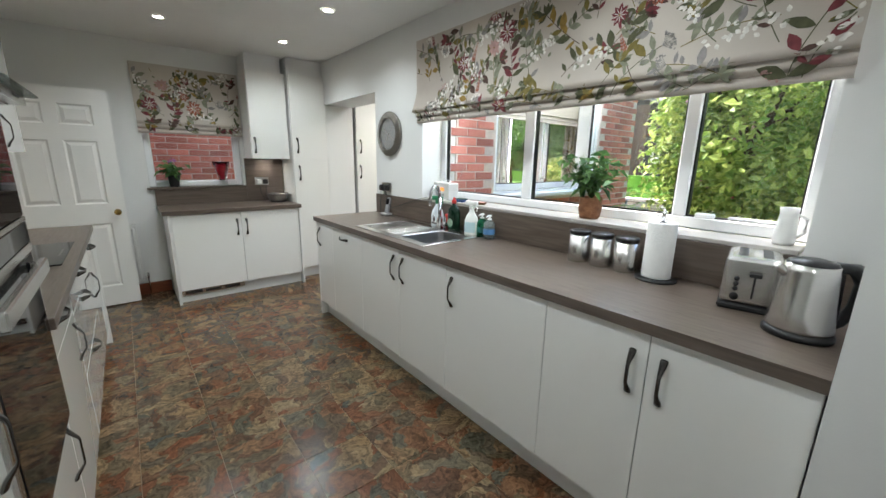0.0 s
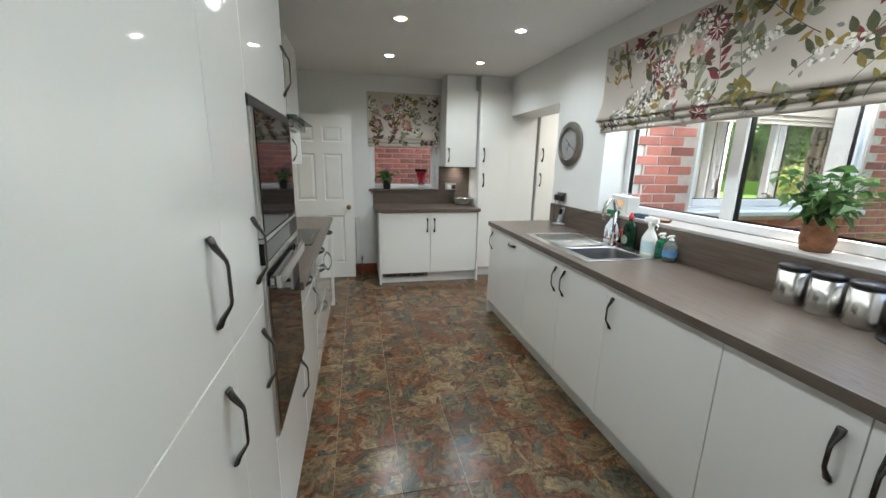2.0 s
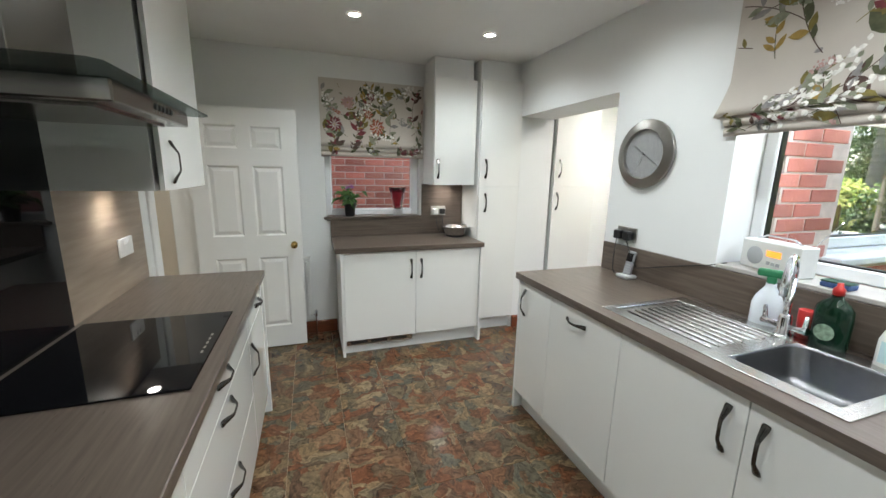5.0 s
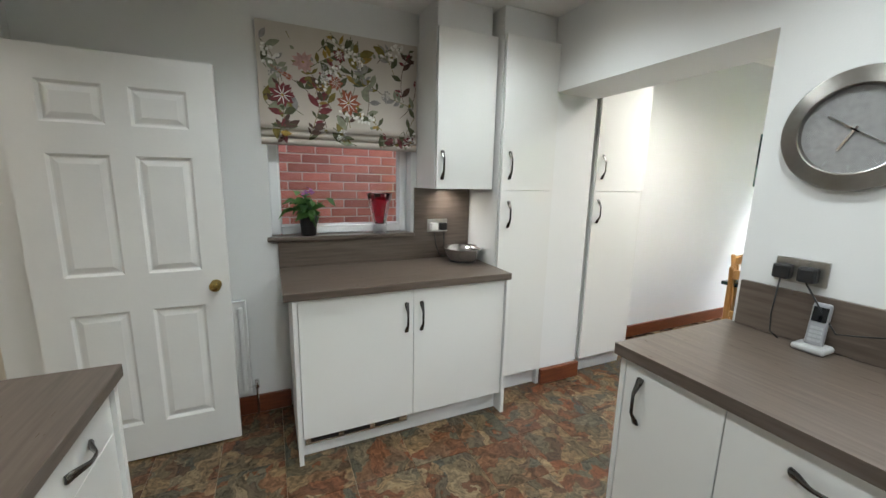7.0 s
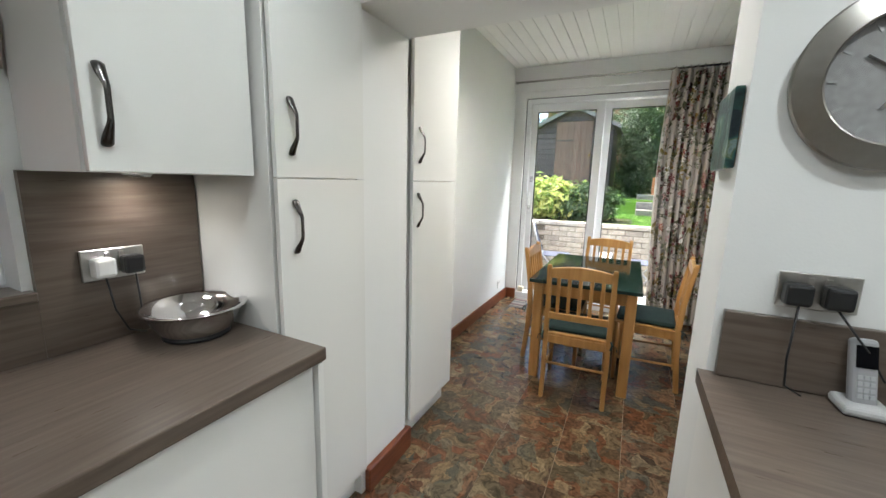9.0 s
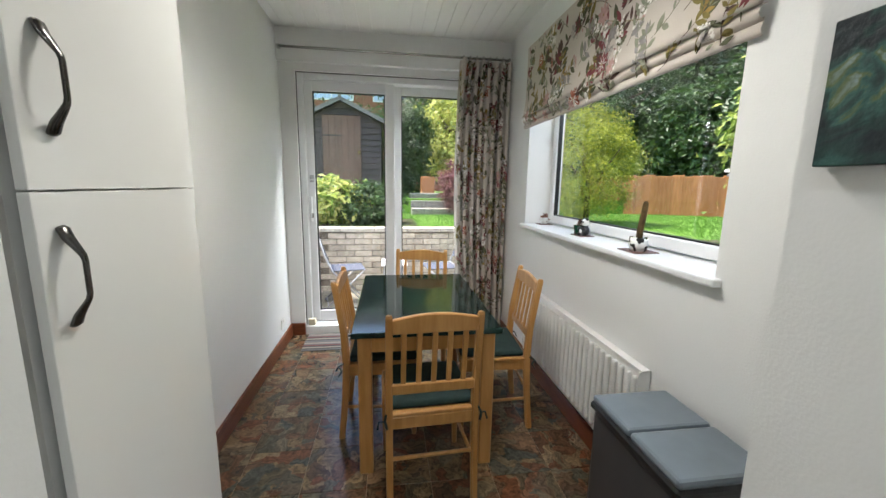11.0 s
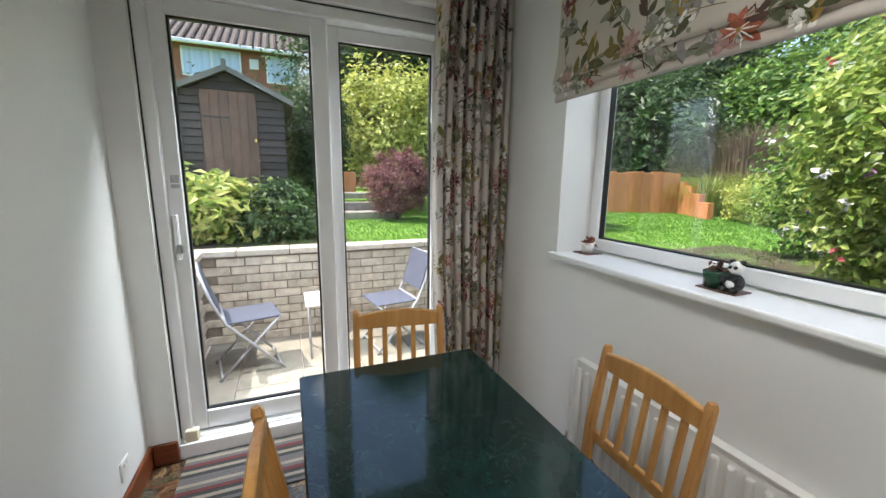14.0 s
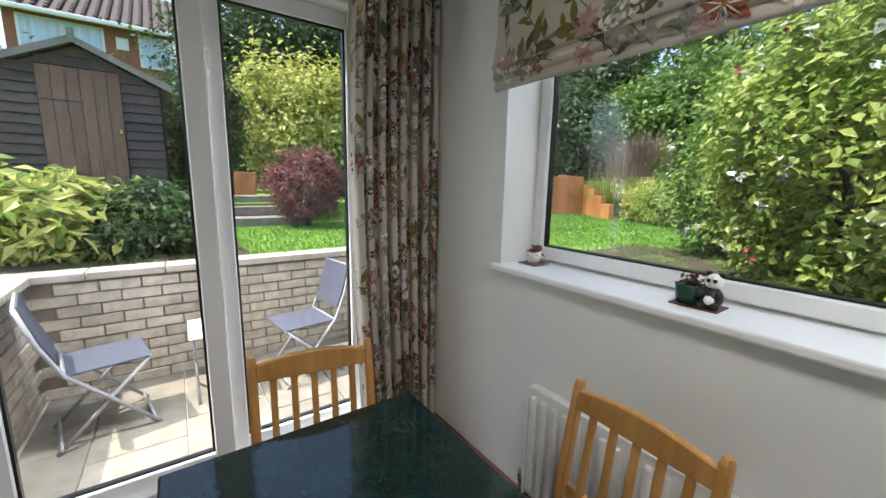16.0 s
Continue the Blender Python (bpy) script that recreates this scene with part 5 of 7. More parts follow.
wall_g = setting("garden_wall", B((7.085, 2.30, LOW, 7.20, 5.60, 0.80), (5.70, 5.465, LOW, 7.085, 5.60, 0.80), (3.3, 2.22, LOW, 7.2, 2.34, 0.78)), mat("weathered_joint", (0.17, 0.14, 0.115), 0.95, scale=25, vary=0.2, bump=0.4, bscale=120), "low garden wall of pale split stone blocks", "wall")
CH = 0.0815
for c in range(10):
    za = PZ - 0.01 + c * CH
    y = 5.462 - (0.12 if c % 2 else 0)
    while y > 2.38:
        ya = max(2.36, y - 0.235)
        part("block", B((7.07 + rng.uniform(-0.006, 0.006), ya + 0.005, za, 7.11, y - 0.004, za + CH - 0.009), bevel=0.005), M_STONE, wall_g)
        y -= 0.235
    x = 7.068 - (0.12 if c % 2 else 0)
    while x > 5.75:
        xa = max(5.72, x - 0.235)
        part("block", B((xa + 0.005, 5.45 + rng.uniform(-0.006, 0.006), za, x - 0.004, 5.49, za + CH - 0.009), bevel=0.005), M_STONE, wall_g)
        x -= 0.235
y = 5.62
while y > 2.3:
    part("coping", B((7.045, max(2.3, y - 0.45) + 0.004, 0.775, 7.235, y - 0.004, 0.83), bevel=0.006), M_COPE, wall_g)
    y -= 0.45
x = 7.04
while x > 5.75:
    part("coping", B((max(5.71, x - 0.45) + 0.004, 5.43, 0.775, x - 0.004, 5.62, 0.83), bevel=0.006), M_COPE, wall_g)
    x -= 0.45
setting("bed_soil", B((7.24, 4.1, 0.78, 8.6, 6.4, 0.815), (3.32, 0.2, 0.78, 5.9, 2.2, 0.815)), M_SOIL, "dark soil of the planted bed", "soil")

# steps on the lawn
M_STEP = mat("weathered_step", (0.15, 0.135, 0.12), 0.9, scale=12, base2=(0.26, 0.24, 0.21), bump=0.6, bscale=40)
st = thing("garden_steps", (9.9, 3.45, 0.8), "weathered stone garden steps up the bank", "steps")
for k in range(3):
    part("step", B((9.75 + 0.34 * k, 2.85, 0.78 + 0.15 * k, 10.12 + 0.34 * k, 4.05, 0.93 + 0.15 * k), bevel=0.012), M_STEP, st)
tp = thing("timber_post", (11.2, 3.5, 1.12), "square brown timber post by the steps", "post")
part("post", B((11.1, 3.42, 1.1, 11.35, 3.75, 1.62), bevel=0.01), M_SLEEP, tp)

# timber retaining wall
tw = setting("timber_wall", B((9.2, -1.0, 0.75, 9.21, -0.99, 0.76)), M_SLEEP, "orange-brown upright timber retaining wall", "timber wall")
pa, pb = Vector((10.75, -0.42)), Vector((9.28, -3.5))
n = 17
ang = math.atan2(pb.y - pa.y, pb.x - pa.x)
for k in range(n):
    c = pa.lerp(pb, (k + 0.5) / n)
    top = 1.72
    bm = B((-0.115, -0.03, 0.75, 0.115, 0.03, top + 0.02 * math.sin(k * 2.3)), bevel=0.006)
    bm.transform(pose(c.x, c.y, 0, 0, 0, math.degrees(ang)))
    part("sleeper", bm, M_SLEEP, tw)
# the wall's return steps down towards the lawn
qa, qb = Vector((9.2, -3.52)), Vector((8.0, -2.72))
ang = math.atan2(qb.y - qa.y, qb.x - qa.x)
for k in range(7):
    c = qa.lerp(qb, (k + 0.5) / 7)
    bm = B((-0.105, -0.05, 0.75, 0.105, 0.05, (1.52, 1.44, 1.44, 1.28, 1.28, 1.12, 1.12)[k]), bevel=0.006)
    bm.transform(pose(c.x, c.y, 0, 0, 0, math.degrees(ang)))
    part("sleeper", bm, M_SLEEP, tw)
bm = bmesh.new()
prism(bm, [(10.80, -0.40), (9.33, -3.52), (9.33, -9.0), (22.0, -9.0), (22.0, -0.40)], "z", 0.70, 1.62)
setting("raised_lawn", bm, M_GRASS, "raised lawn held by the timber wall", "lawn")

# brickwork: the neighbour's wall and the outside of the dining room
def brickwork(name, label, axis, plane, sgn, u0, u1, z0, z1, back, holes=()):
    """Bricks in stretcher bond standing 4 mm proud of a mortar wall."""
    def bx(ua, ub, da, db, za, zb):
        return (da, ua, za, db, ub, zb) if axis == "x" else (ua, da, za, ub, db, zb)
    holder = setting(name, B(*[bx(*b[:2], plane - sgn * 0.004, plane - sgn * 0.05, *b[2:]) for b in back]), M_MORTAR, label, "brick wall")
    me = mesh_of("brick", B((-0.1075, -0.02, -0.0325, 0.1075, 0.02, 0.0325), bevel=0.003), M_BRICK)
    z, r = z0, 0
    while z + 0.065 <= z1:
        u = u0 + 0.1075 - (0.1125 if r % 2 else 0)
        while u < u1 + 0.05:
            if u - 0.1 > u0 - 0.15 and not any(h[0] < u + 0.1 and u - 0.1 < h[1] and h[2] < z + 0.065 and z < h[3] for h in holes):
                ob = new("brick", me)
                ob.parent = holder
                c = plane - sgn * 0.02
                ob.matrix_basis = pose(c, u, z + 0.0325, 0, 0, 90) if axis == "x" else pose(u, c, z + 0.0325)
            u += 0.225
        z += 0.075
        r += 1
    return holder


brickwork("neighbour_wall", "red brick wall of the house next door", "y", 6.45, -1, -0.35, 2.15, 0.75, 2.3, [(-4, 3.0, -0.1, 3.9)])
brickwork("dining_brickwork", "red brick outside of the dining room under its window", "y", 3.13, -1, 2.48, 5.68, 0.5, 2.45, [(2.46, 2.95, -0.1, 2.9), (2.95, 4.81, -0.1, 1.08), (4.81, 5.72, -0.1, 2.9), (2.95, 4.81, 2.37, 2.9)], holes=[(2.95, 4.82, 1.05, 2.4)])
setting("outer_sill", B((2.92, 3.05, 1.06, 4.86, 3.20, 1.10), bevel=0.006), M_UPVC, "white outside sill of the dining window", "window sill")
setting("roof_dining", B((XO, DY0 - 0.5, 2.92, DX + 0.4, DY1 + 0.3, 3.05)), M_FELT, "flat felt roof over the dining room", "roof")
setting("roof_kitchen", B((-2.6, -1.9, 2.82, XO + 0.02, YF + 0.3, 2.95)), M_FELT, "roof over the kitchen", "roof")

# ---- printed curtain and blinds ----
PRINT = [mat("print_" + n, c, 0.85, scale=40, vary=0.22) for n, c in (
    ("maroon", (0.17, 0.038, 0.045)), ("rust", (0.30, 0.09, 0.05)), ("pink", (0.44, 0.27, 0.25)), ("brown", (0.080, 0.045, 0.036)),
    ("olive", (0.175, 0.14, 0.04)), ("sage", (0.22, 0.23, 0.165)), ("green", (0.080, 0.085, 0.045)), ("mustard", (0.29, 0.19, 0.05)),
    ("white", (0.74, 0.72, 0.68)), ("grey", (0.25, 0.235, 0.23)))]
MAROON, RUST, PINK, BROWN, OLIVE, SAGE, GREEN, MUST, WHITE, GREY = range(10)


class Printer:
    """Draws flowers, leaves and stems in cloth coordinates and lays them on a cloth by a map."""
    def __init__(self, U, V, onto, seed):
        self.U, self.V, self.onto = U, V, onto
        self.rng = random.Random(seed)
        self.v, self.f, self.m = [], [], []

    def poly(self, pts, mi, lift=0.0):
        if any(not (0.006 < p[0] < self.U - 0.006 and 0.006 < p[1] < self.V - 0.006) for p in pts):
            return
        cu, cv = sum(p[0] for p in pts) / len(pts), sum(p[1] for p in pts) / len(pts)
        b = len(self.v)
        self.v.append(self.onto(cu, cv, lift))
        self.v += [self.onto(p[0], p[1], lift) for p in pts]
        n = len(pts)
        for i in range(n):
            self.f.append((b, b + 1 + i, b + 1 + (i + 1) % n))
            self.m.append(mi)

    def leaf(self, u, v, a, L, W, mi, lift=0.0):
        c, s = math.cos(a), math.sin(a)
        shape = ((0, 0), (0.18, 0.30), (0.45, 0.5), (0.72, 0.36), (1, 0), (0.72, -0.36), (0.45, -0.5), (0.18, -0.30))
        self.poly([(u + c * x * L - s * y * W, v + s * x * L + c * y * W) for x, y in shape], mi, lift)

    def stem(self, pts, w, mi):
        for p, q in zip(pts, pts[1:]):
            d = math.hypot(q[0] - p[0], q[1] - p[1]) or 1
            nx, ny = -(q[1] - p[1]) / d * w / 2, (q[0] - p[0]) / d * w / 2
            self.poly([(p[0] + nx, p[1] + ny), (q[0] + nx, q[1] + ny), (q[0] - nx, q[1] - ny), (p[0] - nx, p[1] - ny)], mi)

    def curve(self, u, v, a, L, bend, n=8):
        pts = [(u, v)]
        for k in range(n):
            a += bend / n
            pts.append((pts[-1][0] + math.cos(a) * L / n, pts[-1][1] + math.sin(a) * L / n))
        return pts, a

    def flower(self, u, v, r, mi, petals=9, core=MUST):
        for k in range(petals):
            a = 2 * math.pi * k / petals + self.rng.uniform(-0.1, 0.1)
            self.leaf(u, v, a, r * self.rng.uniform(0.85, 1.1), r * 4.2 / petals, mi, 0.0004)
            self.leaf(u, v, a + 0.1, r * 0.75, r * 0.7 / petals, WHITE if mi in (MAROON, RUST) else PINK, 0.0008)
        self.leaf(u - r * 0.12, v, 0, r * 0.24, r * 0.22, core, 0.0012)

    def spike(self, u, v, a, L, mi):
        n = 16
        for k in range(n):
            t = k / n
            w = 0.022 * (1 - t * 0.8)
            for s in (-1, 1):
                self.leaf(u + math.cos(a) * L * t, v + math.sin(a) * L * t, a + s * 0.9, w, w * 0.5, mi if k % 3 else PINK, 0.0004)

    def umbel(self, u, v, a, L, mi):
        for k in range(9):
            b = a + (k - 4) * 0.22
            e = (u + math.cos(b) * L, v + math.sin(b) * L)
            self.stem([(u, v), e], 0.0016, GREY)
            for q in range(4):
                self.leaf(e[0] + self.rng.uniform(-1, 1) * 0.010, e[1] + self.rng.uniform(-1, 1) * 0.010, self.rng.uniform(0, 6.3), 0.010, 0.008, mi, 0.0004)

    def spray(self, u, v, kind, size):
        r = self.rng
        a = -math.pi / 2 + r.uniform(-1.3, 1.3)
        pts, end = self.curve(u, v, a, size, r.uniform(-1.0, 1.0))
        self.stem(pts, 0.0035, r.choice((OLIVE, BROWN, GREEN)))
        greens = r.choice(((GREEN, SAGE, OLIVE), (BROWN, MAROON, GREEN), (OLIVE, MUST, GREEN), (SAGE, SAGE, GREY)))
        for k in range(1, len(pts) - 1):
            for s in (-1, 1):
                if r.random() < 0.62:
                    L = size * r.uniform(0.15, 0.33)
                    self.leaf(pts[k][0], pts[k][1], a + s * r.uniform(0.6, 1.3), L, L * r.uniform(0.32, 0.52), r.choice(greens), 0.0002)
        e = pts[-1]
        if kind == "flower":
            self.flower(e[0], e[1], size * r.uniform(0.16, 0.24), r.choice((MAROON, RUST, MAROON, PINK)))
        elif kind == "spike":
            self.spike(e[0], e[1], end, size * 0.42, r.choice((MAROON, RUST)))
        elif kind == "umbel":
            self.umbel(e[0], e[1], end, size * 0.16, r.choice((PINK, WHITE, GREY)))
        elif kind == "drop":
            for k in range(3, len(pts)):
                for q in range(5):
                    self.leaf(pts[k][0] + r.uniform(-0.03, 0.03), pts[k][1] + r.uniform(-0.01, 0.05), r.uniform(0, 6.3), 0.024, 0.017, WHITE if q else SAGE, 0.0004)
        else:
            for k in range(7):
                b = end + r.uniform(-1.4, 1.4)
                self.leaf(e[0], e[1], b, size * 0.22, size * 0.085, r.choice(greens), 0.0004)

    def cover(self, pitch, size):
        kinds = ["flower", "spike", "umbel", "drop", "leafy", "flower", "umbel", "leafy"]
        row, v = 0, size * 0.4
        while v < self.V + size * 0.9:
            u = pitch * (0.3 if row % 2 else 0.75)
            while u < self.U + pitch * 0.4:
                self.spray(u + self.rng.uniform(-0.2, 0.2) * pitch, v + self.rng.uniform(-0.2, 0.2) * pitch, kinds[self.rng.randrange(8)], size * self.rng.uniform(0.75, 1.25))
                u += pitch
            v += pitch * 0.62
            row += 1
        for k in range(int(self.U * self.V * 14)):
            u, v = self.rng.uniform(0, self.U), self.rng.uniform(0, self.V)
            self.leaf(u, v, self.rng.uniform(0, 6.3), 0.03, 0.018, self.rng.choice((SAGE, PINK, GREY, OLIVE)), 0.0)

    def link(self, parent):
        me = fast_mesh("print", np.array(self.v), np.array(self.f), PRINT, self.m)
        ob = new("print", me)
        ob.parent = parent
        ob.matrix_parent_inverse = WHERE[parent].inverted()
        tagged(ob, "printed flowers and leaves in red, olive and brown")
        return ob


def roman_blind(label, axis, face, sgn, u0, u1, ztop, zbot, seed, flare=0.0):
    """A roman blind hanging before a wall: a flat drop and two stacked folds at its foot."""
    mid = (u0 + u1) / 2
    t = thing("roman_blind", (face, mid, zbot) if axis == "x" else (mid, face, zbot), label, "blind")
    H = ztop - zbot
    fold1, fold2 = zbot + 0.085, zbot + 0.04

    def place(u, d, z):
        dd = face + sgn * d
        uu = mid + (u - (u1 - u0) / 2) * (1 + flare * max(0, fold1 + 0.15 - z) * 2.0 * (z >= fold1 - 0.01) * (u > (u1 - u0) / 2))
        return (dd, uu, z) if axis == "x" else (uu, dd, z)

    def depth(z, u):
        wob = 0.004 * math.sin(u * 5.0 + z * 3.0)
        if z > fold1:
            k = max(0, 1 - (z - fold1) / 0.16)
            return 0.022 + wob + 0.022 * k * k
        if z > fold2:
            return 0.030 + wob + 0.010 * math.sin((z - fold2) / (fold1 - fold2) * math.pi)
        return 0.020 + wob + 0.008 * math.sin((z - zbot) / (fold2 - zbot) * math.pi)

    bm = bmesh.new()
    nu = max(8, int((u1 - u0) / 0.05))
    for za, zb in ((ztop, fold1), (fold1 + 0.012, fold2), (fold2 + 0.012, zbot)):
        nz = max(4, int((za - zb) / 0.035))
        rows = []
        for j in range(nz + 1):
            z = za + (zb - za) * j / nz
            lag = 0.0 if za == ztop else -0.004
            zq = min(max(z, zb + 1e-4), za) if za == ztop else min(z, za - 0.0121)
            rows.append([bm.verts.new(place((u1 - u0) * i / nu, depth(zq, (u1 - u0) * i / nu) + lag, z)) for i in range(nu + 1)])
        back = [bm.verts.new(place((u1 - u0) * i / nu, 0.006, zb + 0.006)) for i in range(nu + 1)]
        rows.append(back)
        for a, b in zip(rows, rows[1:]):
            for i in range(nu):
                f = bm.faces.new((a[i], a[i + 1], b[i + 1], b[i]))
                f.smooth = True
    part("cloth", bm, M_LINEN, t, "pale linen cloth")
    part("headrail", B(((face, u0, ztop - 0.03, face + sgn * 0.02, u1, ztop) if axis == "x" else (u0, face, ztop - 0.03, u1, face + sgn * 0.02, ztop))), M_LINEN, t)

    def onto(u, v, lift):
        z = ztop - v
        return place(u if (axis == "x") == (sgn > 0) else (u1 - u0) - u, depth(z, u if (axis == "x") == (sgn > 0) else (u1 - u0) - u) + 0.0016 + lift, z)

    pr = Printer(u1 - u0, H - 0.002, onto, seed)
    pr.cover(0.18, 0.27)
    pr.link(t)
    return t


roman_blind("floral linen roman blind above the wide kitchen window", "x", XR - 0.002, -1, 0.77, 3.19, 2.30, 1.70, 51, flare=0.12)
roman_blind("floral linen roman blind above the small kitchen window", "y", YF - 0.002, -1, 0.375, 1.292, 2.275, 1.632, 52)
roman_blind("floral linen roman blind above the dining window", "y", DY0 + 0.002, 1, 2.90, 4.86, 2.47, 1.865, 53)

# curtain on its pole
ct = thing("curtain", (5.30, 3.65, 0.06), "floor-length floral curtain gathered at the patio door", "curtain")
C0, C1, CT, CB = 3.43, 3.90, 2.50, 0.05
CLOTH = 1.25


def curtain_at(u, z):
    """The gathered cloth: u runs along the cloth, deep folds across the wall."""
    s = u / CLOTH
    ph = s * 2 * math.pi * 8.0 + 0.35 * math.sin(z * 1.3 + s * 9)
    amp = 0.045 * (0.75 + 0.25 * math.sin(s * 17 + 1.0)) * (0.8 + 0.25 * (CT - z) / (CT - CB))
    y = C1 - (C1 - C0) * (s + 0.018 * math.sin(2 * ph)) + 0.035 * math.sin((CT - z) * 1.6) * (1 - s)
    x = 5.315 + amp * math.cos(ph) - 0.03 * math.exp(-((s - 0.08) / 0.07) ** 2) * 1.2
    return Vector((x, y, z))


bm = bmesh.new()
nu, nz = 150, 26
rows = [[bm.verts.new(curtain_at(CLOTH * i / nu, CT - (CT - CB) * j / nz)) for i in range(nu + 1)] for j in range(nz + 1)]
for a, b in zip(rows, rows[1:]):
    for i in range(nu):
        f = bm.faces.new((a[i], a[i + 1], b[i + 1], b[i]))
        f.smooth = True
part("cloth", bm, M_LINEN, ct, "pale linen cloth in deep folds")


def on_curtain(u, v, lift):
    z = CT - v
    p = curtain_at(u, z)
    d = (curtain_at(u + 0.002, z) - curtain_at(u - 0.002, z)).normalized()
    n = Vector((d.y, -d.x, 0))
    if n.x > 0:
        n = -n
    side = n if abs(n.x) > 0.02 else Vector((-1, 0, 0))
    return tuple(p + side * (0.0028 + lift))


pr = Printer(CLOTH, CT - CB, on_curtain, 54)
pr.cover(0.165, 0.25)
pr.link(ct)
pole = thing("curtain_pole", (5.315, 4.4, 2.52), "slim steel curtain pole across the patio door", "curtain pole")
bm = bmesh.new()
tube(bm, [(5.315, 5.42, 2.515), (5.315, 3.45, 2.515)], 0.0105, seg=14)
part("pole", bm, M_STEEL, pole)
for y in (5.41, 3.46):
    part("bracket", B((5.305, y - 0.012, 2.50, 5.349, y + 0.012, 2.53), bevel=0.004), M_STEEL, pole)
for k in range(8):
    s = (k + 0.5) / 8
    bm = bmesh.new()
    y = C1 - (C1 - C0) * s
    tube(bm, [(5.315 + 0.02 * math.cos(q), y, 2.515 + 0.02 * math.sin(q)) for q in [2 * math.pi * i / 16 for i in range(17)]], 0.004, seg=6)
    part("eyelet", bm, M_STEEL, pole)

# ---- small things in the kitchen ----
def lathed(name, profile, at, m, parent, label="", seg=28):
    bm = bmesh.new()
    lathe(bm, profile, *at, seg=seg)
    return part(name, bm, m, parent, label)


def plain(name, colour, rough=0.4, **k):
    return mat(name, colour, rough, scale=k.pop("scale", 15), vary=k.pop("vary", 0.06), **k)


M_WPLAS = plain("white_bottle_plastic", (0.78, 0.78, 0.76), 0.3)
M_GPLAS = plain("green_plastic", (0.02, 0.16, 0.07), 0.3)
M_RPLAS = plain("red_plastic", (0.45, 0.025, 0.02), 0.3)
M_BPLAS = plain("blue_label", (0.10, 0.25, 0.50), 0.4)
M_CLEAR = mat("clear_plastic", (0.80, 0.90, 0.92), 0.06, trans=0.85, scale=5, vary=0.02)
M_GLIQ = mat("green_liquid", (0.02, 0.22, 0.10), 0.08, trans=0.5, scale=5, vary=0.05)
M_DGREEN = plain("dark_green_bottle", (0.004, 0.020, 0.010), 0.12)
M_WICK = mat("wicker", (0.16, 0.06, 0.025), 0.7, scale=30, base2=(0.30, 0.13, 0.06), bump=0.8, bscale=90)
M_PAPER = mat("paper_towel", (0.82, 0.82, 0.81), 0.9, scale=30, vary=0.02, bump=0.3, bscale=120)
M_GREYP = plain("grey_plastic", (0.35, 0.36, 0.37), 0.4)
M_SOCK = mat("brushed_socket_plate", (0.50, 0.49, 0.47), 0.3, 1.0, scale=50, vary=0.08)

# wall clock
ck = thing("wall_clock", (2.085, 3.622, 1.637), "round brushed steel wall clock with a grey face", "clock")
TURN_X = Matrix.Translation((2.098, 3.622, 1.637)) @ Matrix.Rotation(radians(-90), 4, "Y")
bm = bmesh.new()
lathe(bm, [(0.178, 0.0), (0.189, 0.002), (0.191, 0.018), (0.187, 0.023), (0.139, 0.036), (0.135, 0.034), (0.133, 0.012)], seg=96, smooth=False)
bm.transform(TURN_X)
part("rim", bm, mat("satin_nickel", (0.30, 0.285, 0.265), 0.3, 1.0, scale=40, vary=0.05, rvary=0.04), ck, "wide brushed steel rim")
bm = bmesh.new()
lathe(bm, [(0.0, 0.016), (0.136, 0.016)], seg=48)
bm.transform(TURN_X)
part("face", bm, plain("clock_face", (0.30, 0.30, 0.30), 0.35, scale=60, vary=0.12), ck)
for ang, L, w in ((-35, 0.085, 0.006), (148, 0.115, 0.004), (62, 0.07, 0.007)):
    bm = B((-w / 2, -0.012, 0.018, w / 2, L, 0.021))
    bm.transform(TURN_X @ Matrix.Rotation(radians(ang), 4, "Z"))
    part("pointer", bm, M_CHROME, ck)
for k in range(12):
    bm = B((-0.002, 0.108, 0.0162, 0.002, 0.126, 0.018))
    bm.transform(TURN_X @ Matrix.Rotation(radians(30 * k), 4, "Z"))
    part("hour_mark", bm, M_GREYP, ck)
bm = bmesh.new()
lathe(bm, [(0.0, 0.0285), (0.1325, 0.028)], seg=40)
bm.transform(TURN_X)
part("glass", bm, M_GLASS, ck).visible_shadow = False


def socket(axis, sgn, plane, a, z, plugs, label, m=None, w=0.15):
    """A double socket on a wall, with plugs (offset, material) in it."""
    t = thing("wall_socket", (plane, a, z) if axis == "x" else (a, plane, z), label, "socket")
    def bx(ua, ub, da, db, za, zb):
        return (plane + sgn * da, ua, za, plane + sgn * db, ub, zb) if axis == "x" else (ua, plane + sgn * da, za, ub, plane + sgn * db, zb)
    part("plate", B(bx(a - w / 2, a + w / 2, 0.001, 0.009, z - 0.044, z + 0.044), bevel=0.002), m or M_SOCK, t)
    for o in (-0.016, 0.016):
        part("switch", B(bx(a + o - 0.006, a + o + 0.006, 0.009, 0.013, z + 0.014, z + 0.034), bevel=0.001), M_SOCK if m is None else M_WPLAS, t)
    for o, pm in plugs:
        part("plug", B(bx(a + o - 0.026, a + o + 0.026, 0.009, 0.05, z - 0.032, z + 0.022), bevel=0.009, seg=2), pm, t)
    return t


def cable(name, pts, label, r=0.0028):
    t = thing(name, pts[0], label, "cable")
    bm = bmesh.new()
    tube(bm, pts, r, seg=6)
    part("lead", bm, M_BLACK, t)


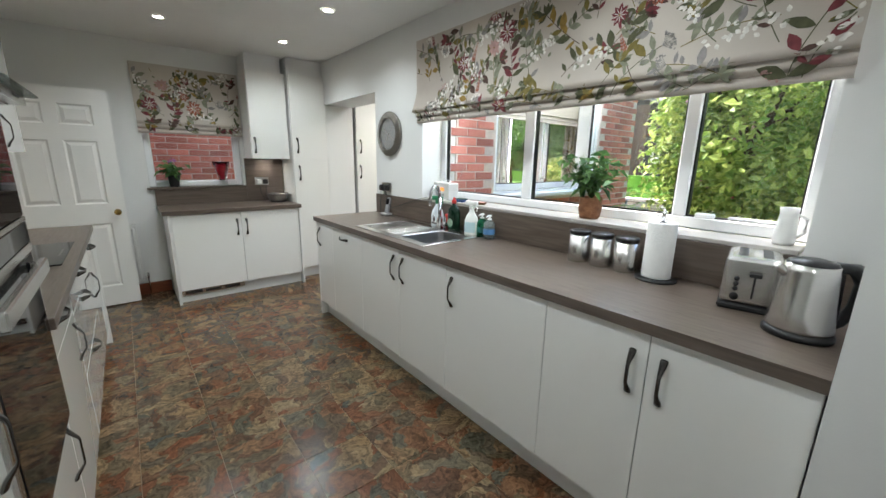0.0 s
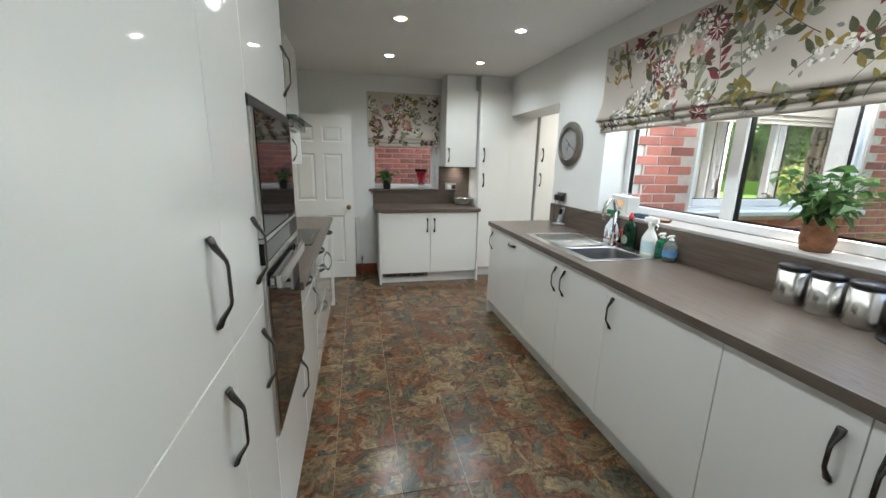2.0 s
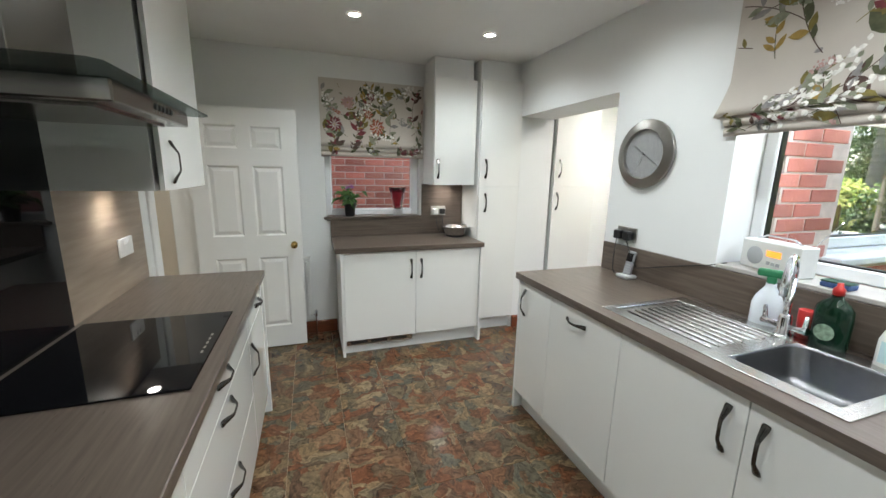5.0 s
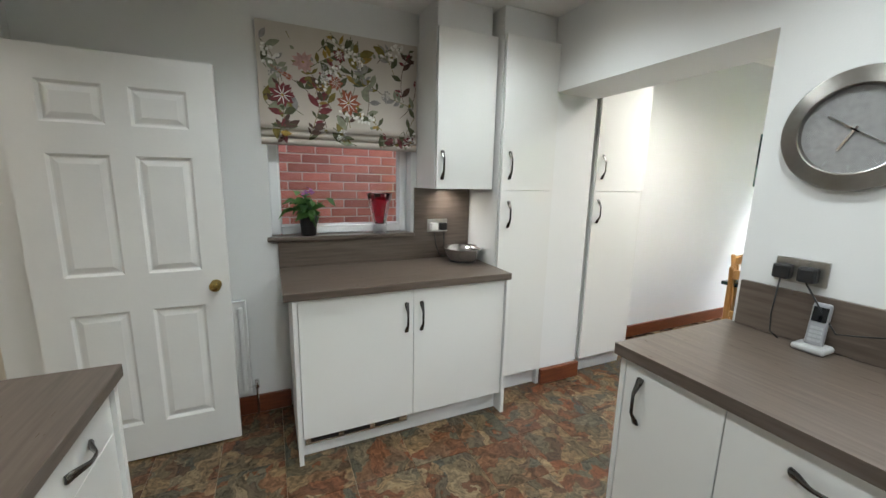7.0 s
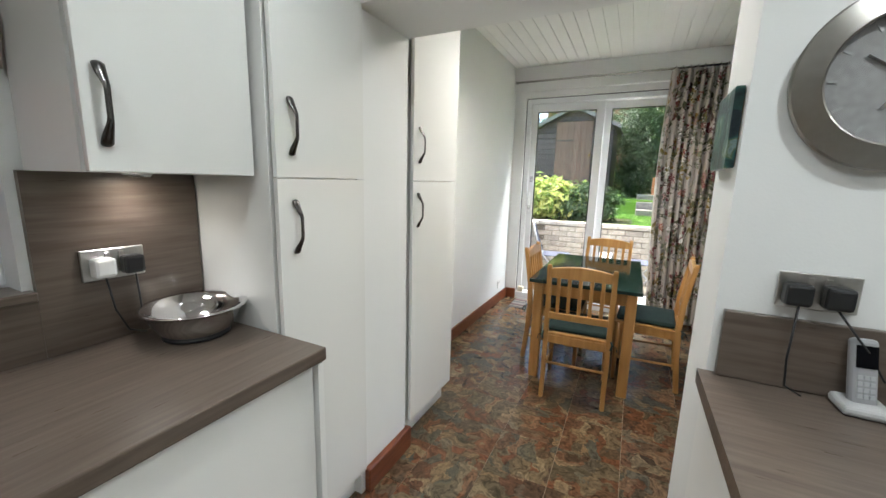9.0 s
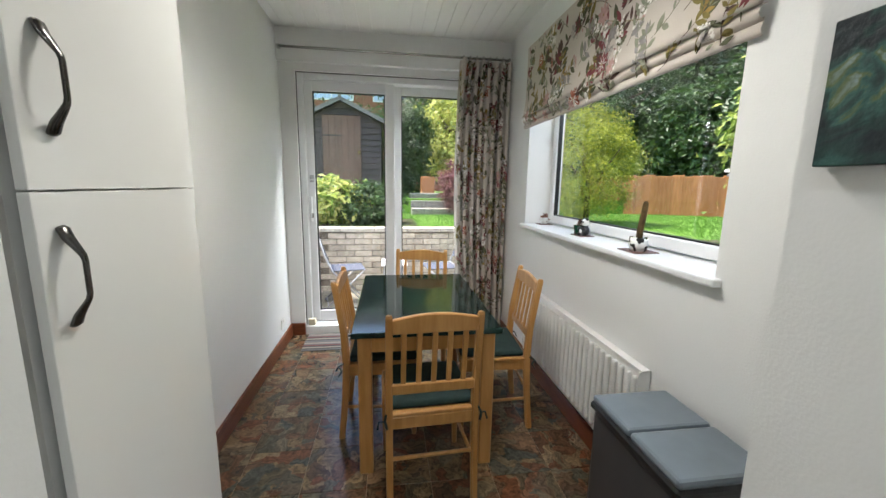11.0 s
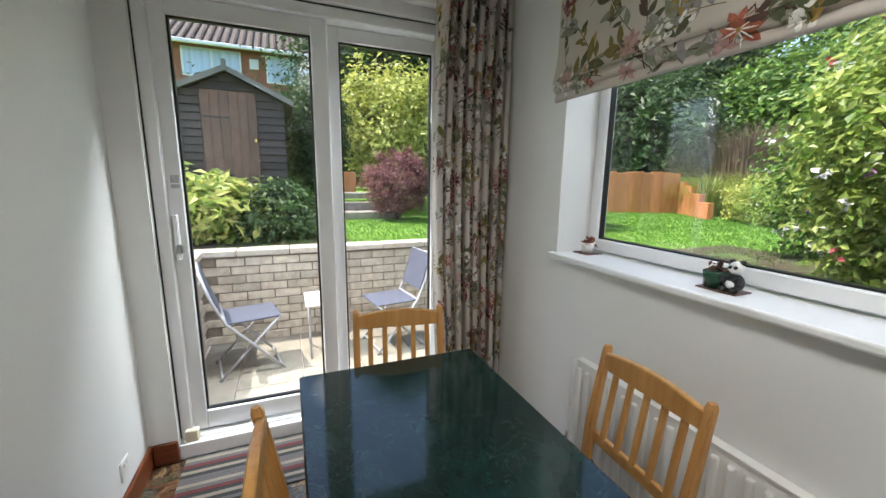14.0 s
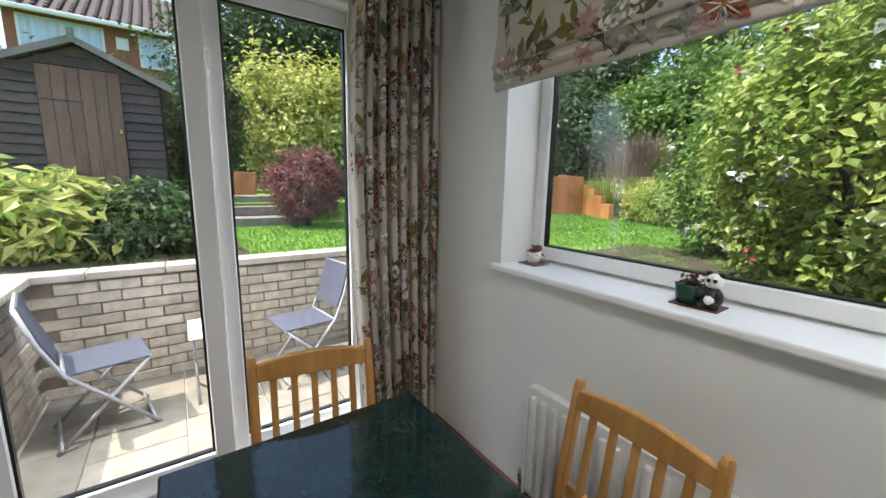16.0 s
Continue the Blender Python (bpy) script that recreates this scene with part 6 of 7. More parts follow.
socket("x", -1, 2.098, 3.69, 1.165, [(0.042, M_BLACK), (-0.03, M_BLACK)], "brushed metal double socket with two black plugs")
socket("y", -1, 5.438, 1.45, 1.145, [(-0.035, M_WPLAS), (0.035, M_BLACK)], "brushed metal double socket with a white and a black plug")
socket("x", 1, -0.589, 4.09, 1.13, [], "white double socket above the worktop", M_WPLAS, 0.14)
socket("y", -1, DY1, 5.11, 0.22, [], "white single socket low on the dining room wall", M_WPLAS, 0.085)
cable("cable", [(1.415, 5.40, 1.11), (1.42, 5.38, 1.02), (1.45, 5.39, 0.95), (1.50, 5.41, 0.922)], "black lead hanging from a plug")
cable("cable", [(1.487, 5.40, 1.11), (1.485, 5.385, 1.0), (1.52, 5.40, 0.93), (1.58, 5.41, 0.922)], "black lead hanging from a plug")
cable("cable", [(2.06, 3.66, 1.135), (2.05, 3.60, 1.05), (2.06, 3.56, 0.985), (2.06, 3.5, 1.0), (2.068, 3.3, 1.06), (2.075, 3.15, 1.1), (2.12, 3.1, 1.121)], "thin black lead along the upstand")
cable("cable", [(2.055, 3.73, 1.135), (2.05, 3.735, 1.0), (2.05, 3.73, 0.935), (2.04, 3.70, 0.921)], "thin black lead hanging from a plug")

# cordless phone
ph = thing("cordless_phone", (2.035, 3.60, 0.915), "silver cordless phone standing in its cradle", "telephone")
part("cradle", B((1.99, 3.555, 0.9155, 2.075, 3.645, 0.94), bevel=0.012, seg=3), plain("silver_plastic", (0.42, 0.42, 0.42), 0.3), ph)
bm = B((-0.014, -0.024, 0, 0.012, 0.024, 0.15), bevel=0.009, seg=2)
bm.transform(pose(2.035, 3.60, 0.93, 0, 14, 8))
hs_ = part("handset", bm, plain("silver_handset", (0.28, 0.28, 0.29), 0.3), ph)
bm = B((-0.0165, -0.019, 0.085, -0.0142, 0.019, 0.135))
bm.transform(pose(2.035, 3.60, 0.93, 0, 14, 8))
part("screen", bm, M_BGLASS, hs_)
for r in range(4):
    for c in range(3):
        bm = B((-0.0165, -0.0155 + c * 0.011, 0.018 + r * 0.014, -0.0142, -0.0065 + c * 0.011, 0.027 + r * 0.014))
        bm.transform(pose(2.035, 3.60, 0.93, 0, 14, 8))
        part("key", bm, M_GREYP, hs_)

# tap
tap = thing("kitchen_tap", (1.985, 2.765, 0.9195), "chrome mixer tap with a tall curved spout", "tap")
lathed("base", [(0.0, 0.0), (0.028, 0.0), (0.028, 0.008), (0.022, 0.014), (0.022, 0.07), (0.018, 0.085), (0.0, 0.086)], (1.985, 2.765, 0.92), M_CHROME, tap)
bm = bmesh.new()
pts = [(1.985, 2.765, 0.99), (1.985, 2.765, 1.15)] + [(1.985 - 0.06 + 0.06 * math.cos(a), 2.765 - 0.02 + 0.02 * math.cos(a), 1.15 + 0.085 * math.sin(a)) for a in [math.pi * k / 10 for k in range(11)]] + [(1.865, 2.725, 1.10)]
tube(bm, pts, 0.0125, seg=14)
part("spout", bm, M_CHROME, tap)
for s in (-1, 1):
    bm = bmesh.new()
    tube(bm, [(1.985, 2.765, 0.955), (1.985, 2.765 + s * 0.05, 0.958), (1.985, 2.765 + s * 0.075, 0.96)], [0.012, 0.012, 0.016], seg=12)
    tube(bm, [(1.985, 2.765 + s * 0.066, 0.96), (1.98, 2.765 + s * 0.07, 1.02)], [0.011, 0.006], seg=10)
    part("lever", bm, M_CHROME, tap)

# bottles by the sink
def pump_bottle(at, body, head, label, h, r, label_m=None):
    t = thing("soap_bottle", at, label, "bottle")
    lathed("body", [(0.0, 0.0), (r * 0.92, 0.0), (r, 0.006), (r, h * 0.6), (r * 0.8, h * 0.72), (r * 0.38, h * 0.76), (r * 0.38, h * 0.8), (0, h * 0.8)], at, body, t)
    if label_m:
        lathed("label", [(r + 0.0006, h * 0.2), (r + 0.0006, h * 0.42)], at, label_m, t)
    bm = bmesh.new()
    lathe(bm, [(0.0, h * 0.8), (0.014, h * 0.8), (0.014, h * 0.86), (0.006, h * 0.87), (0.006, h * 0.95), (0.0, h * 0.95)], *at, seg=16)
    tube(bm, [(at[0] + 0.012, at[1], at[2] + h * 0.97), (at[0] - 0.02, at[1] - 0.005, at[2] + h * 0.98), (at[0] - 0.042, at[1] - 0.008, at[2] + h * 0.94)], [0.008, 0.007, 0.004], seg=8)
    part("pump", bm, head, t)
    return t


def spray_bottle(at, body, head, label, h, patch=None, turn=0.0):
    t = thing("spray_bottle", at, label, "bottle")
    bm = bmesh.new()
    rings = []
    for f, s in ((0.0, 0.9), (0.02, 1.0), (0.38, 1.0), (0.52, 0.82), (0.62, 0.55), (0.70, 0.34), (0.76, 0.34)):
        rings.append([bm.verts.new((0.034 * s * math.cos(a), 0.054 * s * math.sin(a), h * f)) for a in [2 * math.pi * k / 20 for k in range(20)]])
    for a, b in zip(rings, rings[1:]):
        for k in range(20):
            bm.faces.new((a[k], a[(k + 1) % 20], b[(k + 1) % 20], b[k])).smooth = True
    bm.faces.new(rings[0][::-1])
    bm.faces.new(rings[-1])
    M = pose(*at, 0, 0, turn)
    bm.transform(M)
    part("body", bm, body, t)
    bm = B((-0.014, -0.045, h * 0.86, 0.014, 0.05, h), bevel=0.008, seg=2)
    box(bm, -0.016, -0.016, h * 0.75, 0.016, 0.016, h * 0.88, bevel=0.005)
    tube(bm, [(0, -0.022, h * 0.88), (0, -0.045, h * 0.8), (0, -0.04, h * 0.7)], 0.006, seg=8, flat=0.8)
    bm.transform(M)
    part("trigger", bm, head, t)
    if patch:
        bm = bmesh.new()
        v = [bm.verts.new((-0.0346 * math.cos(a), 0.0548 * math.sin(a), z)) for z in (h * 0.08, h * 0.38) for a in [-0.9 + 0.3 * k for k in range(7)]]
        for k in range(6):
            bm.faces.new((v[k], v[k + 1], v[k + 8], v[k + 7]))
        bm.transform(M)
        part("label", bm, patch, t)
    return t


spray_bottle((2.03, 2.47, 0.916), M_WPLAS, M_WPLAS, "white spray cleaner bottle with a green and blue label", 0.235, plain("pale_label", (0.50, 0.66, 0.70), 0.4), 12)
pump_bottle((2.04, 2.378, 0.916), M_GLIQ, M_WPLAS, "green liquid soap bottle with a white pump", 0.155, 0.034, plain("dark_label", (0.02, 0.10, 0.09), 0.4))
pump_bottle((2.03, 2.30, 0.916), M_CLEAR, M_WPLAS, "clear hand gel bottle with a white pump", 0.155, 0.038, M_BPLAS)
spray_bottle((2.045, 2.865, 0.916), plain("pale_bottle", (0.66, 0.70, 0.74), 0.25), M_GPLAS, "pale spray bottle with a green trigger", 0.235, None, 20)
fb = thing("washing_up_bottle", (2.02, 2.645, 0.916), "large dark green washing-up liquid bottle with a red cap", "bottle")
bm = bmesh.new()
rings = []
for f, s in ((0.0, 0.92), (0.02, 1.0), (0.12, 1.0), (0.15, 0.95), (0.17, 0.7), (0.185, 0.35), (0.2, 0.3)):
    rings.append([bm.verts.new((2.02 + 0.036 * s * math.cos(a), 2.645 + 0.056 * s * math.sin(a), 0.916 + f)) for a in [2 * math.pi * k / 22 for k in range(22)]])
for a, b in zip(rings, rings[1:]):
    for k in range(22):
        bm.faces.new((a[k], a[(k + 1) % 22], b[(k + 1) % 22], b[k])).smooth = True
bm.faces.new(rings[0][::-1])
bm.faces.new(rings[-1])
part("body", bm, M_DGREEN, fb)
lathed("cap", [(0.0, 0.2), (0.017, 0.2), (0.017, 0.222), (0.009, 0.23), (0.008, 0.243), (0.0, 0.244)], (2.02, 2.645, 0.916), M_RPLAS, fb)
bm = bmesh.new()
lathe(bm, [(0.0, 0.0), (0.03, 0.0)], seg=20)
bm.transform(Matrix.Translation((1.9825, 2.645, 0.98)) @ Matrix.Rotation(radians(-90), 4, "Y"))
part("label", bm, plain("red_green_label", (0.22, 0.30, 0.22), 0.4, scale=60, vary=0.5), fb)
tb2 = thing("brush_pot", (2.03, 2.725, 0.916), "small red and white tub beside the tap", "tub")
lathed("tub", [(0.0, 0.0), (0.024, 0.0), (0.026, 0.11), (0.023, 0.112), (0.022, 0.10), (0.0, 0.10)], (2.04, 2.728, 0.916), M_RPLAS, tb2)

# radio on the sill
rd = thing("radio", (2.19, 2.99, 1.116), "small pale grey table radio with a round speaker", "radio")
RM = pose(2.19, 2.945, 1.1155, 0, 0, -14)
bm = B((-0.045, -0.135, 0, 0.045, 0.135, 0.13), bevel=0.006)
bm.transform(RM)
part("case", bm, plain("radio_case", (0.62, 0.62, 0.60), 0.4), rd)
bm = bmesh.new()
lathe(bm, [(0.0, 0.004), (0.034, 0.004), (0.038, 0.001), (0.04, 0.0)], seg=24)
bm.transform(RM @ Matrix.Translation((-0.0455, 0.06, 0.06)) @ Matrix.Rotation(radians(-90), 4, "Y"))
part("speaker", bm, M_GREYP, rd)
bm = B((-0.048, -0.06, 0.066, -0.0452, 0.005, 0.092))
bm.transform(RM)
part("display", bm, glow_mat("orange_display", (0.9, 0.25, 0.03), 0.25), rd)
for k in range(3):
    bm = B((-0.048, -0.06 + 0.022 * k, 0.03, -0.0452, -0.045 + 0.022 * k, 0.045))
    bm.transform(RM)
    part("button", bm, M_GREYP, rd)
bm = bmesh.new()
tube(bm, [(0, -0.10, 0.13), (0, -0.06, 0.15), (0, 0.06, 0.15), (0, 0.10, 0.13)], 0.004, seg=8)
bm.transform(RM)
part("carry_handle", bm, M_CHROME, rd)
bm = bmesh.new()
tube(bm, [(0.04, -0.1, 0.11), (0.06, -0.18, 0.24)], 0.002, seg=6)
bm.transform(RM)
part("aerial", bm, M_CHROME, rd)

sg = thing("sponge", (2.14, 2.70, 1.116), "blue and green scouring sponge on the sill", "sponge")
part("pad", B((2.105, 2.655, 1.1155, 2.165, 2.745, 1.135), bevel=0.006, seg=2), mat("sponge_foam", (0.05, 0.09, 0.22), 0.95, scale=60, vary=0.3, bump=0.6, bscale=200), sg)
part("scourer", B((2.105, 2.655, 1.1355, 2.165, 2.745, 1.142), bevel=0.003), plain("scourer", (0.03, 0.07, 0.05), 0.95, bump=0.5), sg)
di = thing("soap_dish", (2.15, 2.50, 1.116), "small brown soap dish on the sill", "soap dish")
lathed("dish", [(0.0, 0.0), (0.03, 0.0), (0.042, 0.016), (0.039, 0.016), (0.028, 0.005), (0.0, 0.005)], (2.15, 2.50, 1.1155), plain("brown_glaze", (0.16, 0.075, 0.035), 0.25), di)
lathed("soap", [(0.0, 0.005), (0.022, 0.006), (0.026, 0.013), (0.018, 0.02), (0.0, 0.021)], (2.15, 2.50, 1.1155), plain("pink_soap", (0.55, 0.32, 0.27), 0.4), di)

# canisters, paper towel, toaster, kettle, jug
for y in (1.63, 1.508, 1.386):
    cn = thing("canister", (2.005, y, 0.915), "brushed steel storage canister with a black lid", "canister", "steel storage canisters")
    lathed("body", [(0.0, 0.0), (0.05, 0.0), (0.052, 0.004), (0.052, 0.142), (0.0, 0.142)], (2.005, y, 0.9155), M_STEEL, cn)
    lathed("lid", [(0.0, 0.142), (0.053, 0.142), (0.054, 0.158), (0.05, 0.164), (0.0, 0.165)], (2.005, y, 0.9155), M_BLACK, cn)
kr = thing("paper_towel_roll", (1.985, 1.235, 0.915), "white paper towel roll on a black stand", "paper towel")
lathed("stand", [(0.0, 0.0), (0.085, 0.0), (0.085, 0.008), (0.0, 0.012)], (1.985, 1.235, 0.9155), M_BLACK, kr)
lathed("roll", [(0.02, 0.012), (0.058, 0.012), (0.059, 0.02), (0.059, 0.25), (0.057, 0.256), (0.02, 0.256)], (1.985, 1.235, 0.9155), M_PAPER, kr)
lathed("pole", [(0.0, 0.0), (0.007, 0.012), (0.007, 0.285), (0.013, 0.30), (0.0, 0.314)], (1.985, 1.235, 0.9155), M_CHROME, kr)

to = thing("toaster", (1.965, 0.93, 0.915), "brushed steel two-slot toaster with a black lever", "toaster")
ang = 11.0
TM = pose(1.958, 0.899, 0.9155, 0, 0, ang)
bm = B((-0.125, -0.082, 0.018, 0.125, 0.082, 0.19), bevel=0.022, seg=4)
bm.transform(TM)
part("body", bm, M_STEEL, to)
bm = B((-0.128, -0.085, 0.0, 0.128, 0.085, 0.022), bevel=0.006)
bm.transform(TM)
part("foot", bm, M_BLACK, to)
for y in (-0.035, 0.035):
    bm = B((-0.075, y - 0.014, 0.187, 0.085, y + 0.014, 0.1912))
    bm.transform(TM)
    part("slot", bm, M_BLACK, to)
for b, nm in (((-0.1275, -0.012, 0.05, -0.1245, -0.006, 0.14), "lever_slot"), ((-0.15, -0.026, 0.13, -0.124, 0.008, 0.142), "lever")):
    bm = B(b, bevel=0.0012)
    bm.transform(TM)
    part(nm, bm, M_BLACK, to)
for k, (z, r) in enumerate(((0.05, 0.013), (0.078, 0.0075), (0.096, 0.0075), (0.114, 0.0075))):
    bm = bmesh.new()
    lathe(bm, [(0.0, 0.008), (r, 0.007), (r, 0.0)], seg=16)
    bm.transform(TM @ Matrix.Translation((-0.1245, 0.04, z)) @ Matrix.Rotation(radians(-90), 4, "Y"))
    part("knob" if k == 0 else "button", bm, M_BLACK, to)

kt = thing("kettle", (1.70, 0.75, 0.915), "brushed steel jug kettle with a black handle", "kettle")
KC = (1.745, 0.728, 0.9155)
lathed("base", [(0.0, 0.0), (0.085, 0.0), (0.087, 0.012), (0.08, 0.022), (0.0, 0.022)], KC, M_BLACK, kt)
lathed("body", [(0.0, 0.022), (0.08, 0.022), (0.081, 0.03), (0.066, 0.2), (0.062, 0.222), (0.0, 0.222)], KC, M_STEEL, kt, seg=40)
lathed("lid", [(0.0, 0.238), (0.03, 0.237), (0.055, 0.23), (0.06, 0.222), (0.0, 0.222)], KC, M_BLACK, kt)
bm = bmesh.new()
d = Vector((0.55, -0.835, 0)).normalized()
q = Vector(KC)
tube(bm, [q + d * 0.052 + Vector((0, 0, 0.215)), q + d * 0.10 + Vector((0, 0, 0.215)), q + d * 0.128 + Vector((0, 0, 0.17)), q + d * 0.122 + Vector((0, 0, 0.10)), q + d * 0.095 + Vector((0, 0, 0.05)), q + d * 0.07 + Vector((0, 0, 0.04))], [0.016, 0.019, 0.019, 0.017, 0.016, 0.02], seg=12)
part("handle", bm, M_BLACK, kt)
bm = bmesh.new()
tube(bm, [q - d * 0.055 + Vector((0, 0, 0.185)), q - d * 0.085 + Vector((0, 0, 0.215))], [0.02, 0.014], seg=12, flat=0.7)
part("spout", bm, M_STEEL, kt)
bm = bmesh.new()
lathe(bm, [(0.074, 0.05), (0.0665, 0.2)], *KC, seg=40)
bmesh.ops.delete(bm, geom=[f for f in bm.faces if (f.calc_center_median() - q).xy.normalized().dot(d.xy) < 0.86], context="FACES")
for v in bm.verts:
    v.co += (v.co - q).xy.normalized().to_3d() * 0.006
part("back_panel", bm, M_BLACK, kt)

jg = thing("white_jug", (2.19, 0.865, 1.115), "white ceramic jug on the sill", "jug")
lathed("body", [(0.0, 0.0), (0.032, 0.0), (0.036, 0.01), (0.034, 0.06), (0.028, 0.12), (0.031, 0.145), (0.028, 0.145), (0.025, 0.12), (0.028, 0.02), (0.0, 0.015)], (2.19, 0.865, 1.1155), M_WPLAS, jg)
bm = bmesh.new()
tube(bm, [(2.19, 0.84, 1.235), (2.19, 0.81, 1.22), (2.19, 0.81, 1.17), (2.19, 0.832, 1.145)], 0.006, seg=8)
part("handle", bm, M_WPLAS, jg)
ws = thing("window_stay", (2.295, 1.08, 1.19), "white window stay arm on the frame", "window stay")
part("arm", B((2.285, 0.90, 1.176, 2.298, 1.08, 1.19), bevel=0.003), M_UPVC, ws)
part("catch", B((2.27, 1.13, 1.172, 2.298, 1.21, 1.196), bevel=0.006), M_UPVC, ws)


def pot_plant(label, at, pot_profile, pot_m, n, size, spread, height, lm, seed, slim=0.6, flower=None, arch=0.4):
    """A plant in a pot: stems that arch outward, each with leaves."""
    rng = np.random.default_rng(seed)
    t = thing("pot_plant", at, label, "plant")
    lathed("pot", pot_profile, at, pot_m, t)
    top = max(p[1] for p in pot_profile)
    bm = bmesh.new()
    P, N = [], []
    for k in range(n):
        a = rng.uniform(0, 2 * math.pi)
        out, h = spread * rng.uniform(0.25, 1), height * rng.uniform(0.45, 1)
        dd = np.array([math.cos(a), math.sin(a), 0])
        pts = [np.array(at) + np.array([0, 0, top - 0.01]) + dd * out * u + np.array([0, 0, h * (u * (1 + arch) - arch * 1.3 * u * u)]) for u in (0, 0.35, 0.7, 1.0)]
        tube(bm, [tuple(p) for p in pts], 0.0018, seg=5)
        for j in range(4):
            P.append(pts[1 + j % 3] + rng.normal(size=3) * 0.012)
            N.append(np.array([0, 0, 1.0]) + rng.normal(size=3) * 0.5 + dd * 0.3)
    part("stems", bm, plain("plant_stem", (0.08, 0.14, 0.04), 0.6), t)
    ob = new("leaves", leaf_mesh("leaves", np.array(P), np.array(N), size, lm, rng, slim, 0.25))
    ob.parent = t
    ob.matrix_parent_inverse = WHERE[t].inverted()
    if flower:
        q = np.array(at) + np.array([0, 0, top + height * 1.05]) + rng.normal(size=(10, 3)) * 0.015
        fo = new("flower", leaf_mesh("flower", q, rng.normal(size=(10, 3)), 0.035, flower, rng, 0.7))
        fo.parent = t
        fo.matrix_parent_inverse = WHERE[t].inverted()
    return t


L_HOUSE = leaf_mat("house_plant_leaf", (0.03, 0.10, 0.03), (0.13, 0.26, 0.07), 0.25)
pot_plant("leafy house plant in a brown wicker pot", (2.20, 1.70, 1.1155), [(0.0, 0.0), (0.05, 0.0), (0.055, 0.012), (0.062, 0.05), (0.060, 0.10), (0.064, 0.115), (0.058, 0.115), (0.054, 0.1), (0.0, 0.098)], M_WICK, 42, 0.075, 0.20, 0.30, L_HOUSE, 61, 0.5, None, 0.6)
pot_plant("green anthurium with a pink flower in a black pot", (0.61, 5.49, 1.1005), [(0.0, 0.0), (0.042, 0.0), (0.044, 0.01), (0.052, 0.105), (0.055, 0.12), (0.050, 0.12), (0.047, 0.105), (0.0, 0.1)], M_BLACK, 16, 0.095, 0.10, 0.14, L_HOUSE, 62, 0.55, F_PURPLE, 0.3)

# red glass vase, steel bowl
vs = thing("glass_vase", (1.06, 5.50, 1.10), "clear and ruby red fluted glass vase", "vase")
VC = (1.06, 5.495, 1.1008)
bm = bmesh.new()
lathe(bm, [(0.0, 0.0), (0.046, 0.0), (0.048, 0.01), (0.042, 0.04), (0.052, 0.12), (0.066, 0.20), (0.082, 0.262), (0.074, 0.262), (0.052, 0.19), (0.034, 0.10), (0.026, 0.06), (0.0, 0.055)], *VC, seg=36)
for v in bm.verts:
    r = (v.co - Vector(VC)).xy
    if r.length > 0.02:
        a = math.atan2(r.y, r.x)
        k = 1 + 0.07 * math.cos(6 * a) * min(1, (v.co.z - VC[2]) / 0.15)
        v.co.x, v.co.y = VC[0] + r.x * k, VC[1] + r.y * k
part("body", bm, mat("vase_glass", (0.97, 0.97, 0.98), 0.01, trans=1.0, ior=1.3, scale=3, vary=0.01), vs)
lathed("ruby_core", [(0.0, 0.062), (0.024, 0.066), (0.032, 0.10), (0.050, 0.19), (0.070, 0.255), (0.066, 0.255), (0.046, 0.19), (0.028, 0.11), (0.0, 0.085)], VC, mat("ruby_glass", (0.75, 0.015, 0.07), 0.05, trans=0.7, ior=1.3, scale=3, vary=0.05), vs)
bw = thing("steel_bowl", (1.58, 5.285, 0.915), "shiny stainless steel bowl on the worktop", "bowl")
lathed("bowl", [(0.0, 0.0), (0.08, 0.0), (0.09, 0.008), (0.118, 0.05), (0.136, 0.088), (0.146, 0.091), (0.144, 0.095), (0.133, 0.093), (0.113, 0.052), (0.084, 0.012), (0.0, 0.008)], (1.58, 5.285, 0.9165), M_CHROME, bw, seg=44)
lathed("rubber_ring", [(0.08, 0.0), (0.092, 0.0), (0.093, 0.008), (0.088, 0.009)], (1.58, 5.285, 0.9155), M_BLACK, bw, seg=36)
for x, y, z in ((1.50, 5.36, 1.402), (-0.50, 3.95, 1.42)):
    ul = thing("cabinet_light", (x, y, z), "small round chrome light under the wall cabinet, lit", "cabinet light")
    lathed("rim", [(0.028, -0.001), (0.034, -0.001), (0.033, -0.009), (0.027, -0.01)], (x, y, z), M_CHROME, ul)
    lathed("lens", [(0.0, -0.006), (0.028, -0.006)], (x, y, z), M_LAMP, ul)

# ---- small things in the dining room ----
pt = thing("canvas_painting", (2.21, 3.885, 1.55), "small dark blue-green abstract canvas on the wall", "painting")
part("canvas", B((2.13, 3.882, 1.455, 2.345, 3.903, 1.655), bevel=0.002), abstract_mat("abstract_paint"), pt)
part("stretcher", B((2.136, 3.8805, 1.461, 2.156, 3.8818, 1.649), (2.319, 3.8805, 1.461, 2.339, 3.8818, 1.649)), M_PINE, pt, "pine stretcher bar behind the canvas")
bn = thing("pedal_bin", (2.85, 3.61, 0), "grey rectangular pedal bin with a steel-blue lid", "bin")
part("body", B((2.64, 3.47, 0.012, 3.07, 3.765, 0.60), bevel=0.02, seg=3), plain("dark_grey_bin", (0.05, 0.05, 0.053), 0.4), bn)
part("rim", B((2.63, 3.46, 0.595, 3.08, 3.775, 0.625), bevel=0.008), M_BLACK, bn)
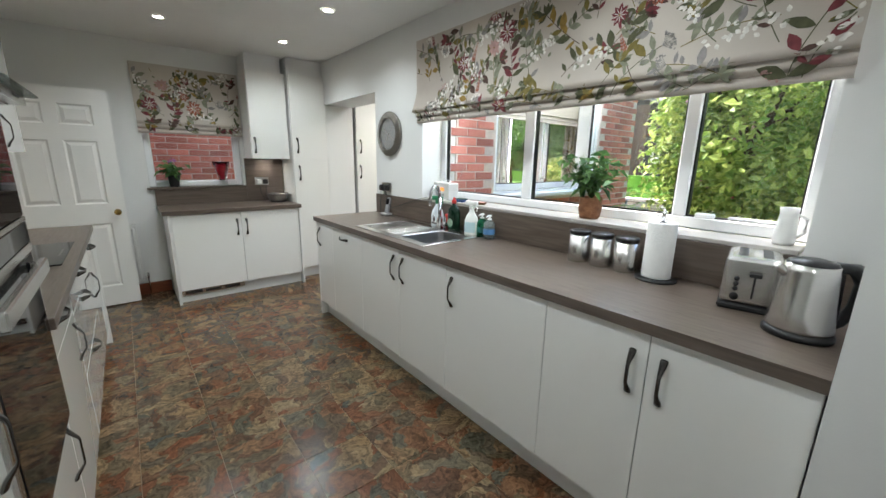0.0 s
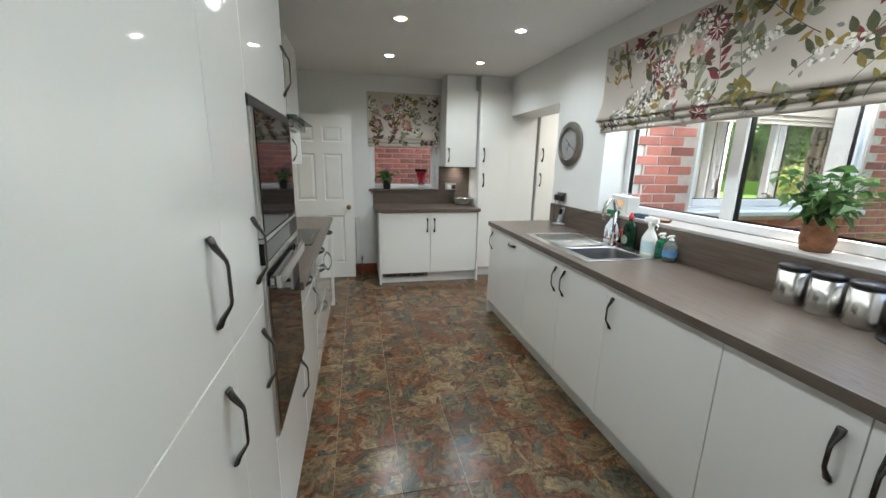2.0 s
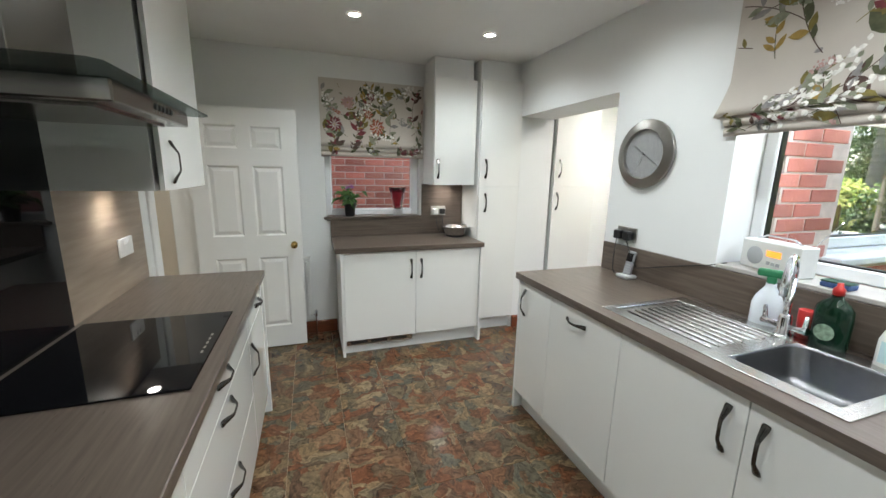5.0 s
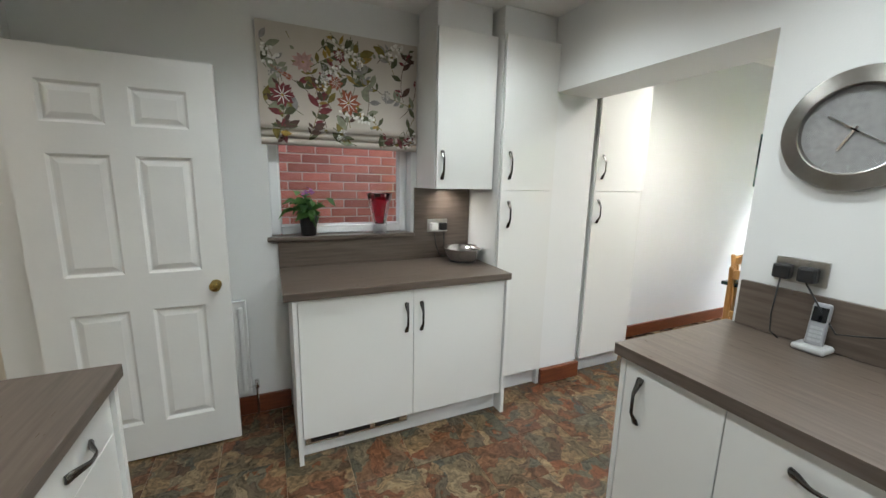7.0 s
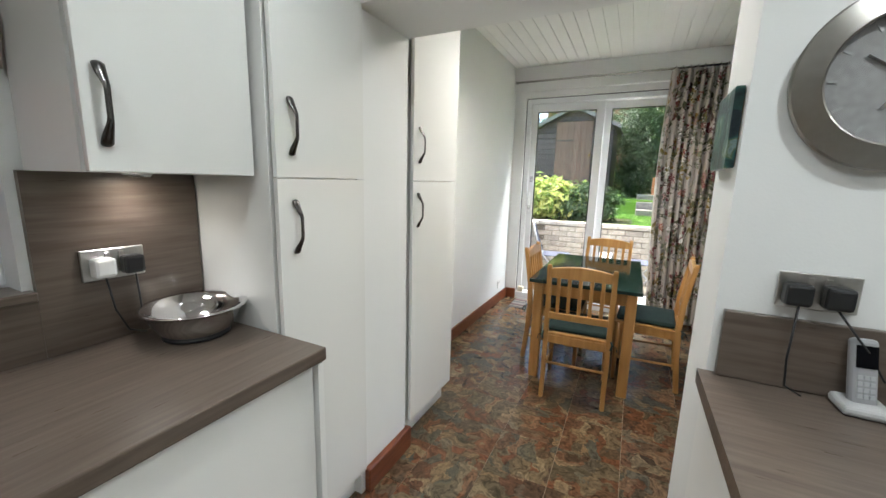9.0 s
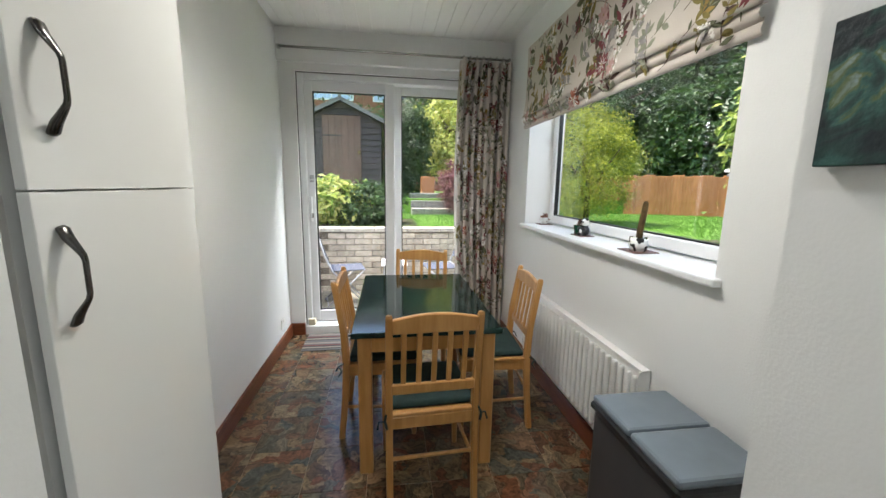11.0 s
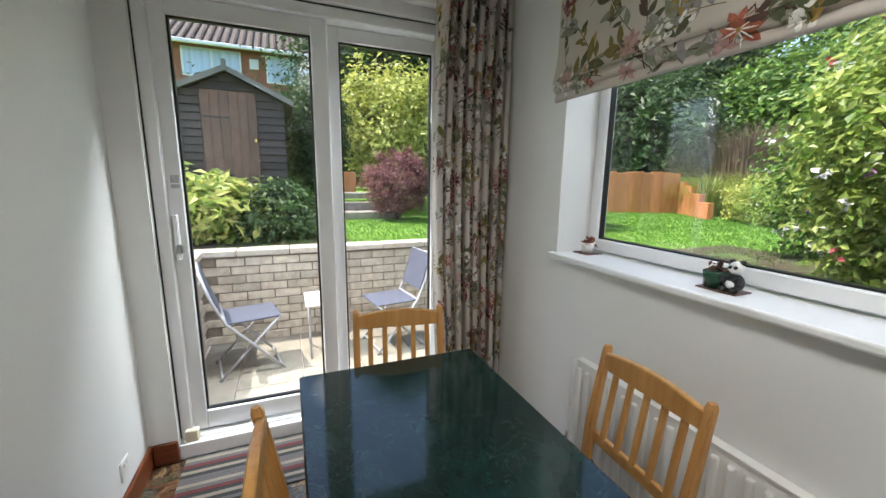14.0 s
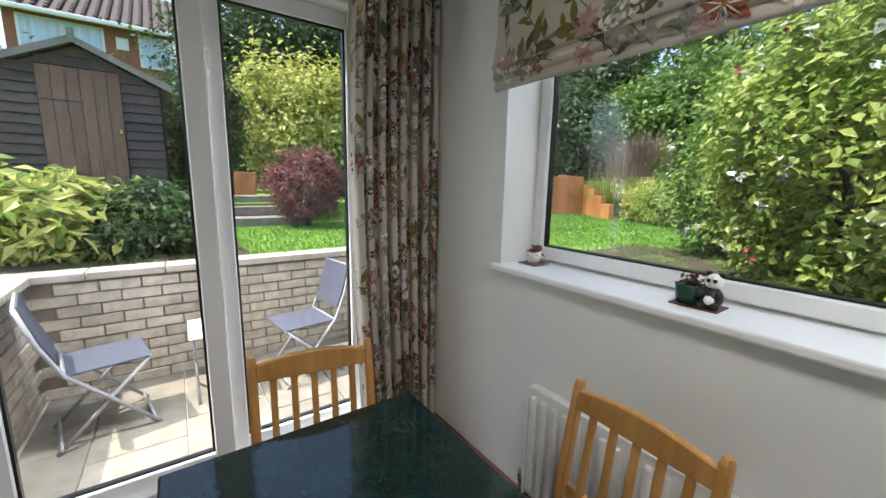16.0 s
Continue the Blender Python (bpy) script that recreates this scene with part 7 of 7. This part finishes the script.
for xa, xb in ((2.635, 2.85), (2.856, 3.075)):
    part("lid", B((xa, 3.465, 0.622, xb, 3.77, 0.652), bevel=0.012, seg=2), plain("steel_blue_lid", (0.15, 0.18, 0.21), 0.3), bn)
part("foot", B((2.65, 3.48, 0, 3.06, 3.755, 0.014)), M_BLACK, bn)
part("pedal", B((2.70, 3.765, 0.02, 2.80, 3.82, 0.04), bevel=0.006), M_WPLAS, bn)

mt = thing("door_mat", (5.2, 4.95, 0), "striped woven mat by the patio door", "mat")
stripes = [plain("stripe_" + n, c, 0.95, bump=0.4) for n, c in (("grey", (0.09, 0.085, 0.085)), ("cream", (0.21, 0.18, 0.145)), ("red", (0.10, 0.025, 0.025)), ("black", (0.03, 0.03, 0.03)))]
for k in range(16):
    part("stripe", B((5.02 + 0.0235 * k, 4.62, 0.001, 5.0432 + 0.0235 * k, 5.28, 0.008), bevel=0.001), stripes[(0, 3, 1, 3, 2, 0, 1, 0)[k % 8]], mt)

SILL = 1.1255
c1 = thing("cactus_pot", (4.72, 3.30, SILL), "small rusty succulent in a white pot", "plant")
part("coaster", B((4.67, 3.25, SILL, 4.77, 3.35, SILL + 0.004)), M_SHEDD, c1)
lathed("pot", [(0.0, 0.004), (0.026, 0.004), (0.033, 0.055), (0.030, 0.055), (0.0, 0.05)], (4.72, 3.30, SILL), M_WPLAS, c1)
rngp = np.random.default_rng(71)
ob = new("succulent", leaf_mesh("succulent", np.array([4.72, 3.30, SILL + 0.055]) + rngp.normal(size=(70, 3)) * np.array([0.013, 0.013, 0.012]), rngp.normal(size=(70, 3)) + np.array([0, 0, 0.4]), 0.03, leaf_mat("rust_leaf", (0.16, 0.05, 0.03), (0.34, 0.14, 0.08), 0.1), rngp, 0.5))
ob.parent, ob.matrix_parent_inverse = c1, WHERE[c1].inverted()

pp = thing("animal_planter", (4.03, 3.34, SILL), "green planter with a black and white bear figure", "planter")
part("coaster", B((3.97, 3.295, SILL, 4.10, 3.385, SILL + 0.004)), M_SHEDD, pp)
lathed("tub", [(0.0, 0.004), (0.036, 0.004), (0.042, 0.06), (0.038, 0.062), (0.0, 0.055)], (4.06, 3.34, SILL), plain("dark_green_glaze", (0.010, 0.050, 0.026), 0.2), pp)
bm = bmesh.new()
bmesh.ops.create_uvsphere(bm, u_segments=16, v_segments=10, radius=0.03, matrix=Matrix.Translation((4.0, 3.345, SILL + 0.034)) @ Matrix.Diagonal((1, 1, 1.1, 1)))
for x, y, z, r in ((3.978, 3.362, 0.045, 0.013), (4.024, 3.366, 0.045, 0.013), (3.984, 3.368, 0.013, 0.013), (4.018, 3.37, 0.013, 0.013)):
    bmesh.ops.create_uvsphere(bm, u_segments=10, v_segments=8, radius=r, matrix=Matrix.Translation((x, y, SILL + z)))
for f in bm.faces:
    f.smooth = True
fg = part("figure", bm, M_BLACK, pp)
for name, m, spots in (("head", M_WPLAS, ((3.998, 3.345, 0.084, 0.023),)), ("belly", M_WPLAS, ((3.999, 3.360, 0.032, 0.018),)),
                       ("ear", M_BLACK, ((3.982, 3.342, 0.105, 0.009),)), ("ear", M_BLACK, ((4.014, 3.342, 0.105, 0.009),)),
                       ("eye_patch", M_BLACK, ((3.990, 3.365, 0.088, 0.006), (4.006, 3.365, 0.088, 0.006)))):
    bm = bmesh.new()
    for x, y, z, r in spots:
        bmesh.ops.create_uvsphere(bm, u_segments=14, v_segments=10, radius=r, matrix=Matrix.Translation((x, y, SILL + z)))
    for f in bm.faces:
        f.smooth = True
    part(name, bm, m, fg)
ob = new("succulent", leaf_mesh("succulent", np.array([4.06, 3.34, SILL + 0.065]) + rngp.normal(size=(60, 3)) * np.array([0.015, 0.015, 0.014]), rngp.normal(size=(60, 3)) + np.array([0, 0, 0.4]), 0.028, leaf_mat("brown_leaf", (0.05, 0.03, 0.02), (0.20, 0.09, 0.06), 0.1), rngp, 0.5))
ob.parent, ob.matrix_parent_inverse = pp, WHERE[pp].inverted()

cp = thing("tall_cactus", (3.47, 3.36, SILL), "tall brown column cactus in a black-and-white patterned pot", "plant")
part("coaster", B((3.40, 3.30, SILL, 3.54, 3.42, SILL + 0.004)), M_SHEDD, cp)
bm = mat("cow_glaze", (0.02, 0.02, 0.02), 0.15, scale=28, base2=(0.75, 0.75, 0.74), detail=1)
glaze = next(q for q in bm.node_tree.nodes if q.type == "VALTORGB").color_ramp.elements
glaze[0].position, glaze[1].position = 0.44, 0.47
lathed("pot", [(0.0, 0.004), (0.034, 0.004), (0.042, 0.028), (0.040, 0.068), (0.036, 0.068), (0.0, 0.06)], (3.47, 3.36, SILL), bm, cp)
bm = bmesh.new()
tube(bm, [(3.47, 3.36, SILL + 0.055), (3.466, 3.36, SILL + 0.11), (3.456, 3.358, SILL + 0.17), (3.452, 3.356, SILL + 0.225), (3.452, 3.356, SILL + 0.238)], [0.0145, 0.0145, 0.0135, 0.012, 0.005], seg=12)
part("column", bm, mat("cactus_skin", (0.06, 0.035, 0.012), 0.8, scale=40, base2=(0.17, 0.10, 0.03), bump=0.8, bscale=160), cp)

dlt = thing("ceiling_spotlight", (3.35, 4.35, CD), "chrome ceiling spotlight bar in the dining room", "ceiling light")
part("bar", B((3.20, 4.33, CD - 0.03, 3.50, 4.37, CD - 0.001), bevel=0.006), M_CHROME, dlt)
for x in (3.24, 3.46):
    bm = bmesh.new()
    lathe(bm, [(0.0, 0.07), (0.018, 0.068), (0.030, 0.01), (0.032, 0.0), (0.028, 0.002), (0.0, 0.012)], seg=20)
    bm.transform(pose(x, 4.35, CD - 0.12, 12, 8, 0))
    part("lamp_head", bm, M_CHROME, dlt)

# ---- garden furniture ----
M_FRAME = plain("grey_metal_frame", (0.28, 0.28, 0.30), 0.4)
M_SLING = mat("grey_sling_cloth", (0.055, 0.06, 0.085), 0.85, scale=80, vary=0.12, bump=0.3, bscale=300)


def folding_chair(m):
    """A metal folding chair at the origin that faces +x."""
    c = thing("folding_chair", (0, 0, 0), "grey metal folding garden chair with a cloth seat", "garden chair", "folding chairs on the patio")
    for y in (-0.20, 0.20):
        bm = bmesh.new()
        tube(bm, [(0.22, y, 0.0), (0.0, y, 0.26), (-0.17, y, 0.45), (-0.25, y, 0.64), (-0.31, y, 0.86)], 0.011, seg=8)
        part("side_bar", bm, M_FRAME, c)
        bm = bmesh.new()
        tube(bm, [(-0.24, y * 0.9, 0.0), (0.0, y * 0.9, 0.24), (0.21, y * 0.9, 0.44)], 0.011, seg=8)
        part("leg_bar", bm, M_FRAME, c)
    for p in ((0.21, 0.44), (-0.31, 0.86), (0.20, 0.03), (-0.22, 0.03), (-0.17, 0.45)):
        bm = bmesh.new()
        tube(bm, [(p[0], -0.2, p[1]), (p[0], 0.2, p[1])], 0.009, seg=8)
        part("cross_bar", bm, M_FRAME, c)
    part("seat", B((-0.17, -0.19, 0.437, 0.22, 0.19, 0.452), bevel=0.005), M_SLING, c)
    bm = bmesh.new()
    prism(bm, [(-0.205, 0.54), (-0.19, 0.54), (-0.235, 0.66), (-0.295, 0.865), (-0.31, 0.865), (-0.25, 0.66)], "y", -0.19, 0.19)
    part("backrest", bm, M_SLING, c)
    c.matrix_basis = m
    return c


f1 = folding_chair(pose(6.52, 5.06, PZ, 0, 0, -78))
copy_thing(f1, pose(6.55, 3.86, PZ, 0, 0, 98))
ft = thing("folding_table", (6.62, 4.50, PZ), "small white metal folding table", "garden table")
part("top", B((6.42, 4.30, PZ + 0.47, 6.82, 4.62, PZ + 0.49), bevel=0.006), plain("white_metal", (0.75, 0.75, 0.74), 0.35), ft)
for y in (4.33, 4.59):
    bm = bmesh.new()
    tube(bm, [(6.45, y, PZ), (6.79, y, PZ + 0.47)], 0.009, seg=8)
    tube(bm, [(6.79, y, PZ), (6.45, y, PZ + 0.47)], 0.009, seg=8)
    part("cross_leg", bm, M_FRAME, ft)

# ---- floor tiles, one by one ----
TP = 0.306
tile_me = mesh_of("tile", B((-TP / 2 + 0.0012, -TP / 2 + 0.0012, -0.004, TP / 2 - 0.0012, TP / 2 - 0.0012, 0.0), bevel=0.0008), M_SLATE)
for i in range(-2, 18):
    for j in range(-6, 19):
        x, y = 0.095 + TP * (i + 0.5), 0.05 + TP * (j + 0.5)
        in_kitchen = XL + 0.1 < x < XO - 0.05 and y < YF
        in_dining = XO - 0.05 <= x < DX + 0.15 and DY0 - 0.05 < y < DY1 + 0.05
        if not (in_kitchen or in_dining):
            continue
        if (x > 1.75 and x < XO - 0.1 and y < 3.7) or (x < -0.25 and y < 4.1) or (y > 5.25 and 0.6 < x < 2.9):
            continue
        ob = new("tile", tile_me)
        ob.parent = floor
        ob.matrix_basis = pose(x, y, 0, 0, 0, 90 * ((i * 7 + j * 3) % 4))
